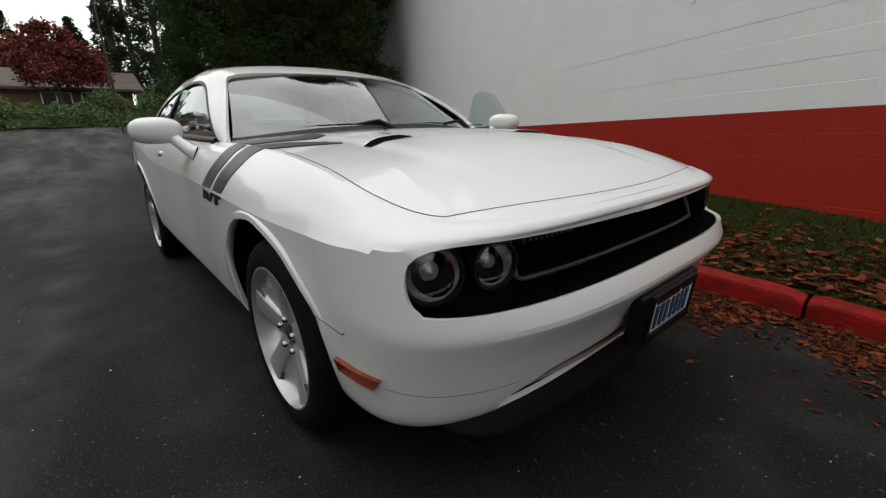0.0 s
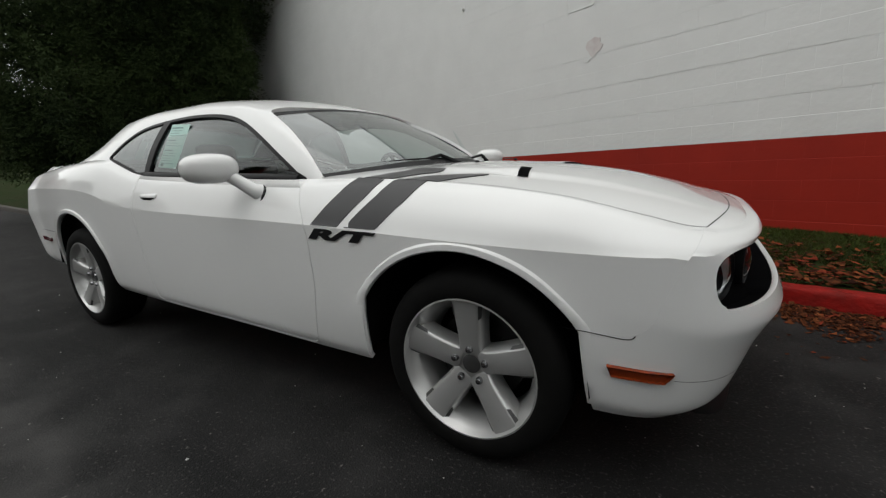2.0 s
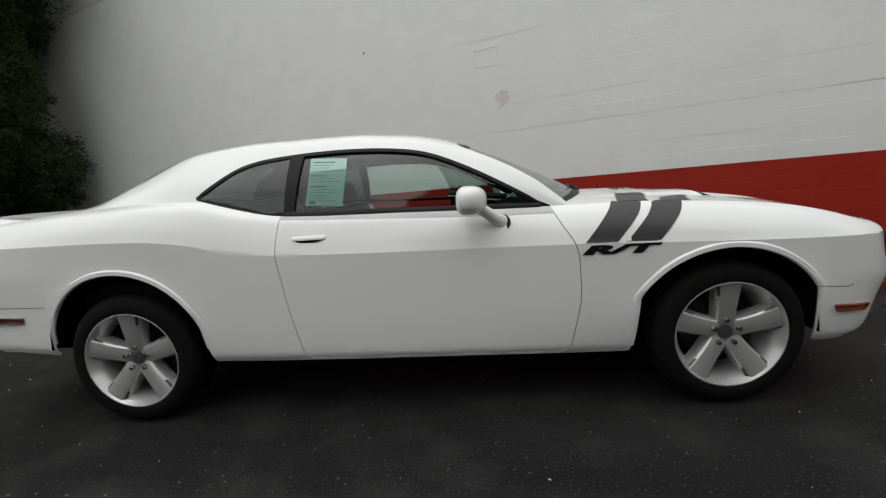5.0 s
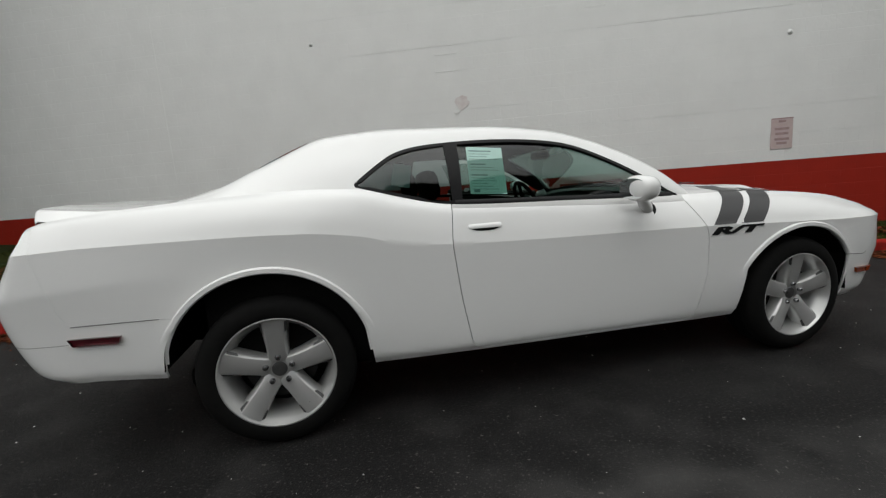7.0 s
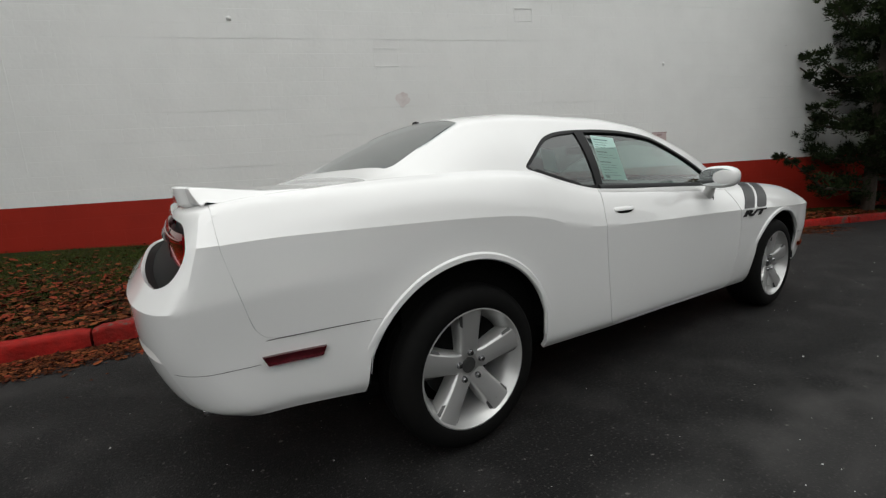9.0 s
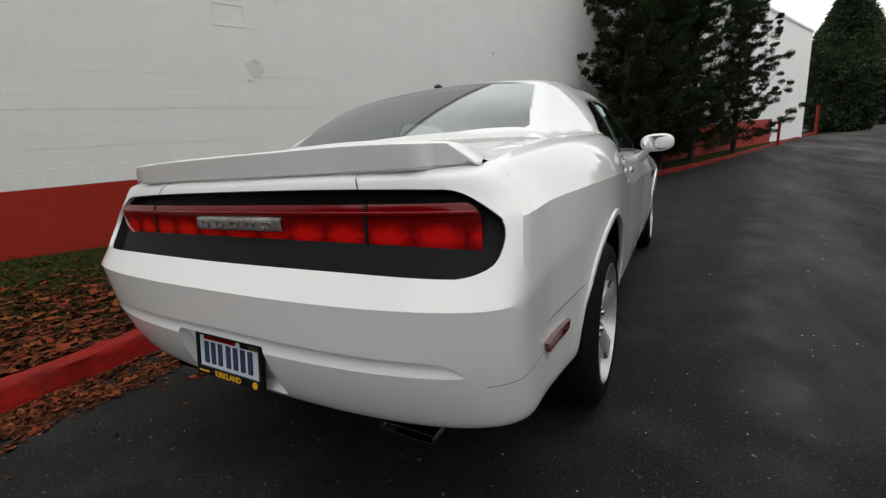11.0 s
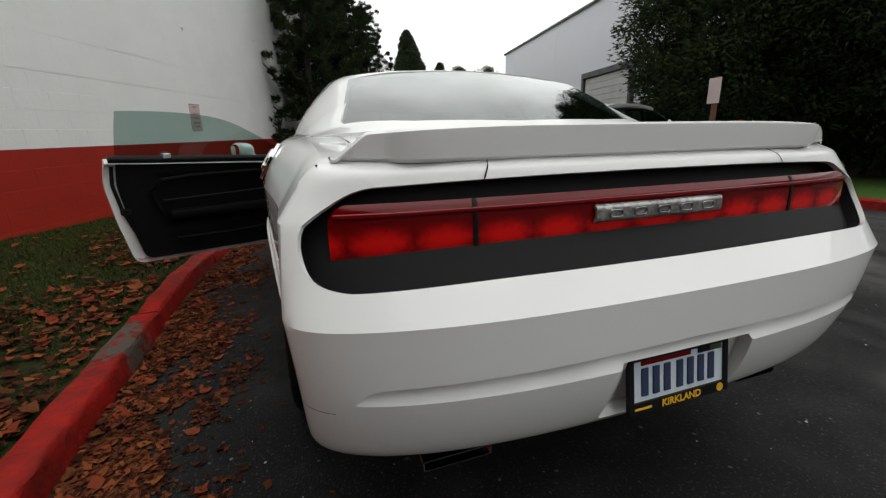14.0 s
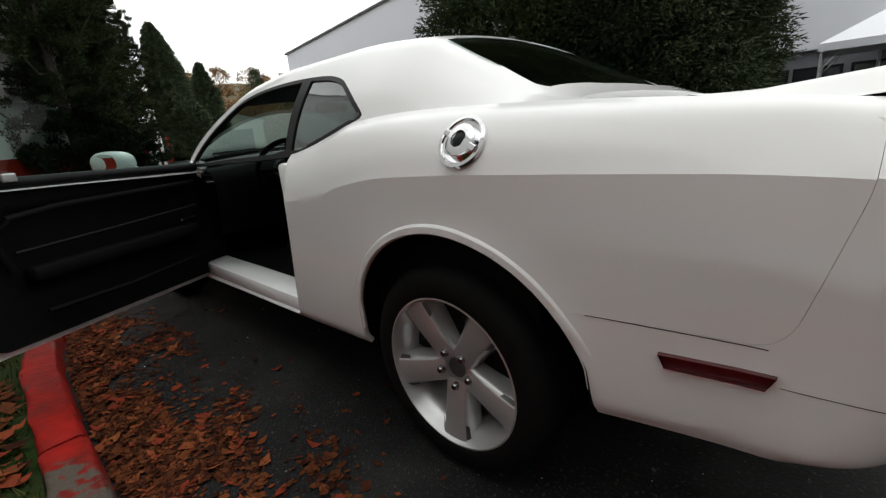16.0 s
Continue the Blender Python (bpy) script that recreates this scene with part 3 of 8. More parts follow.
# kerb: cast sections with a rounded top, slightly out of line with one another
kerb = thing("kerb", "chipped red-painted concrete kerb between asphalt and verge", "kerb", kind="structure")
rng = random.Random(4)
cuts = [-60, -40, -25, -16, -11, -8]
while cuts[-1] < 12:
    cuts.append(cuts[-1] + rng.uniform(0.85, 1.6))
cuts += [16, 20, 26, 34, 46, 60]
for a, b in zip(cuts, cuts[1:]):
    n = max(4, int((b - a) / 0.06)) if -5 < a < 9 else 12
    prof = [(0, -0.05), (0.012, 0.10), (0.018, 0.122), (0.030, 0.132), (0.130, 0.136), (0.146, 0.128), (0.152, 0.09), (0.152, -0.05)]
    dy, dz = rng.uniform(-0.016, 0.016), rng.uniform(-0.018, 0.008)
    pts = []
    for k in range(n + 1):
        x = a + 0.008 + (b - a - 0.016) * k / n
        end = min(k, n - k)
        row = []
        for i, (py, pz) in enumerate(prof):
            w = 0.012 * noise.noise((x * 6, i * 3.1, 2)) + 0.006 * noise.noise((x * 23, i * 5, 9))
            row.append((x, float(kerb_y(x)) + py + dy + w, rise(x) + pz + dz + (0.6 * w if 0 < pz else 0) - (0.018 if end == 0 and pz > 0 else 0)))
        pts.append(row)
    s = grid_shell(pts)
    faces = [tuple(q) for q in s.f] + [tuple(range(len(prof))), tuple(range(n * len(prof), (n + 1) * len(prof)))[::-1]]
    mesh_object("kerb_section", s.v, faces, "kerb_red" if b > -7.5 else "bare_kerb", kerb, smooth=50)

# ---- the painted block wall ----
wall = thing("wall_north", "white-painted concrete block wall with a dark red painted base band", "wall", kind="structure")
TILT = 0.0195
along = Vector((1, SLOPE, TILT * 1.0)).normalized()
upward = Vector((-TILT * along.x, -TILT * along.y, 1)).normalized()
outward = along.cross(upward).normalized()
wall_m = Matrix((( along.x, -outward.x, upward.x, 0), (along.y, -outward.y, upward.y, 4.276), (along.z, -outward.z, upward.z, 0.255), (0, 0, 0, 1)))
WALL_L, WALL_R, WALL_H = -17.0, 36.5, 5.9
COURSE, BLOCK = 0.2, 0.4
bm = bmesh.new()
box(bm, WALL_L, 28.2, 0.0024, 0.22, -0.6, 0.8)
backing = part("red_backing", bm, "mortar_red", wall)
bm = bmesh.new()
box(bm, WALL_L, WALL_R, 0.0024, 0.22, 0.8, WALL_H)
box(bm, 28.2, WALL_R, 0.0024, 0.22, -0.6, 0.8)
backing2 = part("white_backing", bm, "mortar", wall)
for ob in (backing, backing2):
    ob.matrix_world = wall_m
bm = bmesh.new()
box(bm, -3.0, WALL_R + 0.05, -0.04, 0.3, WALL_H, WALL_H + 0.14, bevel=0.01)
ob = part("coping", bm, "siding", wall, "grey metal coping")
ob.matrix_world = wall_m
bm = bmesh.new()
box(bm, WALL_L, -3.0, 0.004, 0.24, WALL_H - 0.12, WALL_H + 2.4)
box(bm, WALL_L - 0.05, -2.95, -0.04, 0.3, WALL_H + 2.4, WALL_H + 2.54, bevel=0.01)
ob = part("parapet", bm, "wall_white", wall, "raised white parapet")
ob.matrix_world = wall_m

# ---- the white coupe ----
car = thing("coupe_car", "white two-door coupe, charcoal stripes, driver door open, beside red kerb", "car")
XK = [-2.2, -1.45, -0.6, 0.2, 0.9, 1.45, 2.0]
z_low = pchip([-2.6, -2.3, -1.9, -1.04, 0, 1.0, 1.85, 2.2, 2.45], [0.402, 0.402, 0.374, 0.312, 0.286, 0.275, 0.282, 0.288, 0.296])
z_crease = pchip([-2.6, -2.37, -2.1, -1.66, -1.32, -1.05, -0.92, -0.65, 0, 0.75, 1.43, 1.92, 2.1, 2.45], [0.95, 0.955, 0.964, 0.966, 0.957, 0.921, 0.885, 0.851, 0.831, 0.82, 0.797, 0.783, 0.785, 0.795])
z_top = pchip([-2.6, -2.4, -2.21, -1.62, -1.3, -1.05, -0.85, -0.6, 0, 0.65, 1.0, 1.4, 1.75, 1.985, 2.115, 2.27, 2.45], [1.05, 1.06, 1.085, 1.13, 1.14, 1.128, 1.075, 1.03, 1.01, 0.992, 0.99, 0.968, 0.928, 0.872, 0.836, 0.822, 0.82])
LEVELS = [
    [0.832, 0.866, 0.865, 0.86, 0.865, 0.87, 0.83],
    [0.850, 0.893, 0.89, 0.885, 0.89, 0.895, 0.86],
    [0.860, 0.917, 0.904, 0.900, 0.917, 0.924, 0.888],
    [0.872, 0.925, 0.908, 0.905, 0.926, 0.935, 0.903],
    [0.862, 0.93, 0.91, 0.907, 0.93, 0.94, 0.910],
    [0.832, 0.906, 0.89, 0.885, 0.90, 0.912, 0.886],
    [0.792, 0.845, 0.855, 0.845, 0.84, 0.845, 0.845],
    [0.764, 0.78, 0.83, 0.815, 0.80, 0.805, 0.815],
]
NOSE = [2.205, 2.262, 2.332, 2.386, 2.293, 2.303, 2.296, 2.265]
TAIL = [-2.46, -2.53, -2.593, -2.60, -2.46, -2.44, -2.425, -2.40]
P_FRONTS, P_REAR = [3.7, 3.6, 3.3, 3.1, 3.4, 3.3, 3.2, 3.2], 2.6
C_FRONTS = [0.38, 0.41, 0.47, 0.52, 0.43, 0.435, 0.44, 0.44]
C_REARS = [0.24, 0.24, 0.22, 0.19, 0.10, 0.09, 0.09, 0.11]
# wheel arches: centre, radius, half width at the knee and at the foot
ARCH_F, ARCH_R = (1.454, 0.300, 0.462, 0.388, 0.410), (-1.487, 0.370, 0.430, 0.410, 0.432)
NQ, NS = 44, 170
widths = [pchip(XK, w) for w in LEVELS]


def level_z(i, x):
    lo, cr, top = z_low(x), z_crease(x), z_top(x)
    third = float(np.interp(x, [-2.5, -1.9, 1.8, 2.15], [0.685, 0.75, 0.75, 0.60]))
    return (lo, lo + 0.045, lo + 0.42 * (cr - lo), lo + third * (cr - lo), cr, cr + 0.4 * (top - cr), cr + 0.86 * (top - cr), top)[i]


def level_line(i):
    """One level of the body's left half, from the tail's centre round to the nose's centre."""
    w, xf, xr = widths[i], NOSE[i] - C_FRONTS[i], TAIL[i] + C_REARS[i]
    out = []

    def quarter(c, p):
        """Even steps along a rounded corner, from the centre line to the flank."""
        a = np.linspace(0, math.pi / 2, 400)
        q = np.stack([c * np.cos(a) ** (2 / p), np.sin(a) ** (2 / p)], -1)
        run = np.concatenate([[0], np.cumsum(np.linalg.norm(np.diff(q, axis=0), axis=1))])
        at = np.linspace(0, run[-1], NQ + 1)[:-1]
        return np.interp(at, run, q[:, 0]), np.interp(at, run, q[:, 1])

    for dx, s in zip(*quarter(C_REARS[i], P_REAR)):
        out.append((xr - dx, float(w(xr)) * s, float(level_z(i, xr - dx))))
    for k in range(NS + 1):
        x = xr + (xf - xr) * k / NS
        out.append((x, float(w(x)), float(level_z(i, x))))
    for dx, s in list(zip(*quarter(C_FRONTS[i], P_FRONTS[i])))[::-1]:
        out.append((xf + dx, float(w(xf)) * s, float(level_z(i, xf + dx))))
    return np.array(out)


lines = np.array([level_line(i) for i in range(8)])
vs_low, vs_up = np.linspace(0, 4, 37), np.linspace(4, 7, 17)[1:]
rows = []
low = [pchip(range(4), lines[:4, j, k]) for j in range(lines.shape[1]) for k in range(3)]
mid_a, mid_b = lines[3].ravel(), lines[4].ravel()
up = [pchip(range(4), lines[4:, j, k]) for j in range(lines.shape[1]) for k in range(3)]
for v in vs_low:
    # below the ledge a curve, from the ledge to the crease straight
    flat = np.array([float(c(v)) for c in low]) if v <= 3 else mid_a + (mid_b - mid_a) * (v - 3)
    rows.append(flat.reshape(-1, 3))
for v in vs_up:
    rows.append(np.array([float(c(v - 4)) for c in up]).reshape(-1, 3))
skin = np.array(rows)
# the front bumper's ledge turns over in a soft radius
cols = slice(NQ + NS - 6, None)
for _ in range(2):
    soft_ = skin[:, cols].copy()
    soft_[26:29] = (skin[25:28, cols] + 2 * skin[26:29, cols] + skin[27:30, cols]) / 4
    skin[:, cols] = soft_
skin_flat = skin.reshape(-1, 3).copy()


def skin_y(x, z):
    """How far out the flank stands at x, z."""
    d = (skin_flat[:, 0] - x) ** 2 + (skin_flat[:, 2] - z) ** 2 + np.where(skin_flat[:, 1] < 0.5, 9, 0)
    k = np.argsort(d)[:6]
    w = 1 / (d[k] + 1e-5)
    return float((skin_flat[k, 1] * w).sum() / w.sum())


# the flanks swell a little round the wheel arches
for cx, cz, r, hk, hf in (ARCH_F, ARCH_R):
    d = np.hypot(skin[..., 0] - cx, skin[..., 2] - cz) - r
    near = (skin[..., 1] > 0.7) & (d > -0.06)
    skin[..., 1] += np.where(near, np.exp(-np.maximum(d, 0) ** 2 / 0.05 ** 2) * np.clip(0.928 - skin[..., 1], 0, 0.008) * np.clip((skin[..., 2] - 0.32) / 0.2, 0, 1), 0)
skin_flat = skin.reshape(-1, 3).copy()
side = grid_shell(skin)
side.f = side.f[:, ::-1]

# the bonnet and boot tops continue inwards from the highest level
zc_hood = pchip([0.8, 1.0, 1.4, 1.75, 2.01, 2.17, 2.265], [1.035, 1.03, 1.0, 0.959, 0.899, 0.850, 0.825])
zc_deck = pchip([-2.4, -2.2, -1.9, -1.6, -1.3], [1.062, 1.09, 1.12, 1.145, 1.15])


def top_grid(pick, zc, bulge):
    pts = []
    for x, y, z in pick:
        row = []
        for k in range(41):
            s = 1 - (1 - k / 40) ** 1.0
            yy = y * (1 - s)
            f = 1 - (1 - s) ** 2
            edge = max(min((0.60 - 0.13 * (x - 1.2) - yy) / 0.10, 1), 0)
            hump = bulge * edge * edge * (3 - 2 * edge) * min(max((2.12 - x) / 0.6, 0), 1) * min(max((x - 0.95) / 0.3, 0), 1)
            bow = 0.09 * (min(max((x - 1.6) / 0.5, 0), 1) if x < 2.15 else max(2.265 - x, 0) / 0.115) if x > 0 else 0.0
            xx = x + bow * f
            row.append((xx, yy, z + (float(zc(xx)) - z) * f + hump))
        pts.append(row)
    return grid_shell(pts)


edge_line = skin[-1]
front = edge_line[edge_line[:, 0] > 0.70]
hood_half = top_grid(front, zc_hood, 0.013)
rear = edge_line[edge_line[:, 0] < -1.50]
deck_half = top_grid(rear, zc_deck, 0.0)

DOOR = rounded([(0.655, 1.08), (0.70, 0.95), (0.79, 0.80), (0.80, 0.56), (0.745, 0.287), (-0.555, 0.309), (-0.61, 0.58), (-0.645, 0.86), (-0.615, 1.08)], 0.06)
BUMPER_F = rounded([(1.6, 0.1), (1.6, 0.562), (1.99, 0.562), (2.03, 0.60), (2.08, 0.75), (2.135, 0.84), (2.17, 1.0), (2.8, 1.0), (2.8, 0.1)], 0.06)
BUMPER_R = rounded([(-1.6, 0.1), (-1.6, 0.645), (-2.225, 0.652), (-2.262, 0.69), (-2.325, 0.94), (-2.345, 1.3), (-2.9, 1.3), (-2.9, 0.1)], 0.03)


def arch_path(c, foot, n=60):
    """From one foot over the arch to the other: x, z and the outward direction."""
    cx, cz, r, hk, hf = c
    a0 = math.asin(hk / r)
    zk = cz + r * math.cos(a0)
    out = []
    leg = [(hk + (hf - hk) * (zk - z) / (zk - 0.31), z) for z in np.linspace(foot, zk, 10)[:-1]]
    for h, z in leg:
        out.append((cx - h, z, -1.0, 0.06))
    for a in np.linspace(-a0, a0, n):
        out.append((cx + r * math.sin(a), cz + r * math.cos(a), math.sin(a), math.cos(a)))
    for h, z in leg[::-1]:
        out.append((cx + h, z, 1.0, 0.06))
    return out


def smooth_corner(points, n=6):
    """An open curve through the points as a closed outline: the ends stay past the centre line."""
    p = np.array(points, float)
    out = []
    for i in range(len(p) - 1):
        a, b, c, d = p[max(i - 1, 0)], p[i], p[i + 1], p[min(i + 2, len(p) - 1)]
        for t in np.arange(n) / n:
            out.append(0.5 * (2 * b + (c - a) * t + (2 * a - 5 * b + 4 * c - d) * t ** 2 + (3 * b - a - 3 * c + d) * t ** 3))
    return np.array(out + [p[-1]])


def arch_cut(s, c):
    """The arch opening, a round top on legs that lean outwards."""
    s.split(np.array([(x + 0.012 * px, z + 0.012 * pz) for x, z, px, pz in arch_path(c, 0.1)]), (0, 2), keep=lambda m: m[:, 1] > 0.5)


arch_cut(side, ARCH_F)
arch_cut(side, ARCH_R)
# openings: the front lamp and grille slot, the rear lamp recess


def unrolled(end):
    """The skin laid flat from one end's centre: length along the body and height, with the steps of both."""
    row = int(np.argmin(np.abs(np.concatenate([vs_low, vs_up]) - 4)))
    plan = skin[row, :, :2]
    run = np.concatenate([[0], np.cumsum(np.linalg.norm(np.diff(plan, axis=0), axis=1))])
    if end > 0:
        run = run[-1] - run
    s = np.broadcast_to(run, skin.shape[:2])
    z = skin[..., 2]
    flat = np.stack([s, z], -1)
    gs, gr = np.gradient(skin, axis=1), np.gradient(skin, axis=0)
    ds, dzs = np.gradient(s, axis=1), gs[..., 2]
    dzr = np.gradient(z, axis=0)
    dzr = np.where(np.abs(dzr) < 1e-5, 1e-5, dzr)
    up_ = gr / dzr[..., None]
    along_ = (gs - up_ * dzs[..., None]) / ds[..., None]
    return flat.reshape(-1, 2).copy(), along_.reshape(-1, 3), up_.reshape(-1, 3)


plan_ = skin[int(np.argmin(np.abs(np.concatenate([vs_low, vs_up]) - 4)))][::-1]
S_END = float(np.interp(-2.154, -plan_[:, 0], np.concatenate([[0], np.cumsum(np.linalg.norm(np.diff(plan_[:, :2], axis=0), axis=1))])))
slot = smooth_corner([(-0.1, 0.777), (0.0, 0.778), (0.60, 0.787), (S_END - 0.09, 0.787), (S_END - 0.022, 0.768), (S_END, 0.735), (S_END, 0.682), (S_END - 0.022, 0.650), (S_END - 0.08, 0.640), (0.40, 0.648), (-0.1, 0.651)])
front_slot = side.split_on(slot, *unrolled(1), keep=lambda m: m[:, 0] > 2.0)
recess = smooth_corner([(-0.1, 0.842), (0.40, 0.843), (0.68, 0.838), (0.745, 0.841), (0.800, 0.862), (0.826, 0.905), (0.826, 0.945), (0.797, 0.983), (0.752, 1.012), (0.67, 1.019), (0.35, 1.026), (-0.1, 1.028)])
rear_slot = side.split_on(recess, *unrolled(-1), keep=lambda m: m[:, 0] < -2.1)
CHIN = rounded([(-0.1, 0.30), (-0.1, 0.432), (0.48, 0.418), (0.64, 0.36), (0.60, 0.30)], 0.04)
chin_hole = side.split(CHIN, (1, 2), keep=lambda m: m[:, 0] > 2.0)



def take(shell, n_rows, r0, r1, c0):
    """Takes the faces of rows r0 to r1, from column c0 to the centre line, out of a top skin of 41 columns."""
    k = np.arange(len(shell.f))
    row, col = k // 40, k % 40
    pick = (row >= r0) & (row < r1) & (col >= c0)
    piece = Shell(shell.v.copy(), shell.f[pick])
    shell.f = shell.f[~pick]
    return piece.tidy()


def seam(points, normals, name, parent, width=0.0032, lift=0.0006):
    """The dark shut line between two panels, as a thin strip along their joint, on both sides of the car."""
    p, n = np.asarray(points, float), np.asarray(normals, float)
    t = np.gradient(p, axis=0)
    t /= np.maximum(np.linalg.norm(t, axis=1, keepdims=True), 1e-9)
    side_ = np.cross(t, n) * width / 2
    for mir in (1, -1):
        q = np.stack([p - side_ + n * lift, p + side_ + n * lift], 1) * (1, mir, 1)
        g_ = grid_shell(q)
        mesh_object(name, g_.v, g_.f, "under", parent)


hood_grid, hood_n = hood_half.v.reshape(-1, 41, 3).copy(), hood_half.normals().reshape(-1, 41, 3)
deck_grid, deck_n = deck_half.v.reshape(-1, 41, 3).copy(), deck_half.normals().reshape(-1, 41, 3)
HOOD_ROWS = [int(np.searchsorted(front[:, 0], x)) for x in (1.0, 2.115)]
LID_ROWS = [int(np.searchsorted(rear[:, 0], x)) for x in (-2.385, -1.74)]
hood_panel = take(hood_half, len(front), HOOD_ROWS[0], HOOD_ROWS[1], 1)
lid = take(deck_half, len(rear), LID_ROWS[0], LID_ROWS[1], 5)
side = side.joined(hood_half).joined(deck_half)
door_skin = side.split(DOOR, (0, 2), keep=lambda m: m[:, 1] > 0.5, gap=0.004)
nose = side.split(BUMPER_F, (0, 2), gap=0.0003)
tail = side.split(BUMPER_R, (0, 2), gap=0.0007)
PLATE_BAY = rounded([(-0.1, 0.462), (-0.1, 0.628), (0.198, 0.628), (0.212, 0.462)], 0.012)
plate_bay = tail.split(PLATE_BAY, (1, 2), keep=lambda m: m[:, 0] < -2.3)
LOWER = rounded([(-0.1, 0.30), (-0.1, 0.664), (0.70, 0.652), (0.735, 0.644), (0.765, 0.604), (0.80, 0.30)], 0.012)
tail_lower = tail.split(LOWER, (1, 2), keep=lambda m: (m[:, 0] < -2.2) & (m[:, 1] < 0.8))
drop = np.clip((tail_lower.v[:, 2] - 0.616) / 0.03, 0, 1)
fade = np.clip((0.77 - tail_lower.v[:, 1]) / 0.04, 0, 1)
tail_lower.v[:, 0] += 0.021 * drop * fade
for mir in (1, -1):
    flip = (lambda s: s) if mir == 1 else (lambda s: s.mirrored())
    flip(side).object("side_body", "paint", car, fold=0.02, smooth=15)
whole = lambda s: s.plus(s.mirrored())
front_bumper = whole(nose).object("front_bumper", "paint", car, fold=0.015, smooth=14)
rear_bumper = whole(tail).object("rear_bumper", "paint", car, fold=0.012, smooth=22)
whole(tail_lower).object("bumper_lower_panel", "paint", rear_bumper, fold=0.05)
whole(plate_bay).moved(-0.032).object("plate_recess", "paint", rear_bumper, fold=0.01)
hood = whole(hood_panel).object("bonnet", "paint", car, fold=0.0)
boot = whole(lid).object("boot_lid", "paint", car, fold=0.0)
a_, b_ = HOOD_ROWS
line_ = np.concatenate([hood_grid[a_:b_ + 1, 1], hood_grid[b_, 2:]])
norm_ = np.concatenate([hood_n[a_:b_ + 1, 1], hood_n[b_, 2:]])
seam(line_, norm_, "bonnet_seam", hood)
a_, b_ = LID_ROWS
seam(deck_grid[a_:b_ + 1, 5], deck_n[a_:b_ + 1, 5], "lid_seam", boot)
j_ = int(np.argmin(np.abs(skin[-1, :NQ, 1] - deck_grid[a_, 5, 1])))
up_rows = [r for r in range(len(skin)) if 1.018 < skin[r, j_, 2]]
seam(skin[up_rows, j_], np.tile((-1.0, 0, 0.15), (len(up_rows), 1)), "lid_seam", boot, lift=0.003)



def skin_seam(keep, height, name, parent):
    """A fine joint along the skin at a height that follows x and y."""
    pts, nrm = [], []
    for j in range(1, skin.shape[1] - 1):
        col = skin[:, j]
        z = height(col[12, 0], col[12, 1])
        r = int(np.clip(np.searchsorted(col[:, 2], z), 1, len(col) - 2))
        t = (z - col[r - 1, 2]) / max(col[r, 2] - col[r - 1, 2], 1e-6)
        p = col[r - 1] + (col[r] - col[r - 1]) * t
        if keep(p):
            n = np.cross(skin[r, j + 1] - skin[r, j - 1], skin[r + 1, j] - skin[r - 1, j])
            n /= np.linalg.norm(n)
            pts.append(p), nrm.append(n if n @ (p - (0, 0, 0.6)) > 0 else -n)
    seam(pts, nrm, name, parent, width=0.0015, lift=0.0010)


skin_seam(lambda p: p[0] > 2.085 and p[1] > 0.56, lambda x, y: 0.438 - 0.10 * max(x - 2.08, 0), "bumper_joint", front_bumper)
skin_seam(lambda p: p[0] < -2.245 and p[1] > 0.79, lambda x, y: 0.578 + 0.05 * max(-2.25 - x, 0), "bumper_joint", rear_bumper)
hook_ = smooth_corner([(1.80, 0.566), (1.86, 0.5605), (1.93, 0.554), (1.965, 0.552), (1.982, 0.556), (1.99, 0.566)])
seam([(x, skin_y(x, z), z) for x, z in hook_], np.tile((0.0, 1.0, 0.0), (len(hook_), 1)), "fender_joint", front_bumper, width=0.0028, lift=0.003)
ledge_ = np.array([(x, 0.650) for x in np.linspace(-2.232, -1.905, 24)])
seam([(x, skin_y(x, z), z) for x, z in ledge_], np.tile((0.0, 1.0, 0.0), (len(ledge_), 1)), "bumper_joint", rear_bumper, width=0.0022, lift=0.003)

# ---- greenhouse ----
roof_c = pchip([-1.84, -1.74, -1.5, -1.2, -0.8, -0.4, 0.0, 0.25, 0.5, 0.74, 1.0], [1.135, 1.185, 1.31, 1.425, 1.462, 1.463, 1.435, 1.378, 1.278, 1.155, 1.03])
rail_z = pchip([-1.84, -1.72, -1.5, -1.16, -0.8, -0.35, 0.0, 0.2, 0.42, 0.63, 0.78], [1.122, 1.14, 1.235, 1.375, 1.40, 1.398, 1.368, 1.322, 1.235, 1.12, 1.0])
rail_y = pchip([-1.84, -1.72, -1.5, -1.2, -0.8, -0.3, 0.2, 0.42, 0.78], [0.72, 0.70, 0.645, 0.60, 0.605, 0.62, 0.655, 0.70, 0.785])
belt_y = widths[7]
rows = []
gx = np.linspace(-1.82, 0.77, 240)
for x in gx:
    yb, zb, yr, zr, zc = float(belt_y(x)), float(z_top(x)), float(rail_y(x)), float(rail_z(x)), float(roof_c(x))
    zb = min(zb, zr - 0.004)
    row = []
    for k in range(34):
        t = k / 34
        row.append((x, yb + (yr - yb) * t + 0.028 * math.sin(math.pi * t) * min((zr - zb) / 0.3, 1), zb - 0.006 * (1 - t) + (zr - zb) * t))
    for k in range(31):
        y = yr * (1 - k / 30)
        row.append((x, y, zr + (zc - zr) * (1 - (y / yr) ** 2) ** 0.62))
    rows.append(row)
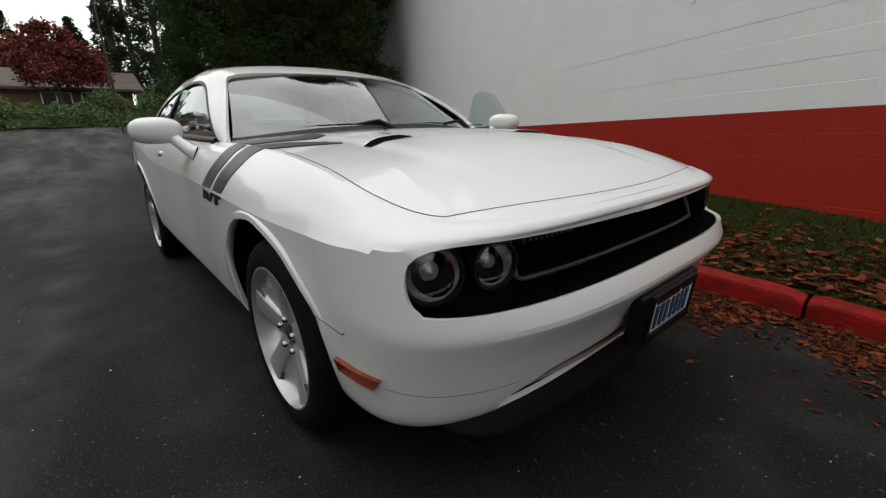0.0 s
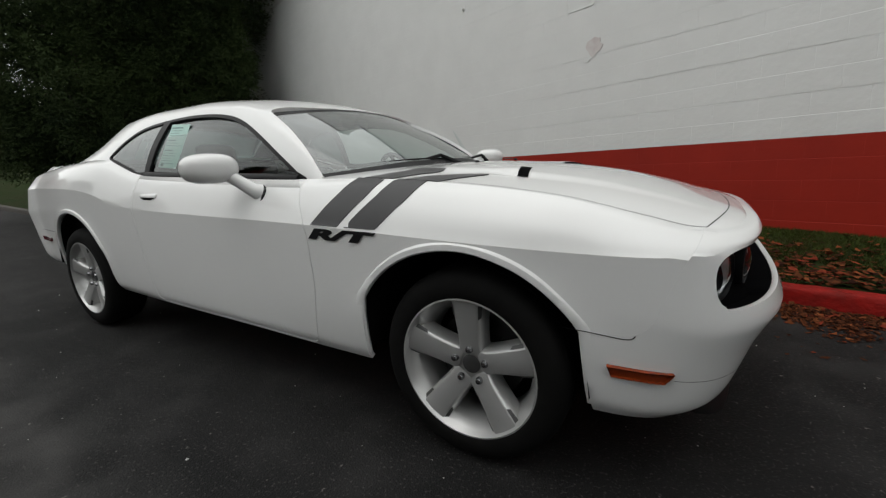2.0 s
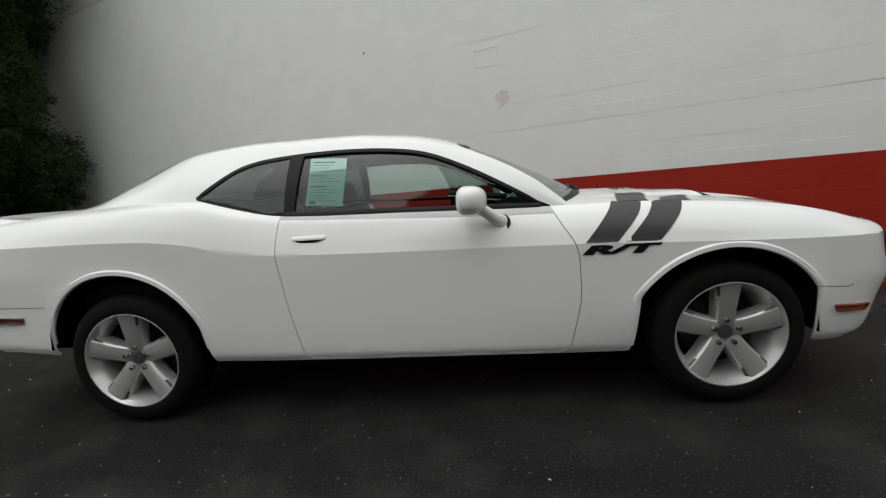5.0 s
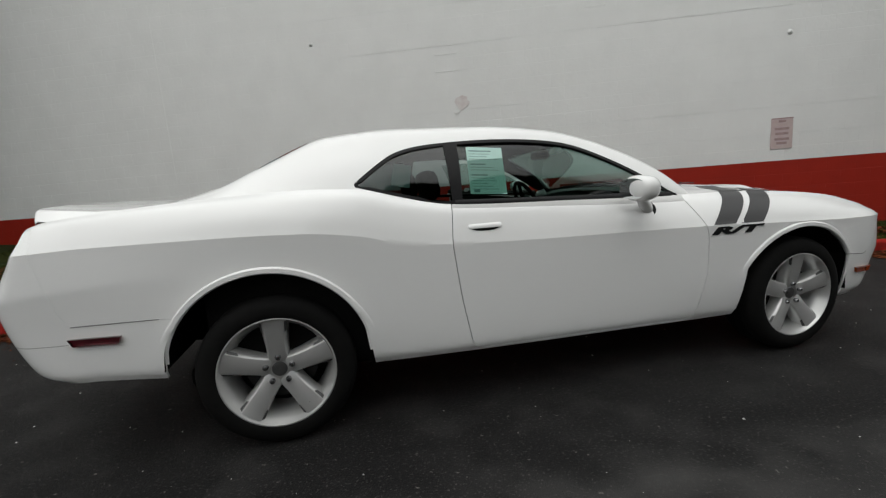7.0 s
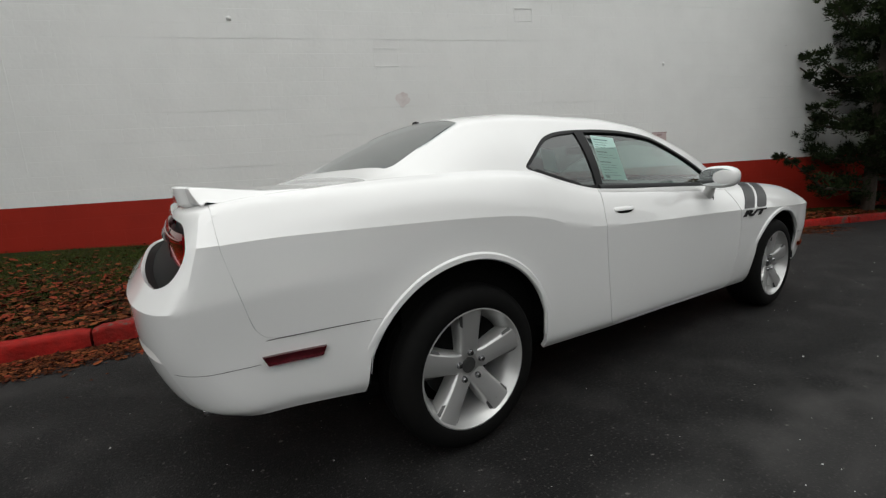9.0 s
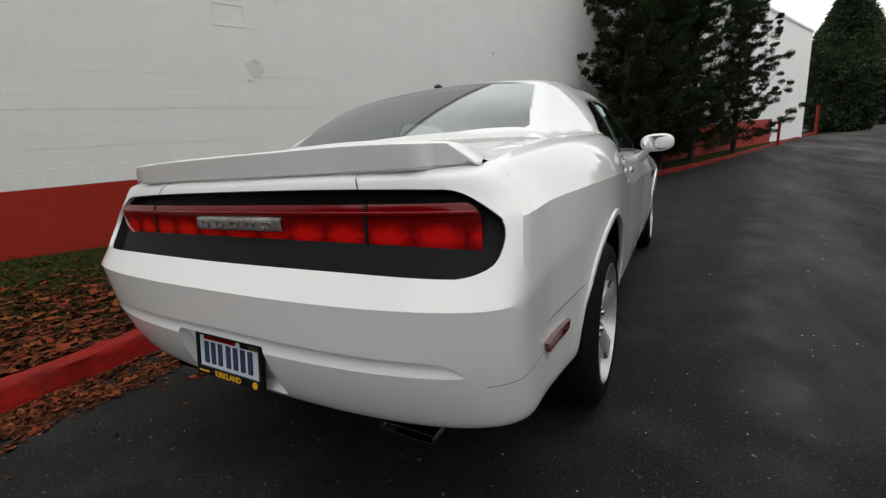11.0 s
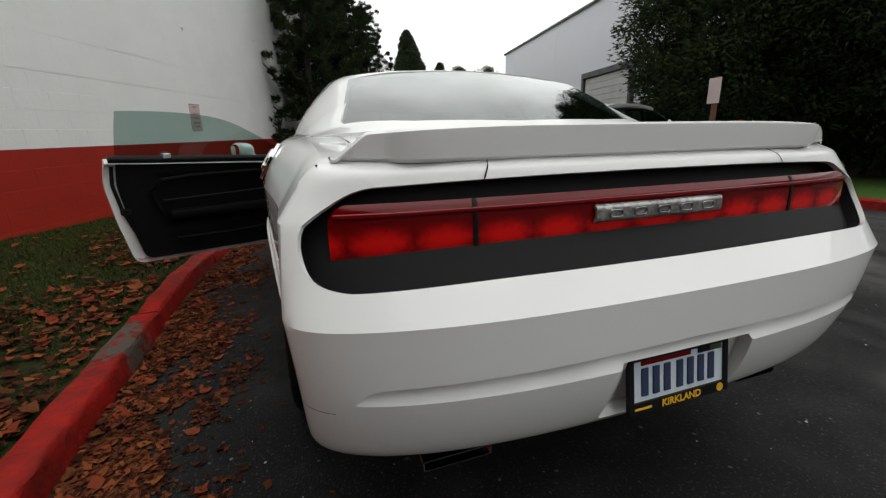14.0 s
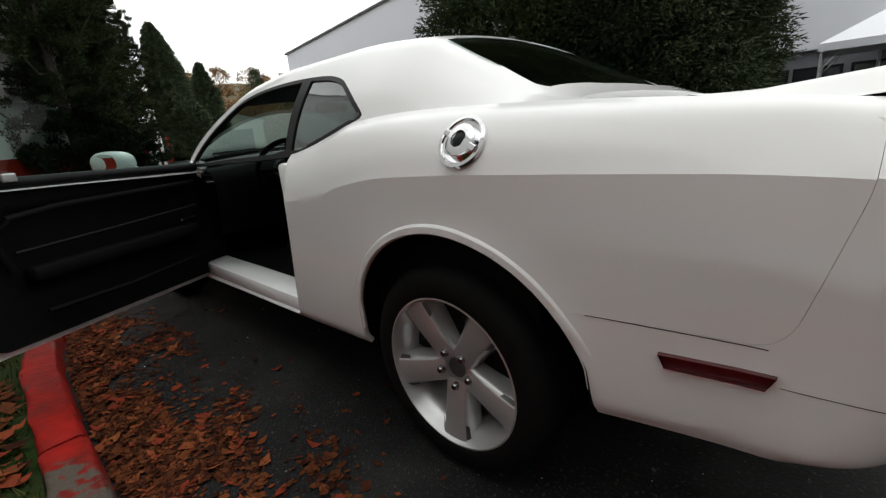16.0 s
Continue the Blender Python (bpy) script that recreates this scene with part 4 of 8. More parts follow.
# soften the rail where side and roof meet
g = np.array(rows)
for _ in range(6):
    sm = g.copy()
    sm[:, 28:42] = (g[:, 27:41] + 2 * g[:, 28:42] + g[:, 29:43]) / 4
    g = sm
cab = grid_shell(g)
WIN = np.array([(0.665, 0.985), (0.2, 1.002), (-0.61, 1.028), (-0.78, 1.06), (-1.03, 1.128), (-1.065, 1.142), (-1.055, 1.165), (-0.93, 1.255), (-0.84, 1.30), (-0.70, 1.328), (-0.45, 1.343), (-0.2, 1.34), (0.0, 1.32), (0.15, 1.282), (0.33, 1.20), (0.5, 1.105), (0.62, 1.03)])
screen = np.array([(0.78, -0.1), (0.78, 0.79), (0.72, 0.77), (0.5, 0.69), (0.32, 0.632), (0.275, 0.612), (0.258, 0.575), (0.262, 0.5), (0.30, 0.3), (0.325, 0.0), (0.325, -0.1)])
backlight = np.array([(-1.215, -0.1), (-1.215, 0.0), (-1.235, 0.35), (-1.265, 0.52), (-1.30, 0.555), (-1.5, 0.60), (-1.66, 0.648), (-1.695, 0.64), (-1.75, 0.4), (-1.775, 0.0), (-1.775, -0.1)])


def smooth_loop(p, n=8):
    """A closed Catmull-Rom curve through the points."""
    out, k = [], len(p)
    for i in range(k):
        a, b, c, d = p[i - 1], p[i], p[(i + 1) % k], p[(i + 2) % k]
        for t in np.arange(n) / n:
            out.append(0.5 * (2 * b + (c - a) * t + (2 * a - 5 * b + 4 * c - d) * t ** 2 + (3 * b - a - 3 * c + d) * t ** 3))
    return np.array(out)


WIN = smooth_loop(WIN)
cab_side = cab.split(WIN, (0, 2), keep=lambda m: m[:, 1] > 0.56)
cab.split(screen, (0, 1), keep=lambda m: m[:, 2] > 0.95)
cab.split(backlight, (0, 1), keep=lambda m: m[:, 2] > 1.0)
roof = whole(cab).object("roof", "paint", car, fold=0.02)
whole(cab).moved(-0.028).object("headliner", "leather", car, "black cabin lining", fold=0)


def shrink(poly, d):
    """The outline moved inwards by d."""
    p, a, b = poly, np.roll(poly, 1, 0), np.roll(poly, -1, 0)
    t = (b - a) / np.linalg.norm(b - a, axis=1, keepdims=True)
    n = np.stack([-t[:, 1], t[:, 0]], -1)
    area = (p[:, 0] * np.roll(p[:, 1], -1) - np.roll(p[:, 0], -1) * p[:, 1]).sum()
    return p + n * np.sign(area) * d


inner = shrink(WIN, 0.016)
front_glass_o = np.concatenate([inner[inner[:, 0] > -0.52], [(-0.535, 1.325), (-0.56, 1.05)]])
order = np.argsort(np.arctan2(front_glass_o[:, 1] - 1.15, (front_glass_o[:, 0] + 0.05) * 0.3))
front_glass_o = front_glass_o[order]
rear_glass_o = np.concatenate([inner[inner[:, 0] < -0.64], [(-0.605, 1.322), (-0.61, 1.05)]])
order = np.argsort(np.arctan2(rear_glass_o[:, 1] - 1.2, rear_glass_o[:, 0] + 0.78))
rear_glass_o = rear_glass_o[order]
door_glass = cab_side.split(front_glass_o, (0, 2)).moved(-0.012)
quarter_glass = cab_side.split(rear_glass_o, (0, 2)).moved(-0.006)
# below the belt the open door has no trim of its own
for mir in (1, -1):
    flip = (lambda s: s) if mir == 1 else (lambda s: s.mirrored())
    flip(cab_side).object("window_trim", "black", car, "black window surround", fold=0.015)
    flip(quarter_glass).object("quarter_window", "glass_dark", car, "dark tinted glass", fold=0)


def pane(name, bottom, top, bulge, mat, rows=14):
    """Curved glass between two bowed edges, each (x at centre, x at end, half width, z centre, z end)."""
    pts = []
    for r in range(rows + 1):
        t = r / rows
        xc, xe, hw, zc, ze = (a + (b - a) * t for a, b in zip(bottom, top))
        lift = bulge * 4 * t * (1 - t)
        pts.append([(xc + (xe - xc) * s * s + lift * 0.4 * (1 if xc > 0 else -1), hw * s, zc + (ze - zc) * s * s + lift) for s in np.linspace(-1, 1, 31)])
    s = grid_shell(pts)
    return mesh_object(name, s.v, s.f, mat, car, smooth=60)


wind = pane("windscreen", (1.0, 0.735, 0.775, 1.022, 0.990), (0.322, 0.258, 0.612, 1.352, 1.306), 0.014, "glass")
wind["label"] = "greenish tinted glass"
back = pane("rear_window", (-1.785, -1.68, 0.652, 1.138, 1.142), (-1.215, -1.275, 0.555, 1.421, 1.366), 0.01, "rear_glass")
# black edge bands of both screens
for name, bottom, top, bul in (("windscreen_band", (1.004, 0.739, 0.780, 1.026, 0.993), (0.95, 0.695, 0.762, 1.053, 1.016), 0.0), ("windscreen_band", (0.355, 0.284, 0.622, 1.337, 1.294), (0.318, 0.254, 0.610, 1.3565, 1.311), 0.0)):
    pane(name, bottom, top, bul, "black", 2)

# ---- underside, wheel housings and cabin floor ----
bm = bmesh.new()
box(bm, -1.9, 1.9, -0.70, 0.70, 0.24, 0.34, bevel=0.03)
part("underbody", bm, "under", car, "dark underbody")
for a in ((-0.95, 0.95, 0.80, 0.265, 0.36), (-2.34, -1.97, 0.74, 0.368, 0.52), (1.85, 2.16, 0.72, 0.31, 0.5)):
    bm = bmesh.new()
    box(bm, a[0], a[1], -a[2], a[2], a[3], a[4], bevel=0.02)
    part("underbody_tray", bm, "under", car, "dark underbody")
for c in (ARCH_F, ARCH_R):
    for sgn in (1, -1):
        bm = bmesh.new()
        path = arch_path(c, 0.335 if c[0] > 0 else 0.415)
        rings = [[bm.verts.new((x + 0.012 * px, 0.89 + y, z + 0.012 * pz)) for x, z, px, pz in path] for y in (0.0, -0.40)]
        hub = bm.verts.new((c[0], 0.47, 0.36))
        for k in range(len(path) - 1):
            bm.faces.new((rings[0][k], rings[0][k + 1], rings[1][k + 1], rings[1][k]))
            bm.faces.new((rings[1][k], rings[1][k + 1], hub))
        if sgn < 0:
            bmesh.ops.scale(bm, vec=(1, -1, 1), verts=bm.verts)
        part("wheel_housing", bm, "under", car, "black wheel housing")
        # the rolled lip round the arch
        ring = []
        for lx, lz, px, pz in arch_path(c, 0.0):
            low_ = float(z_low(lx)) + 0.01
            if lz < low_:
                continue
            base = skin_y(lx + 0.045 * px, max(lz + 0.045 * pz, low_))
            fade_ = min(max((lz - 0.42) / 0.20, 0), 1)
            base -= 0.004 * (1 - fade_)
            if lz < low_ + 0.012:
                continue
            ring.append([(lx + q * px * (1.8 - 0.8 * fade_), sgn * (base + y * fade_ - (0.014 if q == 0.004 else 0.0) * (1 - fade_)), lz + q * pz) for q, y in ((0.004, -0.014), (0.0, -0.003), (0.002, 0.005), (0.006, 0.009), (0.024, 0.0085), (0.030, 0.004), (0.033, -0.002), (0.036, -0.006))])
        s = grid_shell(ring)
        if sgn < 0:
            s.f = s.f[:, ::-1]
        mesh_object("arch_lip", s.v, s.f, "paint", car, "white rolled arch lip", smooth=35)


# ---- wheels ----
def make_wheel(turn):
    """A wheel about its own y axis, its face towards -y."""
    w = new("wheel")
    bm = bmesh.new()
    lathe(bm, [(0.243, -0.108), (0.255, -0.116), (0.275, -0.119), (0.300, -0.117), (0.322, -0.108), (0.337, -0.092), (0.345, -0.07), (0.3455, -0.035), (0.341, -0.033), (0.341, -0.027), (0.3465, -0.025),
               (0.3465, 0.025), (0.341, 0.027), (0.341, 0.033), (0.3455, 0.035), (0.345, 0.07), (0.337, 0.095), (0.315, 0.112), (0.28, 0.118), (0.243, 0.108)], 64, closed=True)
    part("tyre", bm, "rubber", w, "black road tyre", smooth=40)
    bm = bmesh.new()
    lathe(bm, [(0.236, -0.095), (0.247, -0.116), (0.2525, -0.115), (0.2525, -0.106), (0.240, -0.09), (0.222, -0.07), (0.214, -0.02), (0.212, 0.09)], 64)
    lathe(bm, [(0.236, -0.095), (0.224, -0.074), (0.209, -0.03), (0.205, 0.09)], 64)
    for k in range(5):
        a = 2 * math.pi * k / 5 + turn
        rot = Matrix.Rotation(a, 4, "Y")
        # a broad flat spoke with chamfered flanks that widen towards the rim
        steps = [(0.040, 0.040), (0.075, 0.036), (0.115, 0.036), (0.155, 0.038), (0.20, 0.041), (0.240, 0.046)]
        sec = []
        for i, (r, hw) in enumerate(steps):
            face = -0.070 - 0.034 * (i / 5) ** 0.75
            cut = 0.007 + 0.007 * i / 5
            prof = [(-hw - cut - 0.004, face + 0.07), (-hw - cut, face + 0.016), (-hw - 0.001, face + 0.002), (-hw + 0.003, face), (hw - 0.003, face), (hw + 0.001, face + 0.002), (hw + cut, face + 0.016), (hw + cut + 0.004, face + 0.07)]
            sec.append([bm.verts.new(rot @ Vector((px, py, r))) for px, py in prof])
        for p, q in zip(sec, sec[1:]):
            for j in range(len(p) - 1):
                bm.faces.new((p[j], p[j + 1], q[j + 1], q[j]))
    lathe(bm, [(0.0, -0.062), (0.048, -0.064), (0.066, -0.058), (0.074, -0.045), (0.074, 0.0)], 40)
    part("rim", bm, "alloy", w, "silver five-spoke alloy rim", smooth=35)
    # flat dark faces on the flanks near the rim, drawn for the shade of sunk pockets
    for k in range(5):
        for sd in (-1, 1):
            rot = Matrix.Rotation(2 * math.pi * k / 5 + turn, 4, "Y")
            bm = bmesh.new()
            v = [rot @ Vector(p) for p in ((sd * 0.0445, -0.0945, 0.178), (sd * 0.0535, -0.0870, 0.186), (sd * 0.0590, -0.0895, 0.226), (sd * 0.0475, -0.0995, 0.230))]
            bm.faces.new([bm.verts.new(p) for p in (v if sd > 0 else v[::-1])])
            part("pocket_shade", bm, "steel", w)
    bm = bmesh.new()
    lathe(bm, [(0.0, -0.068), (0.026, -0.0685), (0.0335, -0.066), (0.035, -0.058)], 32)
    part("centre_cap", bm, "steel", w, "grey centre cap", smooth=40)
    for k in range(5):
        a = 2 * math.pi * (k + 0.0) / 5 + turn
        bm = bmesh.new()
        lathe(bm, [(0.0, -0.092), (0.009, -0.090), (0.0135, -0.082), (0.0145, -0.055)], 10, Matrix.Translation((0.060 * math.sin(a), 0, 0.060 * math.cos(a))))
        part("lug_nut", bm, "lug", w, smooth=40)
    bm = bmesh.new()
    lathe(bm, [(0.03, 0.012), (0.165, 0.012), (0.165, 0.035), (0.03, 0.035)], 48, closed=True)
    box(bm, -0.06, 0.06, -0.01, 0.06, 0.10, 0.19, bevel=0.01, m=Matrix.Rotation(radians(75), 4, "Y"))
    part("brake_disc", bm, "disc", w, "brake disc coloured dark as in shade", smooth=30)
    bm = bmesh.new()
    lathe(bm, [(0.0, 0.06), (0.225, 0.06)], 40)
    part("backing_plate", bm, "under", w)
    bm = bmesh.new()
    va = turn + math.pi * 0.6 + math.pi / 5 * 1.05
    tube(bm, [(0.226 * math.sin(va), -0.085, 0.226 * math.cos(va)), (0.200 * math.sin(va), -0.095, 0.200 * math.cos(va))], 0.005, 8)
    part("valve", bm, "black", w)
    return w


for x, sgn, turn in ((1.473, -1, 0.0), (-1.473, -1, 0.0), (1.473, 1, 0.3), (-1.473, 1, math.pi)):
    w = make_wheel(turn)
    w.parent = car
    w.matrix_local = Matrix.Translation((x, sgn * 0.795, 0.348)) @ (Matrix.Identity(4) if sgn < 0 else Matrix.Rotation(math.pi, 4, "Z"))

# ---- wall fittings: faded notice, peeled patch, fixings ----
def on_wall(u, z):
    """A place on the wall's face, for things whose face looks along local -y."""
    return wall_m @ Matrix.Translation((u, 0, z))


K = 1 / along.x
notice = thing("wall_notice", "faded pink notice painted over on the white wall", "sign", on_wall(5.40 * K, 1.20))
bm = bmesh.new()
box(bm, -0.15, 0.15, -0.012, 0.02, -0.225, 0.225, bevel=0.004)
part("board", bm, "notice", notice)
for z, w in ((0.16, 0.05), (0.05, 0.1), (-0.02, 0.09), (-0.10, 0.1), (-0.16, 0.07)):
    bm = bmesh.new()
    box(bm, -w, w, -0.0145, -0.011, z, z + 0.035)
    part("print_bar", bm, "notice_ink", notice)
bm = bmesh.new()
box(bm, -0.152, 0.152, -0.0155, -0.0125, 0.212, 0.227)
part("edge", bm, "notice_ink", notice)
patch_ = thing("peeled_patch", "peeled patch of bare pinkish block on the wall", "wall patch", on_wall(0.93 * K, 2.11))
bm = bmesh.new()
rngb = random.Random(2)
o = [(0.11 * math.cos(a) * rngb.uniform(0.8, 1.15), 0.115 * math.sin(a) * rngb.uniform(0.8, 1.15)) for a in np.linspace(0, 2 * math.pi, 17, endpoint=False)]
prism(bm, o, 0.012, Matrix.Translation((0, -0.008, 0)))
part("bare_block", bm, "bare_block", patch_)
bm = bmesh.new()
o2 = [(x * 1.25, z * 1.2) for x, z in o]
prism(bm, o2[3:14], 0.008, Matrix.Translation((0.02, -0.004, 0.02)))
part("flaking_paint", bm, "wall_white", patch_)
bm = bmesh.new()
prism(bm, [(-0.14, -0.15), (-0.08, -0.17), (-0.05, -0.145), (-0.11, -0.125)], 0.014, Matrix.Translation((0, -0.012, 0)))
part("paint_flake", bm, "wall_white", patch_)
for u, z in ((-1.33, 3.26), (5.45, 2.63)):
    nb = thing("wall_fixing", "small white-painted fixing stub on the wall", "fixing", on_wall(u * K, z))
    bm = bmesh.new()
    lathe(bm, [(0.0, -0.03), (0.016, -0.027), (0.020, -0.015), (0.036, -0.004), (0.042, 0.01)], 14)
    part("stub", bm, "wall_white", nb, smooth=50)
for u, z, w, h in ((0.73, 2.74, 0.19, 0.135), (2.9, 3.4, 0.16, 0.1)):
    cb = thing("blanked_box", "painted-over outline of a blanked wall box", "wall patch", on_wall(u * K, z))
    for a in ((-w, w, h - 0.01, h), (-w, w, -h, -h + 0.01), (-w, -w + 0.01, -h, h), (w - 0.01, w, -h, h)):
        bm = bmesh.new()
        box(bm, a[0], a[1], -0.007, 0.012, a[2], a[3], bevel=0.002)
        part("edge", bm, "wall_white", cb)
pipe = thing("wall_conduit", "white-painted conduit running up the wall", "conduit", on_wall(-3.96 * K, 0))
bm = bmesh.new()
tube(bm, [(0, 0.003, 1.25), (0.0, 0.003, 3.9)], 0.008, 8)
part("conduit", bm, "wall_white", pipe, smooth=60)

# ---- the wall's blocks ----
def block_mesh(mat, w):
    """One painted block, its face proud of the joints and its edges eased."""
    h, e, g = COURSE, 0.006, 0.004
    v = [(0, 0.0008, 0), (w, 0.0008, 0), (w, 0.0022, h), (0, 0.0022, h), (g, 0.0, e), (w - g, 0.0, e), (w - g, 0.0, h - e), (g, 0.0, h - e)]
    f = [(4, 5, 6, 7), (0, 1, 5, 4), (1, 2, 6, 5), (2, 3, 7, 6), (3, 0, 4, 7)]
    me = bpy.data.meshes.new("block")
    me.from_pydata(v, [], f)
    me.materials.append(M[mat])
    return me, v, f


rngb = random.Random(5)
white_me, bv, bf = block_mesh("wall_white", BLOCK)
red_me, _, _ = block_mesh("wall_red", BLOCK)
rest = {"wall_white": ([], []), "wall_red": ([], [])}
near_lo, near_hi, near_rows = -2.4, 4.4, 14
inv = wall_m
for row in range(-3, int(WALL_H / COURSE)):
    u = WALL_L + (0.2 if row % 2 else 0.0)
    course = rngb.uniform(-0.0022, 0.0002)
    while u < WALL_R - BLOCK:
        red = row < 4 and u < 28.0
        dy, dz = course + rngb.uniform(-0.0003, 0.0001), 0.0
        if near_lo <= u < near_hi and -2 <= row < near_rows:
            ob = new("block", red_me if red else white_me)
            ob.parent = wall
            ob.matrix_local = inv @ Matrix.Translation((u, dy, row * COURSE + dz))
        elif not (near_lo <= u < near_hi and row < -2):
            vs_, fs_ = rest["wall_red" if red else "wall_white"]
            b = len(vs_)
            vs_ += [inv @ Vector((x + u, y + dy, z + row * COURSE + dz)) for x, y, z in bv]
            fs_ += [tuple(b + i for i in q) for q in bf]
        u += BLOCK
for k, (vs_, fs_) in rest.items():
    ob = mesh_object("blocks", vs_, fs_, k, wall)
    ob["kind"] = "stuff"


# ---- details on the skin ----
def decal(shell, outline, axes, keep, lift, name, mat, parent, label="", mirror=False, fold=0.003):
    s = Shell(shell.v.copy(), shell.f.copy()).split(np.asarray(outline, float), axes, keep)
    if not len(s.f):
        return None
    s = s.moved(lift)
    return (s.mirrored() if mirror else s).object(name, mat, parent, label, fold=fold)


flank = lambda m: m[:, 1] > 0.5
full_side = grid_shell(skin)
full_side.f = full_side.f[:, ::-1]
full_hood = top_grid(front, zc_hood, 0.013)
STRIPES = (([(0.82, 0.822), (0.962, 0.820), (1.07, 0.93), (1.15, 1.05), (1.02, 1.05), (0.93, 0.94)], [(0.99, 0.85), (1.13, 0.85), (1.16, 0.72), (1.22, 0.57), (1.21, 0.53), (1.08, 0.53), (1.035, 0.68)]),
           ([(1.0, 0.819), (1.145, 0.816), (1.25, 0.92), (1.345, 1.05), (1.21, 1.05), (1.115, 0.93)], [(1.18, 0.85), (1.322, 0.85), (1.36, 0.72), (1.43, 0.54), (1.35, 0.585), (1.235, 0.70)]))


def flank_patch(name, corners, mat, label, sgn, lift=0.0012):
    """A small lens laid on the flank between four corners in x, z."""
    a, b, c, d = (np.array(p) for p in corners)
    rows = []
    for u in np.linspace(0, 1, 13):
        rows.append([])
        for v in np.linspace(0, 1, 5):
            p = a * (1 - u) * (1 - v) + d * u * (1 - v) + b * (1 - u) * v + c * u * v
            rows[-1].append((p[0], sgn * (skin_y(p[0], p[1]) + lift), p[1]))
    s = grid_shell(rows)
    if sgn > 0:
        s.f = s.f[:, ::-1]
    return s.object(name, mat, car, label, fold=0.012, smooth=40)


for mirror in (True, False):
    for low_o, top_o in STRIPES:
        stripe = decal(full_side, low_o, (0, 2), flank, 0.0025, "fender_stripe", "stripe", car, "charcoal vinyl stripe", mirror)
        decal(full_hood, top_o, (0, 1), None, 0.0035, "stripe_upper", "stripe", stripe, "", mirror)
    sgn = -1 if mirror else 1
    flank_patch("side_marker", ((1.932, 0.436), (1.920, 0.468), (2.084, 0.463), (2.064, 0.432)), "amber", "amber side marker", sgn)
    flank_patch("side_marker", ((-2.235, 0.570), (-2.250, 0.601), (-2.055, 0.596), (-2.068, 0.566)), "dark_red", "dark red side marker", sgn)


def text_mesh(body, size, depth, shear=0.0, bold=0.0):
    c = bpy.data.curves.new("lettering", "FONT")
    c.body, c.size, c.extrude, c.shear, c.offset = body, size, depth, shear, bold
    c.align_x, c.align_y = "CENTER", "CENTER"
    tmp = new("lettering_curve", c)
    me = bpy.data.meshes.new_from_object(tmp.evaluated_get(bpy.context.evaluated_depsgraph_get()))
    bpy.data.objects.remove(tmp)
    return me


for sgn in (-1, 1):
    me = text_mesh("R/T", 0.075, 0.001, 0.25, 0.0045)
    xs_, ys_ = [v.co.x for v in me.vertices], [v.co.y for v in me.vertices]
    w_, h_ = max(xs_) - min(xs_), max(ys_) - min(ys_)
    for v in me.vertices:
        u, t = (v.co.x - min(xs_)) / w_, (v.co.y - min(ys_)) / h_
        x = 0.803 + 0.350 * (u if sgn < 0 else 1 - u)
        z = 0.766 + 0.044 * t - 0.006 * (x - 0.8)
        v.co = (x, sgn * (skin_y(x, z) + 0.003 + v.co.z), z)
    me.materials.append(M["black"])
    o = new("badge_lettering", me)
    o.parent, o["label"] = car, "dark letters on the fender"


# ---- front face ----
grille_panel = whole(front_slot).moved(-0.06)
deep_ = np.clip((0.60 - np.abs(grille_panel.v[:, 1])) / 0.05, 0, 1)
grille_panel.v[:, 0] -= 0.07 * deep_ * deep_ * (3 - 2 * deep_)
face = grille_panel.object("front_panel", "void", car, "black recessed grille panel", rim=whole(front_slot).moved(-0.0165).v)


def face_x(shell, y, z):
    d = (shell.v[:, 1] - y) ** 2 + (shell.v[:, 2] - z) ** 2
    k = np.argsort(d)[:4]
    w = 1 / (d[k] + 1e-6)
    return float((shell.v[k, 0] * w).sum() / w.sum())


for sgn in (-1, 1):
    for y, z, r in ((0.765, 0.722, 0.066), (0.638, 0.730, 0.054)):
        x = face_x(grille_panel, sgn * y, z)
        turn = Matrix.Translation((x + 0.004, sgn * y, z)) @ Matrix.Rotation(sgn * radians(24 if y > 0.7 else 12), 4, "Z") @ Matrix.Rotation(radians(90), 4, "Z") @ Matrix.Diagonal((1, -1, 1, 1))
        lamp = new("headlamp")
        lamp.parent = car
        lamp["label"] = "round clear headlamp"
        bm = bmesh.new()
        lathe(bm, [(r + 0.006, -0.01), (r + 0.006, 0.028), (r, 0.03), (r * 0.94, 0.018)], 32, turn)
        part("bezel", bm, "black", lamp, smooth=40)
        bm = bmesh.new()
        lathe(bm, [(r * 0.94, 0.018), (r * 0.7, -0.012), (r * 0.42, -0.026), (r * 0.4, -0.01)], 32, turn)
        part("reflector", bm, "lamp_silver", lamp, smooth=25)
        bm = bmesh.new()
        lathe(bm, [(r * 0.42, -0.026), (r * 0.36, -0.004), (r * 0.2, 0.004), (0.0, 0.006)], 24, turn)
        part("projector", bm, "clear_lens", lamp, smooth=40)
        bm = bmesh.new()
        lathe(bm, [(r * 0.98, 0.022), (r * 0.7, 0.032), (r * 0.35, 0.037), (0.0, 0.038)], 32, turn)
        part("lens_cover", bm, "lens", lamp, smooth=60)
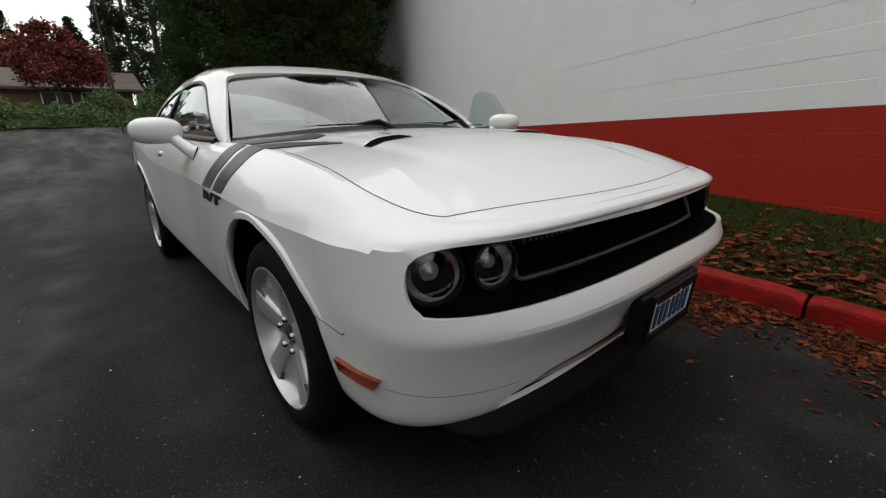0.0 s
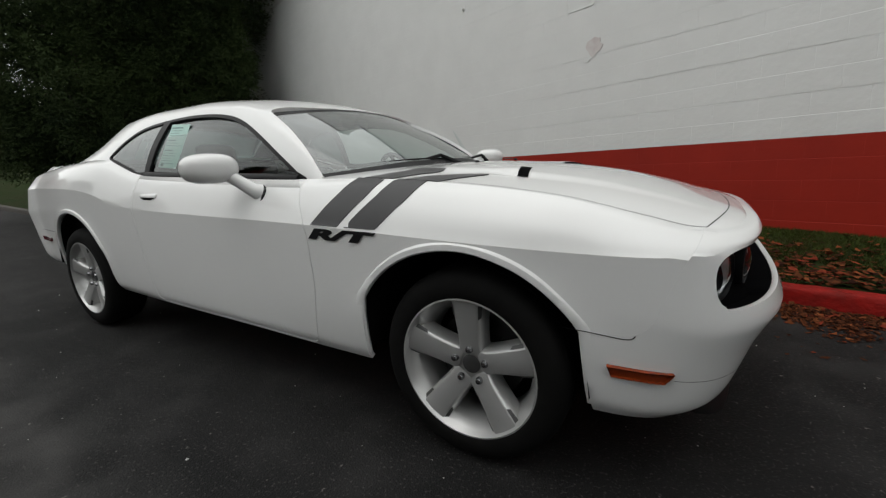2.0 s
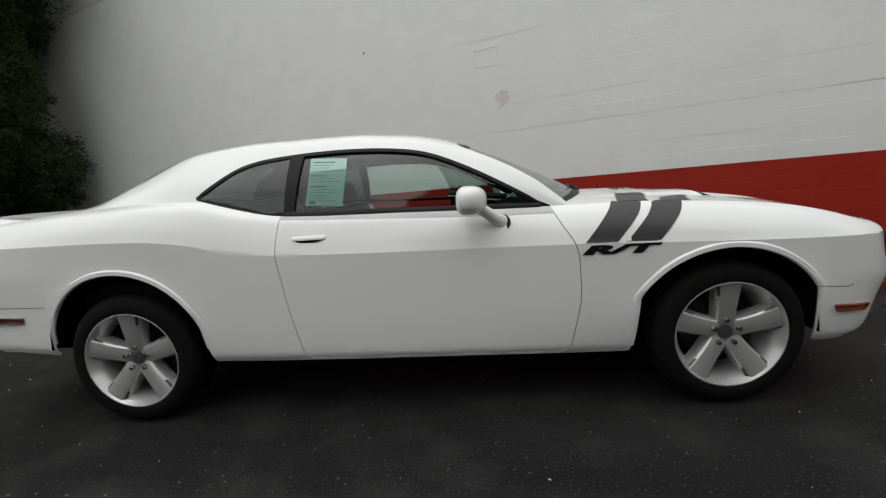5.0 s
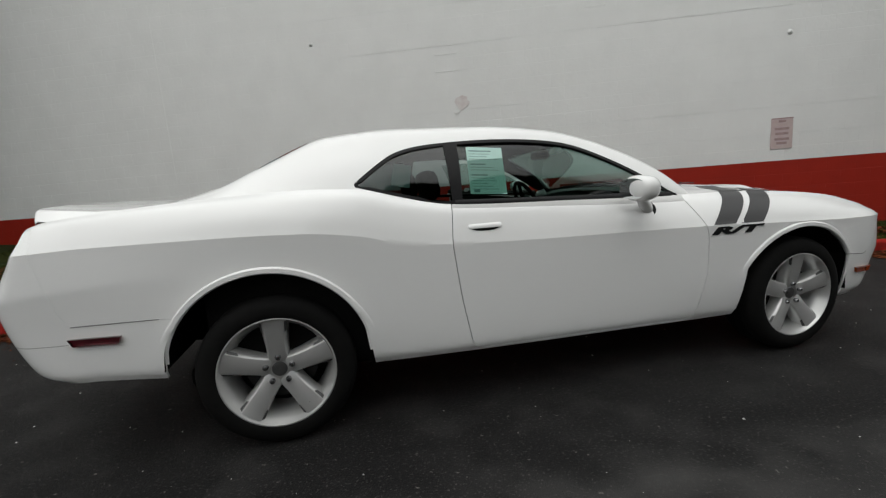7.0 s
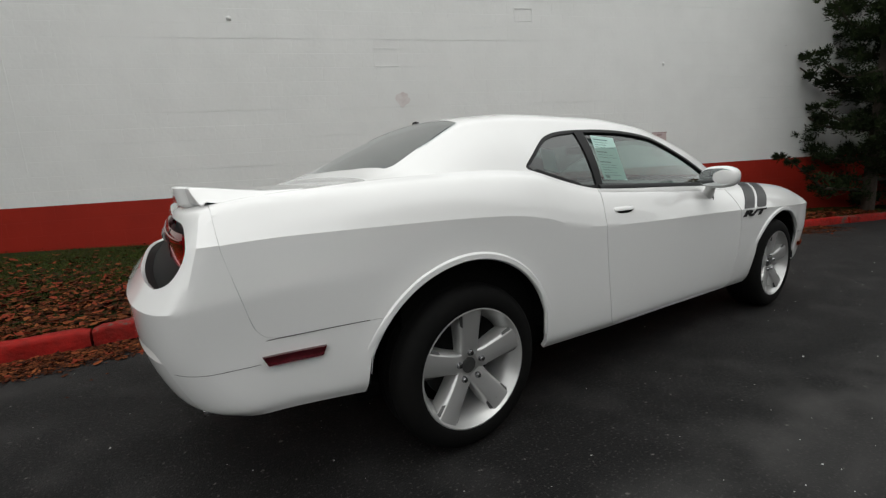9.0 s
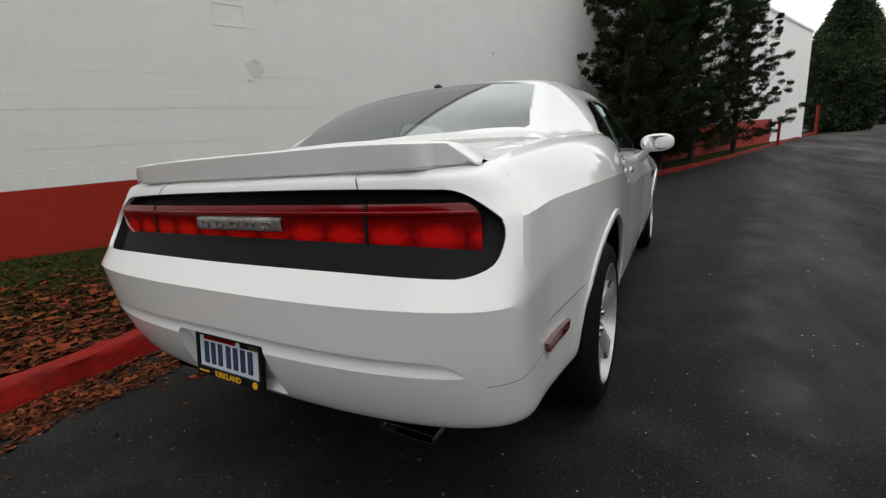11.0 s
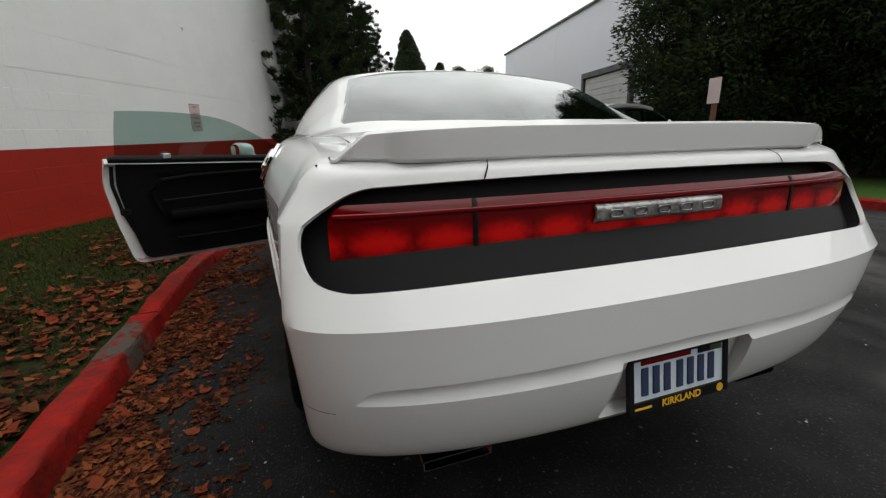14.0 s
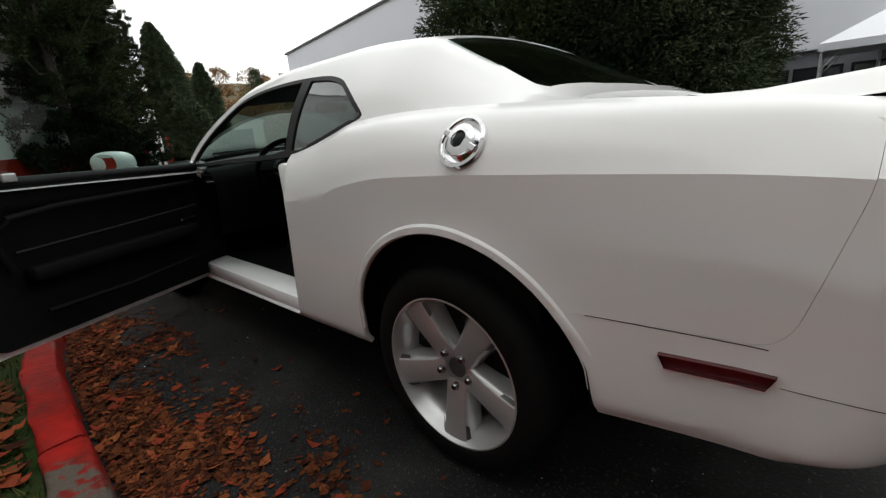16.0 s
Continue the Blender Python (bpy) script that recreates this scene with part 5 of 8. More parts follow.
# grille surround and its raised wordmark, unreadable, as bars
bm = bmesh.new()
loop = []
ring_ = rounded([(-0.545, 0.662), (-0.535, 0.772), (0.535, 0.772), (0.545, 0.662)], 0.02)
for (y0, z0), (y1, z1) in zip(ring_, np.roll(ring_, -1, 0)):
    for t in np.linspace(0, 1, max(2, int(abs(y1 - y0) / 0.05)))[:-1]:
        y, z = y0 + (y1 - y0) * t, z0 + (z1 - z0) * t
        loop.append((face_x(grille_panel, y, z) + 0.030, y, z))
tube(bm, loop + loop[:1], 0.007, 8, cap=False)
part("grille_surround", bm, "steel", car, "dark bright-edged grille surround", smooth=60)
bm = bmesh.new()
for k in range(10):
    y = -0.49 + 0.021 * k
    box(bm, face_x(grille_panel, y, 0.735) + 0.004, face_x(grille_panel, y, 0.735) + 0.024, y, y + 0.014, 0.738, 0.752, bevel=0.002)
part("grille_emblem", bm, "steel", car, "raised grey emblem bars")
# chin: intake, splitter and plate on its holder
chin = whole(chin_hole).moved(-0.05)
chin.object("lower_intake", "void", front_bumper, "black lower intake", fold=0.0)
bm = bmesh.new()
n_, prev = 40, None
low_line = level_line(0)
line = [p for p in low_line if p[0] > 2.115]
rows_ = []
for sgn in (1, -1):
    rows_.append([(p[0] + 0.005, sgn * p[1], p[2]) for p in (line if sgn > 0 else line[::-1])])
lip = rows_[0] + rows_[1][1:]
sec = []
for k, (x, y, z) in enumerate(lip):
    f = min(max((x - 2.10) / 0.09, 0), 1)
    nrm = Vector((x - 1.7, y * 1.2, 0)).normalized()
    o = Vector((x, y, 0))
    o, z = o - nrm * 0.04 * (1 - f), z + 0.03 * (1 - f)
    prof = [(-0.02, z + 0.03), (0.004, z + 0.012), (0.012 + 0.050 * f, z - 0.006 - 0.024 * f), (0.056 * f + 0.01, z - 0.010 - 0.036 * f), (-0.06, z - 0.012 - 0.040 * f)]
    sec.append([bm.verts.new(o + nrm * a + Vector((0, 0, b))) for a, b in prof])
for p, q in zip(sec, sec[1:]):
    for j in range(4):
        bm.faces.new((p[j], q[j], q[j + 1], p[j + 1]))
part("chin_spoiler", bm, "matte", front_bumper, "black plastic chin spoiler", smooth=40)
bm = bmesh.new()
tube(bm, [(face_x(chin, y, 0.345) + 0.046, y, 0.350 + 0.05 * y * y) for y in (-0.56, -0.42, -0.25, 0, 0.25, 0.42, 0.56)], 0.007, 8)
part("intake_strip", bm, "alloy", front_bumper, "silver strip")


def number_plate(parent, m, holder):
    """A plate in its frame; the characters as plain bars."""
    p = new("number_plate")
    p.parent = parent
    p["label"] = "white number plate in a dark dealer frame"
    bm = bmesh.new()
    box(bm, -0.147, 0.147, 0.004, 0.007, -0.068, 0.068, m=m)
    part("plate", bm, "plate_white", p)
    bm = bmesh.new()
    for a in ((-0.158, 0.158, 0.058, 0.078), (-0.158, 0.158, -0.078, -0.05), (-0.158, -0.146, -0.05, 0.058), (0.146, 0.158, -0.05, 0.058)):
        box(bm, a[0], a[1], -0.002, 0.012, a[2], a[3], m=m)
    if holder:
        box(bm, -0.20, 0.20, 0.012, 0.05, -0.085, 0.08, bevel=0.01, m=m)
    part("plate_frame", bm, "black", p)
    for k in range(7):
        bm = bmesh.new()
        x = -0.122 + 0.0345 * k + (0.006 if k > 2 else 0)
        box(bm, x + 0.003, x + 0.022, 0.0005, 0.0042, -0.036, 0.036, m=m)
        part("character_bar", bm, "plate_blue", p)
    bm = bmesh.new()
    box(bm, -0.12, 0.035, 0.001, 0.0042, 0.044, 0.056, m=m)
    part("plate_heading", bm, "red_lens", p)
    bm = bmesh.new()
    box(bm, 0.06, 0.095, 0.0008, 0.0042, 0.042, 0.058, m=m)
    part("plate_tab", bm, "black", p)
    bm = bmesh.new()
    box(bm, 0.098, 0.138, 0.0008, 0.0042, 0.042, 0.058, m=m)
    part("plate_tab", bm, "hedge", p)
    if not holder:
        me = text_mesh("KIRKLAND", 0.026, 0.0006, 0, 0.0006)
        me.transform(m @ Matrix.Translation((0, -0.0032, -0.0645)) @ Matrix.Rotation(radians(90), 4, "X"))
        me.materials.append(M["yellow"])
        o = new("frame_lettering", me)
        o.parent = p
        bm = bmesh.new()
        box(bm, -0.145, -0.095, -0.004, -0.002, -0.067, -0.062, m=m)
        part("frame_print", bm, "yellow", p)
        bm = bmesh.new()
        lathe(bm, [(0.0, -0.004), (0.011, -0.004), (0.011, -0.001)], 16, m @ Matrix.Translation((0.128, 0, -0.064)))
        part("frame_mark", bm, "yellow", p)


number_plate(car, Matrix.Translation((-2.568, 0, 0.552)) @ Matrix.Rotation(radians(-90), 4, "Z") @ Matrix.Rotation(radians(-8), 4, "X") @ Matrix.Diagonal((0.97, 1, 0.93, 1)), False)
number_plate(car, Matrix.Translation((2.388, 0.0, 0.475)) @ Matrix.Rotation(radians(90), 4, "Z") @ Matrix.Rotation(radians(6), 4, "X"), True)

# ---- tail ----
tail_panel = whole(rear_slot).moved(-0.042)
tail_panel.object("tail_panel", "matte", car, "matte black tail panel", rim=whole(rear_slot).moved(-0.0135).v)
LENS_T, LENS_B = 0.987, 0.848


def lens(name, y0, y1, z0, z1, lift, mat, parent, label="", r=0.02, depth=0.03, bulge=0.012):
    o = rounded([(y0, z0), (y0, z1), (y1, z1), (y1, z0)], r)
    fine = []
    ny, nz = max(4, int((y1 - y0) / 0.012)), 16
    bend = (1 - np.cos(np.linspace(0, math.pi / 2, 9))) * r
    ys, zs = np.concatenate([y0 + bend[:-1], np.linspace(y0 + r, y1 - r, ny + 1), (y1 - bend[:-1])[::-1]]), np.linspace(z0, z1, nz + 1)
    for y in ys:
        fine.append([])
        for z in zs:
            # squeeze the grid into the rounded outline
            top, bot = z1, z0
            e = min(y - y0, y1 - y)
            if e < r:
                c = r - math.sqrt(max(r * r - (r - e) ** 2, 0))
                top, bot = z1 - c, z0 + c
            zz = bot + (top - bot) * (z - z0) / (z1 - z0)
            cz = (zz - (z0 + z1) / 2) / ((z1 - z0) / 2)
            fine[-1].append((tail_x(y, zz) - lift - bulge * (1 - cz ** 6), y, zz))
    s = grid_shell(fine)
    return s.object(name, mat, parent, label, fold=depth, smooth=50)


ty = np.linspace(-0.82, 0.82, 60)
tail_fit = np.polyfit(ty ** 2, [face_x(tail_panel, y, 0.92) for y in ty], 5)


def tail_x(y, z):
    return float(np.polyval(tail_fit, y * y))


lamp_bar = new("tail_lamp")
lamp_bar.parent = car
lamp_bar["label"] = "full-width red tail lamp"
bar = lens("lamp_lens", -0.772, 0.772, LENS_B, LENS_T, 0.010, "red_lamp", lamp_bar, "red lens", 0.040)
lens("lens_ridge", -0.762, 0.762, LENS_T - 0.026, LENS_T - 0.016, 0.0215, "red_lens", bar, "", 0.004, 0.01, 0.004)
lens("lens_ridge", -0.762, 0.762, LENS_B + 0.006, LENS_B + 0.014, 0.0205, "red_lens", bar, "", 0.004, 0.01, 0.004)
for y in (-0.479, 0.479):
    lens("divider", y - 0.005, y + 0.005, LENS_B, LENS_T, 0.0125, "black", bar, "dark divider", 0.001, 0.02)
centre = lens("clear_centre", -0.192, 0.192, 0.913, 0.956, 0.0220, "clear_lens", lamp_bar, "clear ribbed centre lens", 0.004, 0.006)
for k in range(5):
    y, x = -0.140 + 0.070 * k, tail_x(0, 0) - 0.0365
    ring_ = rounded([(y - 0.017, 0.9265), (y - 0.017, 0.9425), (y + 0.017, 0.9425), (y + 0.017, 0.9265)], 0.006)
    bm = bmesh.new()
    tube(bm, [(x, a, c) for a, c in ring_] + [(x, *ring_[0])], 0.0017, 6, cap=False)
    part("emblem_ring", bm, "lug", lamp_bar, "satin grey emblem outline", smooth=60)

# spoiler: a shallow wing on the boot's edge whose ends sweep forward along the body's corner
rows_ = []
back_edge = sorted((p[1], p[0]) for p in edge_line if p[0] < -1.9 and p[1] < 0.775)
edge_x = pchip([q[0] for q in back_edge if True], [q[1] for q in back_edge])
for y in np.concatenate([np.linspace(-0.75, -0.62, 18), np.linspace(-0.6, 0.6, 25), np.linspace(0.62, 0.75, 18)]):
    e = min(max((abs(y) - 0.68) / 0.07, 0), 1)
    xe = min(float(edge_x(abs(y))), -2.395 + 0.9 * max(abs(y) - 0.60, 0) ** 1.5 * 4)
    lo = float(z_top(xe)) - 0.004
    top = max(lo + 0.010, 1.134 - 0.014 * max(0, (abs(y) - 0.3) / 0.4) ** 2 - 0.05 * e)
    flat_ = float(z_top(xe + 0.29))
    prof = [(0.29, flat_ + (float(zc_deck(xe + 0.29)) - flat_) * (1 - (abs(y) / 0.764) ** 2) + 0.002), (0.21, top - 0.020 + 0.004 * e), (0.09, top - 0.008), (0.004, top + 0.001), (-0.006, top - 0.004), (-0.006, top - 0.010), (0.002, lo + 0.012), (0.016, lo + 0.004), (0.10, lo - 0.006), (0.29, flat_ - 0.020)]
    rows_.append([(xe - 0.012 + x, y, z) for x, z in prof])
s = grid_shell(rows_)
n_ = len(rows_[0])
caps = [tuple(range(n_)), tuple(range((len(rows_) - 1) * n_, len(rows_) * n_))[::-1]]
mesh_object("spoiler", s.v, [tuple(q) for q in s.f] + caps, "paint", car, "white rear spoiler", smooth=30)
for sgn in (-1, 1):
    bm = bmesh.new()
    o = rounded([(-0.09, -0.014), (-0.09, 0.014), (0.09, 0.014), (0.09, -0.014)], 0.010)
    outer = [bm.verts.new((-2.42, sgn * 0.515 + y, 0.352 + z)) for y, z in o]
    inn = [bm.verts.new((-2.42, sgn * 0.515 + y * 0.96, 0.352 + z * 0.84)) for y, z in o]
    deep = [bm.verts.new((-2.30, sgn * 0.515 + y * 0.96, 0.352 + z * 0.84)) for y, z in o]
    far = [bm.verts.new((-2.30, sgn * 0.515 + y, 0.352 + z)) for y, z in o]
    for a, b in ((far, outer), (outer, inn), (inn, deep)):
        for k in range(len(o)):
            bm.faces.new((a[k], a[(k + 1) % len(o)], b[(k + 1) % len(o)], b[k]))
    part("exhaust_tip", bm, "chrome", car, "rectangular chrome exhaust tip", smooth=40)
bm = bmesh.new()
lathe(bm, [(0.0, 0), (0.024, 0.0), (0.019, 0.009), (0.006, 0.015), (0, 0.016)], 20, Matrix.Translation((-1.17, 0, 1.432)) @ Matrix.Rotation(radians(90), 4, "X"))
part("roof_antenna", bm, "black", car, smooth=50)

# fuel filler: a chrome cap in a sunk ring on the driver's haunch
fy = skin_y(-1.585, 1.045)
nrm = Vector((0.0, 1.0, 0.62)).normalized()
turn = Matrix.Translation((-1.585, fy, 1.045)) @ nrm.to_track_quat("Y", "Z").to_matrix().to_4x4() @ Matrix.Scale(0.88, 4)
cap = new("fuel_filler")
cap.parent = car
cap["label"] = "polished chrome fuel filler cap"
for nm, prof, mt in (("ring", [(0.082, -0.006), (0.080, 0.004), (0.070, 0.006), (0.064, -0.002), (0.050, -0.004)], "chrome"), ("cap", [(0.052, -0.004), (0.050, 0.012), (0.040, 0.018), (0.026, 0.019), (0.024, 0.014)], "chrome"), ("cap_centre", [(0.025, 0.013), (0.018, 0.017), (0.0, 0.018)], "black")):
    bm = bmesh.new()
    lathe(bm, prof, 40, turn)
    part(nm, bm, mt, cap, smooth=30)
bm = bmesh.new()
box(bm, -0.072, 0.072, 0.006, 0.016, -0.010, 0.010, bevel=0.004, m=turn @ Matrix.Rotation(radians(-25), 4, "Y"))
part("latch_bar", bm, "chrome", cap)

# ---- bonnet: scoops, cowl, wipers ----
def hood_z(x, y):
    d = (full_hood.v[:, 0] - x) ** 2 + (full_hood.v[:, 1] - y) ** 2
    k = np.argsort(d)[:4]
    w = 1 / (d[k] + 1e-6)
    return float((full_hood.v[k, 2] * w).sum() / w.sum())



for sgn in (-1, 1):
    # a low blister whose front edge opens into a dark slot
    y0, half = 0.43, 0.115
    crown_, mouth = [], []
    for y in np.linspace(-half, half, 15):
        e = 1 - abs(y / half) ** 4
        yy = y0 + y
        lean = 0.03 * y / half
        crown_.append([(x + lean, sgn * yy, hood_z(x + lean, yy) + 0.001 + 0.009 * e * k) for x, k in ((1.30, 0.0), (1.36, 0.18), (1.43, 0.62), (1.475, 0.93), (1.490, 1.0), (1.497, 0.93))])
        mouth.append([(1.496 + lean, sgn * yy, hood_z(1.496 + lean, yy) + 0.001 + 0.008 * e), (1.515 + lean, sgn * yy, hood_z(1.515 + lean, yy) + 0.003 + 0.003 * e), (1.538 + lean, sgn * yy, hood_z(1.538 + lean, yy) + 0.0025)])
    for nm, pts_, mt, lab in (("scoop_blister", crown_, "paint", ""), ("scoop_opening", mouth, "void", "black bonnet scoop opening")):
        g_ = grid_shell(pts_)
        mesh_object(nm, g_.v, g_.f if sgn < 0 else g_.f[:, ::-1], mt, hood, lab, smooth=50)
    bm = bmesh.new()
    lathe(bm, [(0.0, 0.012), (0.009, 0.008), (0.010, 0.0)], 12, Matrix.Translation((1.22, sgn * 0.25, float(zc_hood(1.22)) + 0.012)) @ Matrix.Rotation(radians(90), 4, "X"))
    part("washer_jet", bm, "black", hood)
    bm = bmesh.new()
    for k in range(4):
        box(bm, 1.10 + 0.0, 1.122, sgn * 0.42 - 0.05 + 0.025 * k, sgn * 0.42 - 0.032 + 0.025 * k, float(zc_hood(1.11)) + 0.010, float(zc_hood(1.11)) + 0.016)
    part("bonnet_badge", bm, "steel", hood, "small grey badge bars")
bm = bmesh.new()
pts = []
for y in np.linspace(-0.735, 0.735, 31):
    s = y / 0.735
    pts.append([(1.06 - 0.25 * s * s, y, 1.012 - 0.035 * s * s), (0.985 - 0.25 * s * s, y, 1.014 - 0.028 * s * s), (0.93 - 0.25 * s * s, y, 1.0)])
s = grid_shell(pts)
bm.free()
mesh_object("cowl", s.v, s.f, "black", car, "black cowl panel", smooth=60)
for y0, y1 in ((-0.62, 0.02), (0.02, 0.62)):
    bm = bmesh.new()
    blade = []
    for t in np.linspace(0, 1, 9):
        y = y0 + (y1 - y0) * t
        s = y / 0.735
        blade.append((0.93 - 0.25 * s * s + 0.04 * t * 0.2, y, 1.046 - 0.02 * s * s + 0.010 * math.sin(math.pi * t)))
    tube(bm, blade, 0.008, 6)
    mid = blade[5]
    tube(bm, [(1.02 - 0.25 * (y1 / 0.735) ** 2 * 0.6, y1 * 0.96 - 0.05, 1.02), (mid[0] + 0.02, mid[1] + 0.12, mid[2] + 0.018), mid], [0.014, 0.010, 0.007], 8)
    part("wiper", bm, "black", car, "black wiper arm and blade", smooth=40)


# ---- doors ----
def make_door(flip, hinge):
    """A long coupe door in closed place, on a hinge at its front edge."""
    d = new("door")
    d.parent = car
    F = (lambda s: s) if flip > 0 else (lambda s: s.mirrored())
    F(door_skin).object("door_skin", "paint", d, thick=0.045)
    F(door_glass).object("door_window", "side_glass", d, "pale green tinted window", fold=0)
    # inner trim: the skin's shape, drawn in and set back
    inn = Shell(door_skin.v.copy(), door_skin.f.copy())
    c = np.array([0.08, 0, 0.66])
    rim_ = Shell(door_skin.v.copy(), door_skin.f[:, ::-1].copy())
    rim_.v[:, 1] = rim_.v[:, 1] * 0.25 + 0.75 * 0.86 - 0.008
    F(rim_).object("inner_frame", "paint", d, "white inner door frame", fold=0)
    inn.v[:, 0] = c[0] + (inn.v[:, 0] - c[0]) * 0.945 + 0.022
    inn.v[:, 2] = c[2] + (inn.v[:, 2] - c[2]) * 0.945 + 0.012
    inn.v[:, 1] = inn.v[:, 1] * 0.25 + 0.75 * 0.86 - 0.045
    dx, dz = (inn.v[:, 0] - 0.12) / 0.48, (inn.v[:, 2] - 0.72) / 0.20
    ins = np.clip((1 - np.maximum(np.abs(dx), np.abs(dz))) / 0.22, 0, 1)
    inn.v[:, 1] += 0.022 * ins * ins * (3 - 2 * ins)
    inn.f = inn.f[:, ::-1]
    F(inn).object("inner_trim", "leather", d, "black inner door trim", fold=-0.02, smooth=40)
    y = flip * 0.80
    bm = bmesh.new()
    box(bm, -0.32, 0.55, y - 0.055, y + 0.03, 0.60, 0.665, bevel=0.02)
    part("armrest", bm, "leather", d, smooth=40)
    bm = bmesh.new()
    tube(bm, [(-0.34, y - flip * 0.02, 0.735), (0.1, y - flip * 0.03, 0.748), (0.58, y - flip * 0.02, 0.765)], 0.008, 8)
    part("trim_strip", bm, "matte", d, "satin dark strip", smooth=60)
    bm = bmesh.new()
    box(bm, 0.44, 0.54, y - flip * 0.028 - 0.008, y - flip * 0.028 + 0.008, 0.695, 0.715, bevel=0.006)
    part("inner_handle", bm, "chrome", d, "chrome inner handle")
    bm = bmesh.new()
    tube(bm, [(-0.30, y - flip * 0.02, 0.46), (0.1, y - flip * 0.03, 0.45), (0.6, y - flip * 0.02, 0.47)], 0.012, 8)
    part("map_pocket", bm, "leather", d, smooth=60)
    bm = bmesh.new()
    tube(bm, [(x, flip * (skin_y(x, z) - 0.024), z + 0.004) for x, z in ((-0.60, 1.022), (-0.3, 1.012), (0.0, 1.004), (0.3, 0.994), (0.64, 0.985))], 0.026, 10)
    part("belt_seal", bm, "black", d, smooth=60)
    bm = bmesh.new()
    tube(bm, [(-0.40, flip * 0.853, 0.362), (0.1, flip * 0.855, 0.350), (0.70, flip * 0.852, 0.338)], 0.016, 8)
    part("sill_seal", bm, "black", d, "black rubber seal along the lower edge", smooth=60)
    # rubber seal looping down the rear edge, and the latch
    yi = flip * 0.842
    bm = bmesh.new()
    tube(bm, [(-0.585, yi, 0.98), (-0.60, yi, 0.86), (-0.575, yi, 0.70), (-0.53, yi, 0.55), (-0.46, yi, 0.43), (-0.33, yi, 0.375), (0.1, yi, 0.362), (0.66, yi, 0.352)], 0.011, 8)
    part("edge_seal", bm, "black", d, "black rubber door seal", smooth=60)
    bm = bmesh.new()
    box(bm, -0.585, -0.53, yi - 0.02, yi + 0.02, 0.655, 0.70, bevel=0.008)
    part("latch", bm, "black", d)
    # moulded shoulder that sweeps over the armrest
    bm = bmesh.new()
    tube(bm, [(-0.36, y - flip * 0.008, 0.66), (-0.40, y - flip * 0.012, 0.80), (-0.33, y - flip * 0.014, 0.875), (-0.15, y - flip * 0.014, 0.895), (0.25, y - flip * 0.012, 0.90), (0.60, y - flip * 0.006, 0.90)], 0.016, 10)
    part("trim_shoulder", bm, "leather", d, smooth=60)
    bm = bmesh.new()
    box(bm, -0.30, -0.25, y - 0.03, y + 0.03, 1.02, 1.055, bevel=0.006)
    part("window_switch_clip", bm, "alloy", d) if flip > 0 else bm.free()
    # outer handle: a lip over a dark inset, its black drawn for the recess's shade
    hy = flip * skin_y(-0.47, 0.915)
    bm = bmesh.new()
    box(bm, -0.560, -0.390, hy - 0.010, hy + 0.010, 0.910, 0.934, bevel=0.009)
    for v in bm.verts:
        v.co.y -= flip * 0.45 * max(v.co.z - 0.910, 0)
    handle = part("handle", bm, "paint", d, "white pull handle", smooth=40)
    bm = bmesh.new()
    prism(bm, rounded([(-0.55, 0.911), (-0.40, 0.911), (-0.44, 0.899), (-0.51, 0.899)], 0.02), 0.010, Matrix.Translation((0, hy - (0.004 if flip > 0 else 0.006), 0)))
    part("handle_recess_shade", bm, "under", handle)
    # mirror on a stalk
    mir = new("door_mirror")
    mir.parent = d
    mir["label"] = "white door mirror"
    bm = bmesh.new()
    bmesh.ops.create_uvsphere(bm, u_segments=32, v_segments=20, radius=1.0)
    for v in bm.verts:
        p = v.co
        q = [math.copysign(abs(a) ** 0.78, a) for a in p]
        x = q[0] * (0.085 if q[0] > 0 else 0.045)
        v.co = (0.305 + x - 0.02 * q[1] * 0 - 0.25 * (q[1] + 0.5) * 0.06, flip * (0.985 + 0.112 * q[1]), 1.052 + 0.064 * q[2] * (1 - 0.12 * q[1] * 0))
    part("mirror_housing", bm, "paint", mir, smooth=60)
    bm = bmesh.new()
    ring = [(0.258 - 0.012 * math.cos(a) * 0, flip * (0.985 + 0.092 * math.copysign(abs(math.cos(a)) ** 0.75, math.cos(a))), 1.052 + 0.050 * math.copysign(abs(math.sin(a)) ** 0.75, math.sin(a))) for a in np.linspace(0, 2 * math.pi, 32, endpoint=False)]
    bm.faces.new([bm.verts.new((x - 0.003, y_, z)) for x, y_, z in ring])
    part("mirror_glass", bm, "mirror", mir)
    bm = bmesh.new()
    tube(bm, [(0.445, flip * 0.845, 0.935), (0.43, flip * 0.872, 0.950), (0.38, flip * 0.905, 0.990), (0.335, flip * 0.93, 1.025)], [0.042, 0.032, 0.027, 0.03], 14)
    part("mirror_stalk", bm, "paint", mir, smooth=60)
    bm = bmesh.new()
    tube(bm, [(0.452, flip * 0.845, 0.924), (0.447, flip * 0.862, 0.932)], 0.047, 14)
    part("mirror_gasket", bm, "black", mir, smooth=60)
    return d


right_door = make_door(-1, None)
left_door = make_door(1, None)
HINGE = Vector((0.64, 0.83, 0))
left_door.matrix_local = Matrix.Translation(HINGE) @ Matrix.Rotation(radians(-64), 4, "Z") @ Matrix.Translation(-HINGE)

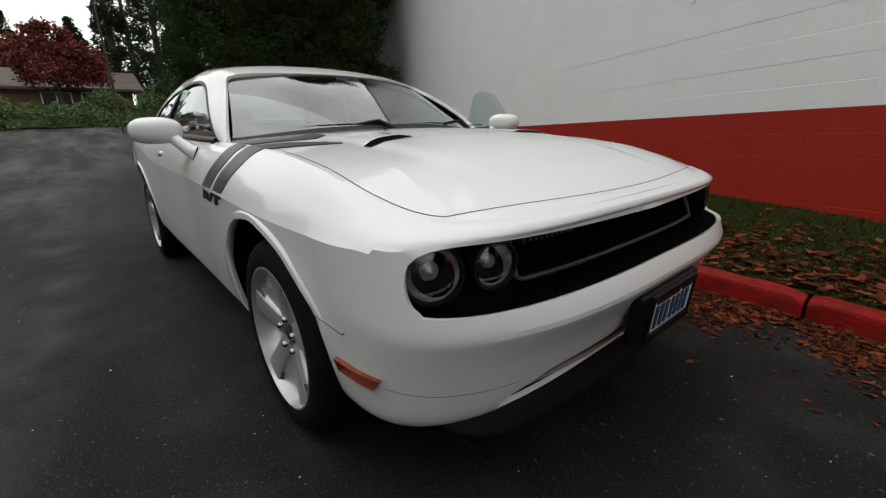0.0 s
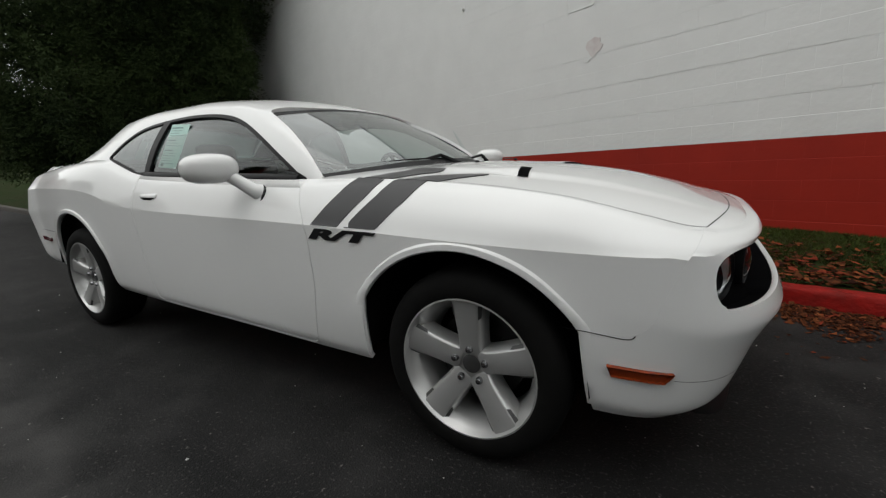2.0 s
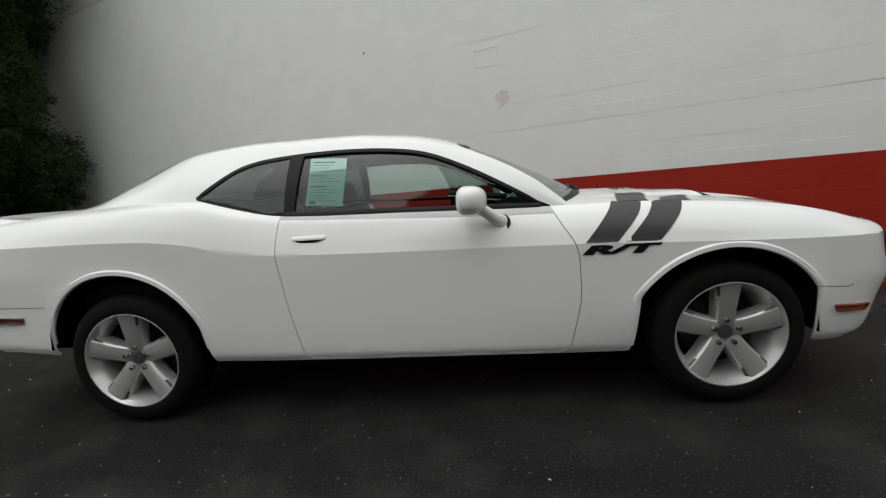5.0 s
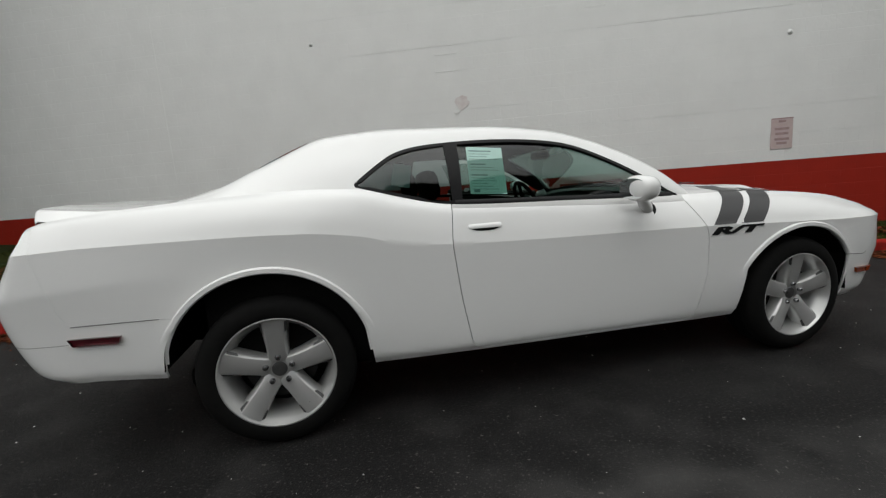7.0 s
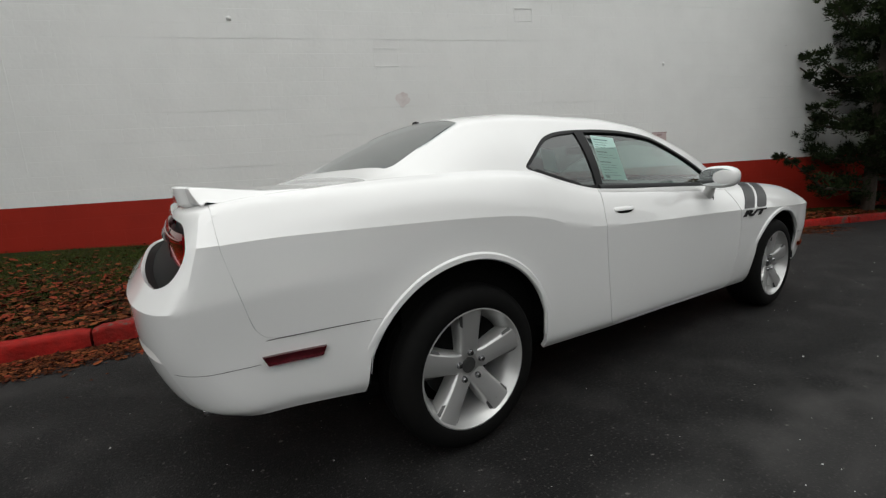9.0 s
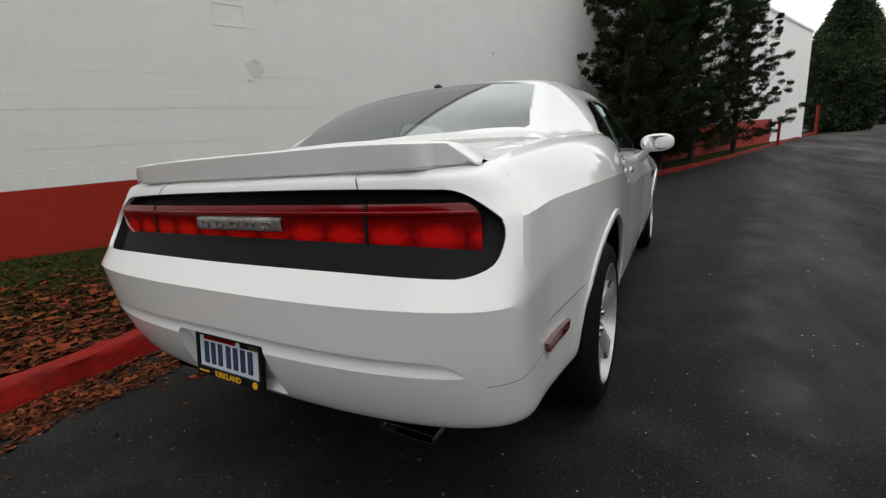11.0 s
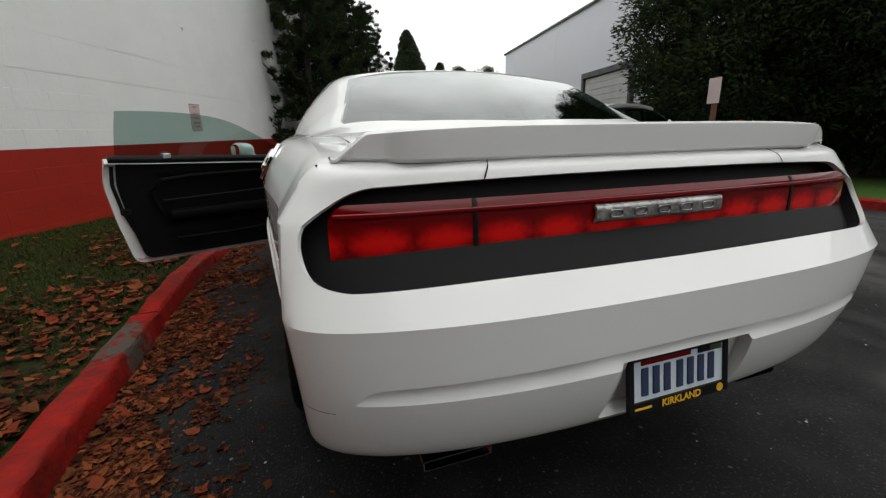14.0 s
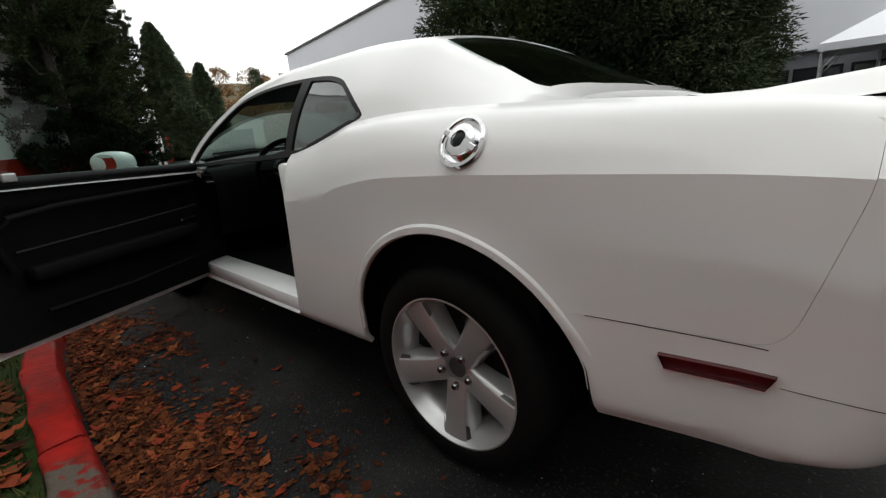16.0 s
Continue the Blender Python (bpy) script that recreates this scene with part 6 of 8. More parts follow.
# door opening on the driver's side: sill, jambs, hinge
bm = bmesh.new()
box(bm, -0.60, 0.78, 0.70, 0.865, 0.30, 0.385, bevel=0.02)
part("door_sill", bm, "paint", car, "white door sill", smooth=40)
bm = bmesh.new()
tube(bm, [(0.74, 0.80, 0.34), (0.745, 0.80, 0.6), (0.72, 0.79, 0.9), (0.64, 0.77, 1.0)], 0.045, 10)
part("hinge_pillar", bm, "paint", car, "white hinge pillar", smooth=60)
bm = bmesh.new()
box(bm, -0.64, -0.55, 0.60, 0.87, 0.33, 1.0, bevel=0.02)
part("lock_pillar", bm, "paint", car, smooth=40)
for z in (0.55, 0.86):
    bm = bmesh.new()
    box(bm, 0.70, 0.79, 0.84, 0.875, z, z + 0.05, bevel=0.006)
    part("door_hinge", bm, "steel", car)

# ---- cabin ----
bm = bmesh.new()
box(bm, -1.35, 0.9, -0.78, 0.78, 0.30, 0.345)
part("cabin_floor", bm, "leather", car)
for sgn in (-1, 1):
    bm = bmesh.new()
    box(bm, -1.75, -0.58, sgn * 0.80 - 0.02, sgn * 0.80 + 0.02, 0.35, 1.0)
    part("side_lining", bm, "leather", car)
bm = bmesh.new()
box(bm, -1.78, -1.35, -0.66, 0.66, 1.06, 1.10, bevel=0.01)
box(bm, -1.45, -1.38, -0.70, 0.70, 0.40, 1.08)
part("parcel_shelf", bm, "leather", car)
pts = []
for y in np.linspace(-0.76, 0.76, 25):
    hump = 0.035 * math.exp(-((y - 0.37) / 0.2) ** 2)
    pts.append([(0.98, y, 0.985), (0.80, y, 0.975), (0.62, y, 0.965 + hump), (0.52, y, 0.945 + hump), (0.47, y, 0.88), (0.50, y, 0.72), (0.56, y, 0.55)])
s = grid_shell(pts)
mesh_object("dashboard", s.v, s.f, "leather", car, "black dashboard", smooth=60)
bm = bmesh.new()
box(bm, -0.5, 0.55, -0.12, 0.12, 0.345, 0.60, bevel=0.03)
part("centre_console", bm, "leather", car, smooth=40)
bm = bmesh.new()
ctr, tilt = Vector((0.33, 0.37, 0.93)), Matrix.Rotation(radians(65), 4, "Y")
pts = [ctr + tilt @ Vector((0.185 * math.cos(a), 0.185 * math.sin(a), 0)) for a in np.linspace(0, 2 * math.pi, 33)]
tube(bm, pts, 0.016, 8, cap=False)
for a in (0.0, math.pi / 2, -math.pi / 2, math.pi):
    tube(bm, [ctr + tilt @ Vector((0.05 * math.cos(a), 0.05 * math.sin(a), -0.02)), ctr + tilt @ Vector((0.18 * math.cos(a), 0.18 * math.sin(a), 0))], 0.014, 6)
tube(bm, [ctr, ctr + Vector((0.28, 0, -0.12))], 0.035, 10)
wheel_ = part("steering_wheel", bm, "leather", car, "black steering wheel", smooth=60)
bm = bmesh.new()
lathe(bm, [(0.0, -0.03), (0.05, -0.028), (0.07, -0.01), (0.07, 0.02)], 24, Matrix.Translation(ctr) @ tilt @ Matrix.Rotation(radians(90), 4, "X"))
part("horn_pad", bm, "steel", wheel_, smooth=40)
for sgn in (-1, 1):
    for x, wide, zb in ((-0.42, 0.25, 0.34), (-1.22, 0.27, 0.40)):
        seat = new("seat")
        seat.parent = car
        seat["label"] = "black leather seat"
        y = sgn * 0.36
        bm = bmesh.new()
        box(bm, x - 0.02, x + 0.50, y - wide, y + wide, zb, zb + 0.20, bevel=0.06)
        part("cushion", bm, "leather", seat, smooth=60)
        bm = bmesh.new()
        box(bm, -0.08, 0.08, -wide * 0.95, wide * 0.95, 0, 0.60 if x > -1 else 0.50, bevel=0.055, m=Matrix.Translation((x + 0.02, y, zb + 0.12)) @ Matrix.Rotation(radians(-20), 4, "Y"))
        part("backrest", bm, "leather", seat, smooth=60)
        if x > -1:
            bm = bmesh.new()
            box(bm, -0.05, 0.05, -0.13, 0.13, 0, 0.17, bevel=0.045, m=Matrix.Translation((x - 0.20, y, zb + 0.70)) @ Matrix.Rotation(radians(-10), 4, "Y"))
            part("headrest", bm, "leather", seat, smooth=60)
bm = bmesh.new()
box(bm, 0.24, 0.28, -0.12, 0.12, 1.255, 1.315, bevel=0.018)
tube(bm, [(0.27, 0, 1.30), (0.33, 0, 1.345)], 0.01, 8)
part("rear_view_mirror", bm, "black", car, smooth=40)
note = Matrix.Translation((-0.835, -0.712, 1.182)) @ Matrix.Rotation(radians(-25), 4, "X") @ Matrix.Rotation(radians(12), 4, "Y")
bm = bmesh.new()
box(bm, -0.045, 0.045, 0, 0.0012, -0.06, 0.06, m=note)
part("window_note", bm, "paper", car, "small pale sheet behind the rear side window")
# the buyer's guide sheet inside the passenger window
sheet = new("window_sheet")
sheet.parent = right_door
sheet["label"] = "pale green printed sheet behind the window"
m = Matrix.Translation((-0.405, -0.742, 1.185)) @ Matrix.Rotation(radians(-25), 4, "X") @ Matrix.Rotation(radians(4), 4, "Y")
bm = bmesh.new()
box(bm, -0.095, 0.095, 0, 0.0012, -0.13, 0.13, m=m)
part("sheet", bm, "paper", sheet)
bm = bmesh.new()
rng = random.Random(9)
for k in range(15):
    z = 0.105 - 0.015 * k
    if k in (4, 8):
        continue
    a = rng.uniform(0.04, 0.08)
    box(bm, -0.082, -0.082 + 2 * a, -0.0008, 0.0006, z, z + (0.006 if k in (0, 5, 9) else 0.0022), m=m)
box(bm, -0.075, -0.045, -0.0008, 0.0006, -0.122, -0.106, m=m)
part("print_lines", bm, "ink", sheet)


# ---- trees ----
def leaf_cloud(rng, centres, spread, count, size, droop=0.3, out=None, flat=1.0, slim=0.34):
    """Small pointed leaf blades strewn round each centre: vertices and faces."""
    c = np.repeat(np.asarray(centres, float), count, axis=0)
    n = len(c)
    sp = np.repeat(np.asarray(spread, float), count)[:, None] if np.ndim(spread) else spread
    off = rng.normal(size=(n, 3)) * (1, 1, flat)
    off /= np.maximum(np.linalg.norm(off, axis=1, keepdims=True), 1e-6)
    p = c + off * sp * rng.random((n, 1)) ** 0.5
    d = off * 0.8 + rng.normal(size=(n, 3)) * 0.5
    if out is not None:
        d += np.repeat(np.asarray(out, float), count, axis=0) * 0.8
    d[:, 2] -= droop
    d /= np.linalg.norm(d, axis=1, keepdims=True)
    s = np.cross(d, rng.normal(size=(n, 3)))
    s /= np.maximum(np.linalg.norm(s, axis=1, keepdims=True), 1e-6)
    ln = size * (0.6 + 0.8 * rng.random((n, 1)))
    wd = ln * slim
    if slim < 0.3:
        v = np.stack([p - s * wd * 0.8, p + s * wd * 0.8, p + d * ln], 1).reshape(-1, 3)
        return v, np.arange(n * 3).reshape(-1, 3)
    v = np.stack([p, p + d * ln * 0.45 + s * wd, p + d * ln, p + d * ln * 0.45 - s * wd], 1).reshape(-1, 3)
    return v, np.arange(n * 4).reshape(-1, 4)


def tree(name, label, base, height, radius, shape, clumps, leaves, size, mat, seed, first=0.1, limbs=26, clump_r=0.4, gaps=0.35, group="", slim=0.34):
    """A trunk that tapers, limbs, and a crown of leaf clumps with an uneven outline. shape(t): crown width from foot to tip."""
    rng = np.random.default_rng(seed)
    t = thing(name, label, "tree", Matrix.Translation(base), group)
    bm = bmesh.new()
    bend = rng.normal(size=2) * 0.02 * height
    trunk = [(bend[0] * k * k, bend[1] * k * k, -0.2 + (height * 0.92 + 0.2) * k) for k in np.linspace(0, 1, 8)]
    tube(bm, trunk, [0.028 * height * (1 - 0.93 * k) for k in np.linspace(0, 1, 8)], 9)
    tr = part("trunk", bm, "bark", t, smooth=60)
    lob = rng.random((6, 3)) * 6.28

    def width(a, h):
        w = 1.0
        for i in range(6):
            w += 0.09 * math.sin(lob[i, 0] + (i % 4 + 1) * a + (i + 2) * 2.3 * h)
        return radius * max(shape(h), 0.02) * w

    centres, outs, sizes = [], [], []
    bm = bmesh.new()
    for k in range(limbs):
        h = first + (0.95 - first) * (k + rng.random()) / limbs
        a = k * 2.4 + rng.random()
        w = width(a, h)
        p0 = Vector((bend[0] * h * h, bend[1] * h * h, height * h * 0.92))
        p2 = Vector((w * 0.85 * math.cos(a), w * 0.85 * math.sin(a), height * h + 0.10 * w))
        tube(bm, [p0, p0.lerp(p2, 0.5) + Vector((0, 0, -0.05 * w)), p2], [0.010 * height * (1 - h) + 0.012, 0.006 * height * (1 - h) + 0.008, 0.005], 5)
    part("limb_work", bm, "bark", t, smooth=60)["kind"] = "stuff"
    for k in range(clumps):
        h = first + (1.0 - first) * (1 - (1 - rng.random()) ** 0.75 if rng.random() < 0.8 else rng.random())
        a = rng.random() * 6.283
        w = width(a, h)
        if noise.noise((2.2 * math.cos(a), 2.2 * math.sin(a), height * h * 0.55 + seed)) < -gaps:
            continue
        q = w * (0.45 + 0.55 * rng.random() ** 0.5)
        centres.append((bend[0] * h * h + q * math.cos(a), bend[1] * h * h + q * math.sin(a), height * h))
        outs.append((math.cos(a), math.sin(a), 0.1))
        sizes.append(clump_r * (0.6 + 0.7 * rng.random()) * (0.55 + 0.45 * shape(h)))
    v, f = leaf_cloud(rng, centres, sizes, leaves, size, 0.25, outs, 0.7, slim)
    if slim < 0.3:
        # a darker mass of twigs and foliage deep inside
        deep = []
        for k in range(420):
            h = first + (0.93 - first) * rng.random()
            a = rng.random() * 6.283
            q = width(a, h) * 0.72 * rng.random() ** 0.5
            deep.append((q * math.cos(a), q * math.sin(a), height * h))
        v2, f2 = leaf_cloud(rng, deep, 0.4, 75, 0.17, 0.25, None, 0.8, 0.29)
        v, f = np.concatenate([v, v2]), np.concatenate([f, f2 + len(v)])
    crown = mesh_object("crown", v, f, mat, t)
    crown["kind"] = "stuff"
    return t


cone = lambda t: (1 - t) ** 0.75 * min(1, t * 7 + 0.35)
column = lambda t: min(1.0, (1 - t) * 1.6) ** 0.85 * min(1, t * 4 + 0.5)
ball = lambda t: math.sqrt(max(0.0, 1 - (2 * t - 1) ** 2)) * 0.95 + 0.03
bush = lambda t: min(1, t * 6 + 0.3) * min(1, (1 - t) * 1.8) ** 0.6

# evergreens beside the wall behind the car
# crown widened in its unseen upper part, added to shade the wall
over = lambda t: min(1, t * 6 + 0.3) * (0.62 + 0.60 * min(max((t - 0.48) / 0.15, 0), 1)) * min(1, (1 - t) * 2.2) ** 0.6
tree("evergreen_tree", "tall dense dark green evergreen tree beside the wall", (-10.9, 5.75, 0.2), 11.5, 2.75, over, 2000, 150, 0.075, "evergreen", 3, first=0.03, clump_r=0.36, gaps=0.42, slim=0.2, group="evergreens by the wall")
tree("evergreen_tree", "tall dense dark green evergreen tree beside the kerb", (-11.8, 3.3, 0.2), 9.4, 2.05, bush, 1500, 150, 0.075, "evergreen", 5, first=0.07, clump_r=0.34, gaps=0.42, slim=0.2, group="evergreens by the wall")
tree("evergreen_tree", "tall dense dark green evergreen tree behind the others", (-14.0, 6.4, 0.4), 12.0, 3.2, over, 1300, 90, 0.14, "conifer", 6, first=0.03, clump_r=0.5, gaps=0.9, slim=0.25, group="evergreens by the wall")


def juniper(base, height, seed, lean, wide=1.0):
    """An upswept, gappy conifer: crooked limbs that carry dense dark tufts."""
    rng = np.random.default_rng(seed)
    t = thing("juniper_tree", "dark gappy upswept conifer against the white wall", "tree", Matrix.Translation(base), "conifers by the wall")
    bm = bmesh.new()
    tube(bm, [(0, 0, -0.2), (0.05, 0.02, height * 0.4), (lean * 0.5, 0, height * 0.75), (lean, 0, height)], [0.11, 0.085, 0.05, 0.015], 8)
    part("trunk", bm, "bark", t, smooth=60)
    centres, sizes, outs = [], [], []
    bm = bmesh.new()
    limbs = 60
    for k in range(limbs):
        h = 0.03 + 0.94 * (k + rng.random()) / limbs
        a = k * 2.4 + rng.random() * 0.8
        reach = wide * (1.75 * (1 - h) ** 0.75 + 0.30) * (0.68 + 0.42 * rng.random())
        p0 = Vector((lean * h * h, 0, height * h))
        p3 = p0 + Vector((reach * math.cos(a), reach * math.sin(a) * 0.85, reach * (0.12 + 0.55 * rng.random())))
        p1 = p0.lerp(p3, 0.55) - Vector((0, 0, 0.16 * reach))
        tube(bm, [p0, p1, p3], [0.03 * (1 - h) + 0.012, 0.02 * (1 - h) + 0.008, 0.006], 5)
        for s in np.linspace(0.15, 1.0, 9):
            c = (p0.lerp(p1, s * 1.8) if s < 0.55 else p1.lerp(p3, (s - 0.55) / 0.45)) + Vector(rng.normal(size=3) * (0.09, 0.09, 0.05))
            centres.append(c), sizes.append(0.175 * (0.7 + 0.7 * rng.random()) * (1.35 - 0.75 * s)), outs.append((p3 - p0).normalized())
    part("limb_work", bm, "bark", t, smooth=60)["kind"] = "stuff"
    v, f = leaf_cloud(rng, [tuple(c) for c in centres], sizes, 250, 0.06, -0.15, [tuple(o) for o in outs], flat=0.45, slim=0.26)
    mesh_object("crown", v, f, "conifer", t)["kind"] = "stuff"


juniper((9.0, 0.15, 0.2), 6.8, 11, 0.3, 1.12)
juniper((11.0, -0.55, 0.2), 5.4, 12, -0.3, 1.0)
juniper((14.2, -1.45, 0.2), 6.6, 13, 0.5, 1.2)
juniper((18.6, -3.05, 0.3), 7.2, 14, 0.9, 1.4)

# two clipped columns further along the kerb
tree("cypress_tree", "broad dark green columnar cypress by the drive", (43.5, -12.3, rise(43)), 11.8, 2.5, column, 1300, 80, 0.24, "cypress", 21, first=0.01, clump_r=0.5, gaps=0.9, slim=0.25, group="columnar cypresses")
tree("cypress_tree", "dark green columnar cypress by the drive", (58, -20.4, rise(58)), 11.0, 2.2, column, 1000, 80, 0.26, "cypress", 22, first=0.01, clump_r=0.5, gaps=0.9, slim=0.25, group="columnar cypresses")

# dense conifers across the drive
for k, (x, y, h, r) in enumerate(((5.0, -10.2, 12.0, 2.6), (2.4, -10.9, 12.5, 2.6))):
    tree("cedar_tree", "huge dense dark conifer across the drive", (x, y, 0.1), h, r, bush, 1700, 105, 0.108, "conifer", 31 + k, first=0.04, clump_r=0.45, gaps=0.75, slim=0.22, group="conifers across the drive")
tree("cedar_tree", "dense dark green conifer with lighter sprays", (0.3, -11.1, 0.1), 11.0, 1.65, bush, 1400, 110, 0.105, "cypress", 37, first=0.04, clump_r=0.4, gaps=0.75, slim=0.22, group="conifers across the drive")
# trees along the drive's open side, behind the first part of the walk
for k, (x, y, h, r, mt) in enumerate(((-18, -17, 8, 3.2, "autumn_red"), (-24, -19, 10, 3.6, "conifer"), (-31, -13, 9, 3.4, "conifer"), (-13, -24, 9, 3.2, "conifer"), (13.5, -21, 10, 3.2, "conifer"))):
    tree("roadside_tree", "tall tree on the open side of the drive", (x, y, 0), h, r, bush if mt == "conifer" else ball, 350, 36, 0.3, mt, 51 + k, first=0.12, clump_r=0.7, gaps=0.6, group="roadside trees")

# ---- island with its kerb across the drive ----
rows, edge = [], []
for a in np.linspace(0, 2 * math.pi, 60, endpoint=False):
    c_, s_ = math.copysign(abs(math.cos(a)) ** 0.5, math.cos(a)), math.copysign(abs(math.sin(a)) ** 0.5, math.sin(a))
    edge.append((2.6 + 6.2 * c_, -11.2 + 4.2 * s_))
bm = bmesh.new()
bm.faces.new([bm.verts.new((x, y, 0.13)) for x, y in edge])
isl = part("island", bm, "lawn")
tagged(isl, "planted island under the conifers", "verge", kind="structure")
bm = bmesh.new()
ring = []
for x, y in edge:
    d = Vector((x - 2.6, (y + 11.2) * 2, 0)).normalized()
    ring.append([bm.verts.new((x + d.x * a, y + d.y * a, z)) for a, z in ((0.14, -0.05), (0.13, 0.12), (0.10, 0.14), (0.0, 0.145), (-0.02, 0.12))])
for p, q in zip(ring, ring[1:] + ring[:1]):
    for j in range(4):
        bm.faces.new((p[j], q[j], q[j + 1], p[j + 1]))
k_ = part("island_kerb", bm, "kerb_red", smooth=40)
tagged(k_, "red-painted kerb round the planted island", "kerb", kind="structure")

# hydrant, sign post, orange marker post
hyd = thing("fire_hydrant", "red fire hydrant on the island", "hydrant", Matrix.Translation((2.75, -7.36, 0.13)))
bm = bmesh.new()
lathe(bm, [(0.0, 1.22), (0.06, 1.20), (0.10, 1.10), (0.13, 1.04), (0.10, 1.02), (0.10, 0.15), (0.16, 0.13), (0.16, 0.0)], 18, Matrix.Rotation(radians(90), 4, "X"))
part("barrel", bm, "kerb_red", hyd, smooth=40)
for a in (0, 90, 180):
    bm = bmesh.new()
    lathe(bm, [(0.0, -0.2), (0.06, -0.2), (0.065, -0.15), (0.05, -0.1)], 14, Matrix.Translation((0, 0, 0.95)) @ Matrix.Rotation(radians(a), 4, "Z"))
    part("outlet_cap", bm, "kerb_red", hyd, smooth=40)
sgn_ = thing("sign_post", "dark post with a small pale notice board", "sign", Matrix.Translation((3.25, -7.25, 0.13)))
bm = bmesh.new()
box(bm, -0.04, 0.04, -0.04, 0.04, 0, 2.05, bevel=0.01)
part("post", bm, "wood", sgn_)
bm = bmesh.new()
box(bm, -0.13, 0.13, 0.04, 0.06, 1.55, 2.03, bevel=0.006)
part("board", bm, "notice", sgn_)
for x, y, lab in ((39.0, -9.9, "red hydrant post by the kerb"), (25.5, -5.6, "orange marker post on the verge")):
    po = thing("marker_post", lab, "post", Matrix.Translation((x, y, rise(x))))
    bm = bmesh.new()
    box(bm, -0.25 if x > 30 else -0.06, 0.25 if x > 30 else 0.06, -0.06, 0.06, 0, 2.1 if x > 30 else 1.3, bevel=0.02)
    part("post", bm, "kerb_red", po)
    bm = bmesh.new()
    box(bm, -0.15 if x > 30 else -0.05, 0.15 if x > 30 else 0.05, -0.08, -0.058, 1.5 if x > 30 else 0.9, 1.9 if x > 30 else 1.1)
    part("reflector", bm, "canvas", po)


# ---- buildings ----
def building(name, label, foot, height, ridge, mat, roof_mat, m, kind="building"):
    """A shed with a gabled front towards -x: foot (depth, width)."""
    b = thing(name, label, kind, m)
    d, w = foot
    bm = bmesh.new()
    prof = [(0, -0.5), (0, height), (w / 2, ridge), (w, height), (w, -0.5)]
    a = [bm.verts.new((0, -y, z)) for y, z in prof]
    c = [bm.verts.new((d, -y, z)) for y, z in prof]
    bm.faces.new(a), bm.faces.new(c[::-1])
    for i in (0, 3, 4):
        j = (i + 1) % 5
        bm.faces.new((a[i], a[j], c[j], c[i]))
    part("wall", bm, mat, b)
    bm = bmesh.new()
    for s in (0, 1):
        y0, y1 = (0.35, -w / 2) if s == 0 else (-w - 0.35, -w / 2)
        z0 = height - 0.35 * (ridge - height) / (w / 2)
        q = [bm.verts.new(p) for p in ((-0.3, y0, z0 + 0.04), (-0.3, y1, ridge + 0.04), (d + 0.3, y1, ridge + 0.04), (d + 0.3, y0, z0 + 0.04), (-0.3, y0, z0 + 0.26), (-0.3, y1, ridge + 0.26), (d + 0.3, y1, ridge + 0.26), (d + 0.3, y0, z0 + 0.26))]
        for f in ((0, 1, 2, 3), (4, 7, 6, 5), (0, 4, 5, 1), (1, 5, 6, 2), (2, 6, 7, 3), (3, 7, 4, 0)):
            bm.faces.new([q[i] for i in f])
    part("roof", bm, roof_mat, b)
    return b


# grey metal warehouse ahead, its long side along the drive
WH, WH_L, WH_D = 6.35, 15.4, 16.0
wh = thing("warehouse", "pale grey metal-sided warehouse with a roller door", "building", Matrix.Translation((23.5, -13.2, 0)) @ Matrix.Rotation(math.atan2(0.15, -1.0), 4, "Z"))
bm = bmesh.new()
box(bm, 0, WH_L, 0, WH_D, -0.5, WH)
part("wall", bm, "siding", wh)
bm = bmesh.new()
q = [bm.verts.new(p) for p in ((-0.06, -0.06, WH), (WH_L + 0.06, -0.06, WH), (WH_L + 0.3, WH_D / 2, WH + 0.6), (-0.3, WH_D / 2, WH + 0.6), (WH_L + 0.3, WH_D + 0.3, WH), (-0.3, WH_D + 0.3, WH),
                               (-0.06, -0.06, WH + 0.1), (WH_L + 0.06, -0.06, WH + 0.1), (WH_L + 0.3, WH_D / 2, WH + 0.8), (-0.3, WH_D / 2, WH + 0.8), (WH_L + 0.3, WH_D + 0.3, WH + 0.2), (-0.3, WH_D + 0.3, WH + 0.2))]
for f in ((0, 1, 2, 3), (3, 2, 4, 5), (6, 9, 8, 7), (9, 11, 10, 8), (0, 6, 7, 1), (4, 10, 11, 5), (1, 7, 8, 2), (2, 8, 10, 4), (0, 3, 9, 6), (3, 5, 11, 9)):
    bm.faces.new([q[i] for i in f])
part("roof", bm, "roller", wh)
for k in range(5):
    bm = bmesh.new()
    box(bm, 3.0 * k + 1.49, 3.0 * k + 1.51, -0.006, 0.01, -0.1, WH - 0.02)
    if abs(3.0 * k + 1.5 - 12.3) > 2.2:
        part("panel_joint", bm, "siding", wh)
    else:
        bm.free()
bm = bmesh.new()
box(bm, -0.08, WH_L + 0.08, -0.12, -0.06, WH + 0.01, WH + 0.10, bevel=0.015)
part("gutter", bm, "steel", wh)
dr = new("roller_door")
dr.parent = wh
dr.location = (10.7, -0.03, 0)
for k in range(14):
    bm = bmesh.new()
    box(bm, 0, 3.2, -0.03, 0.03, 0.25 * k, 0.25 * k + 0.238, bevel=0.012)
    part("door_slat", bm, "roller", dr)
for a in ((-0.2, 3.4, 3.5, 3.72), (-0.2, -0.02, -0.1, 3.5), (3.22, 3.4, -0.1, 3.5)):
    bm = bmesh.new()
    box(bm, a[0], a[1], -0.14, 0.03, a[2], a[3], bevel=0.01)
    part("door_frame", bm, "steel", dr)
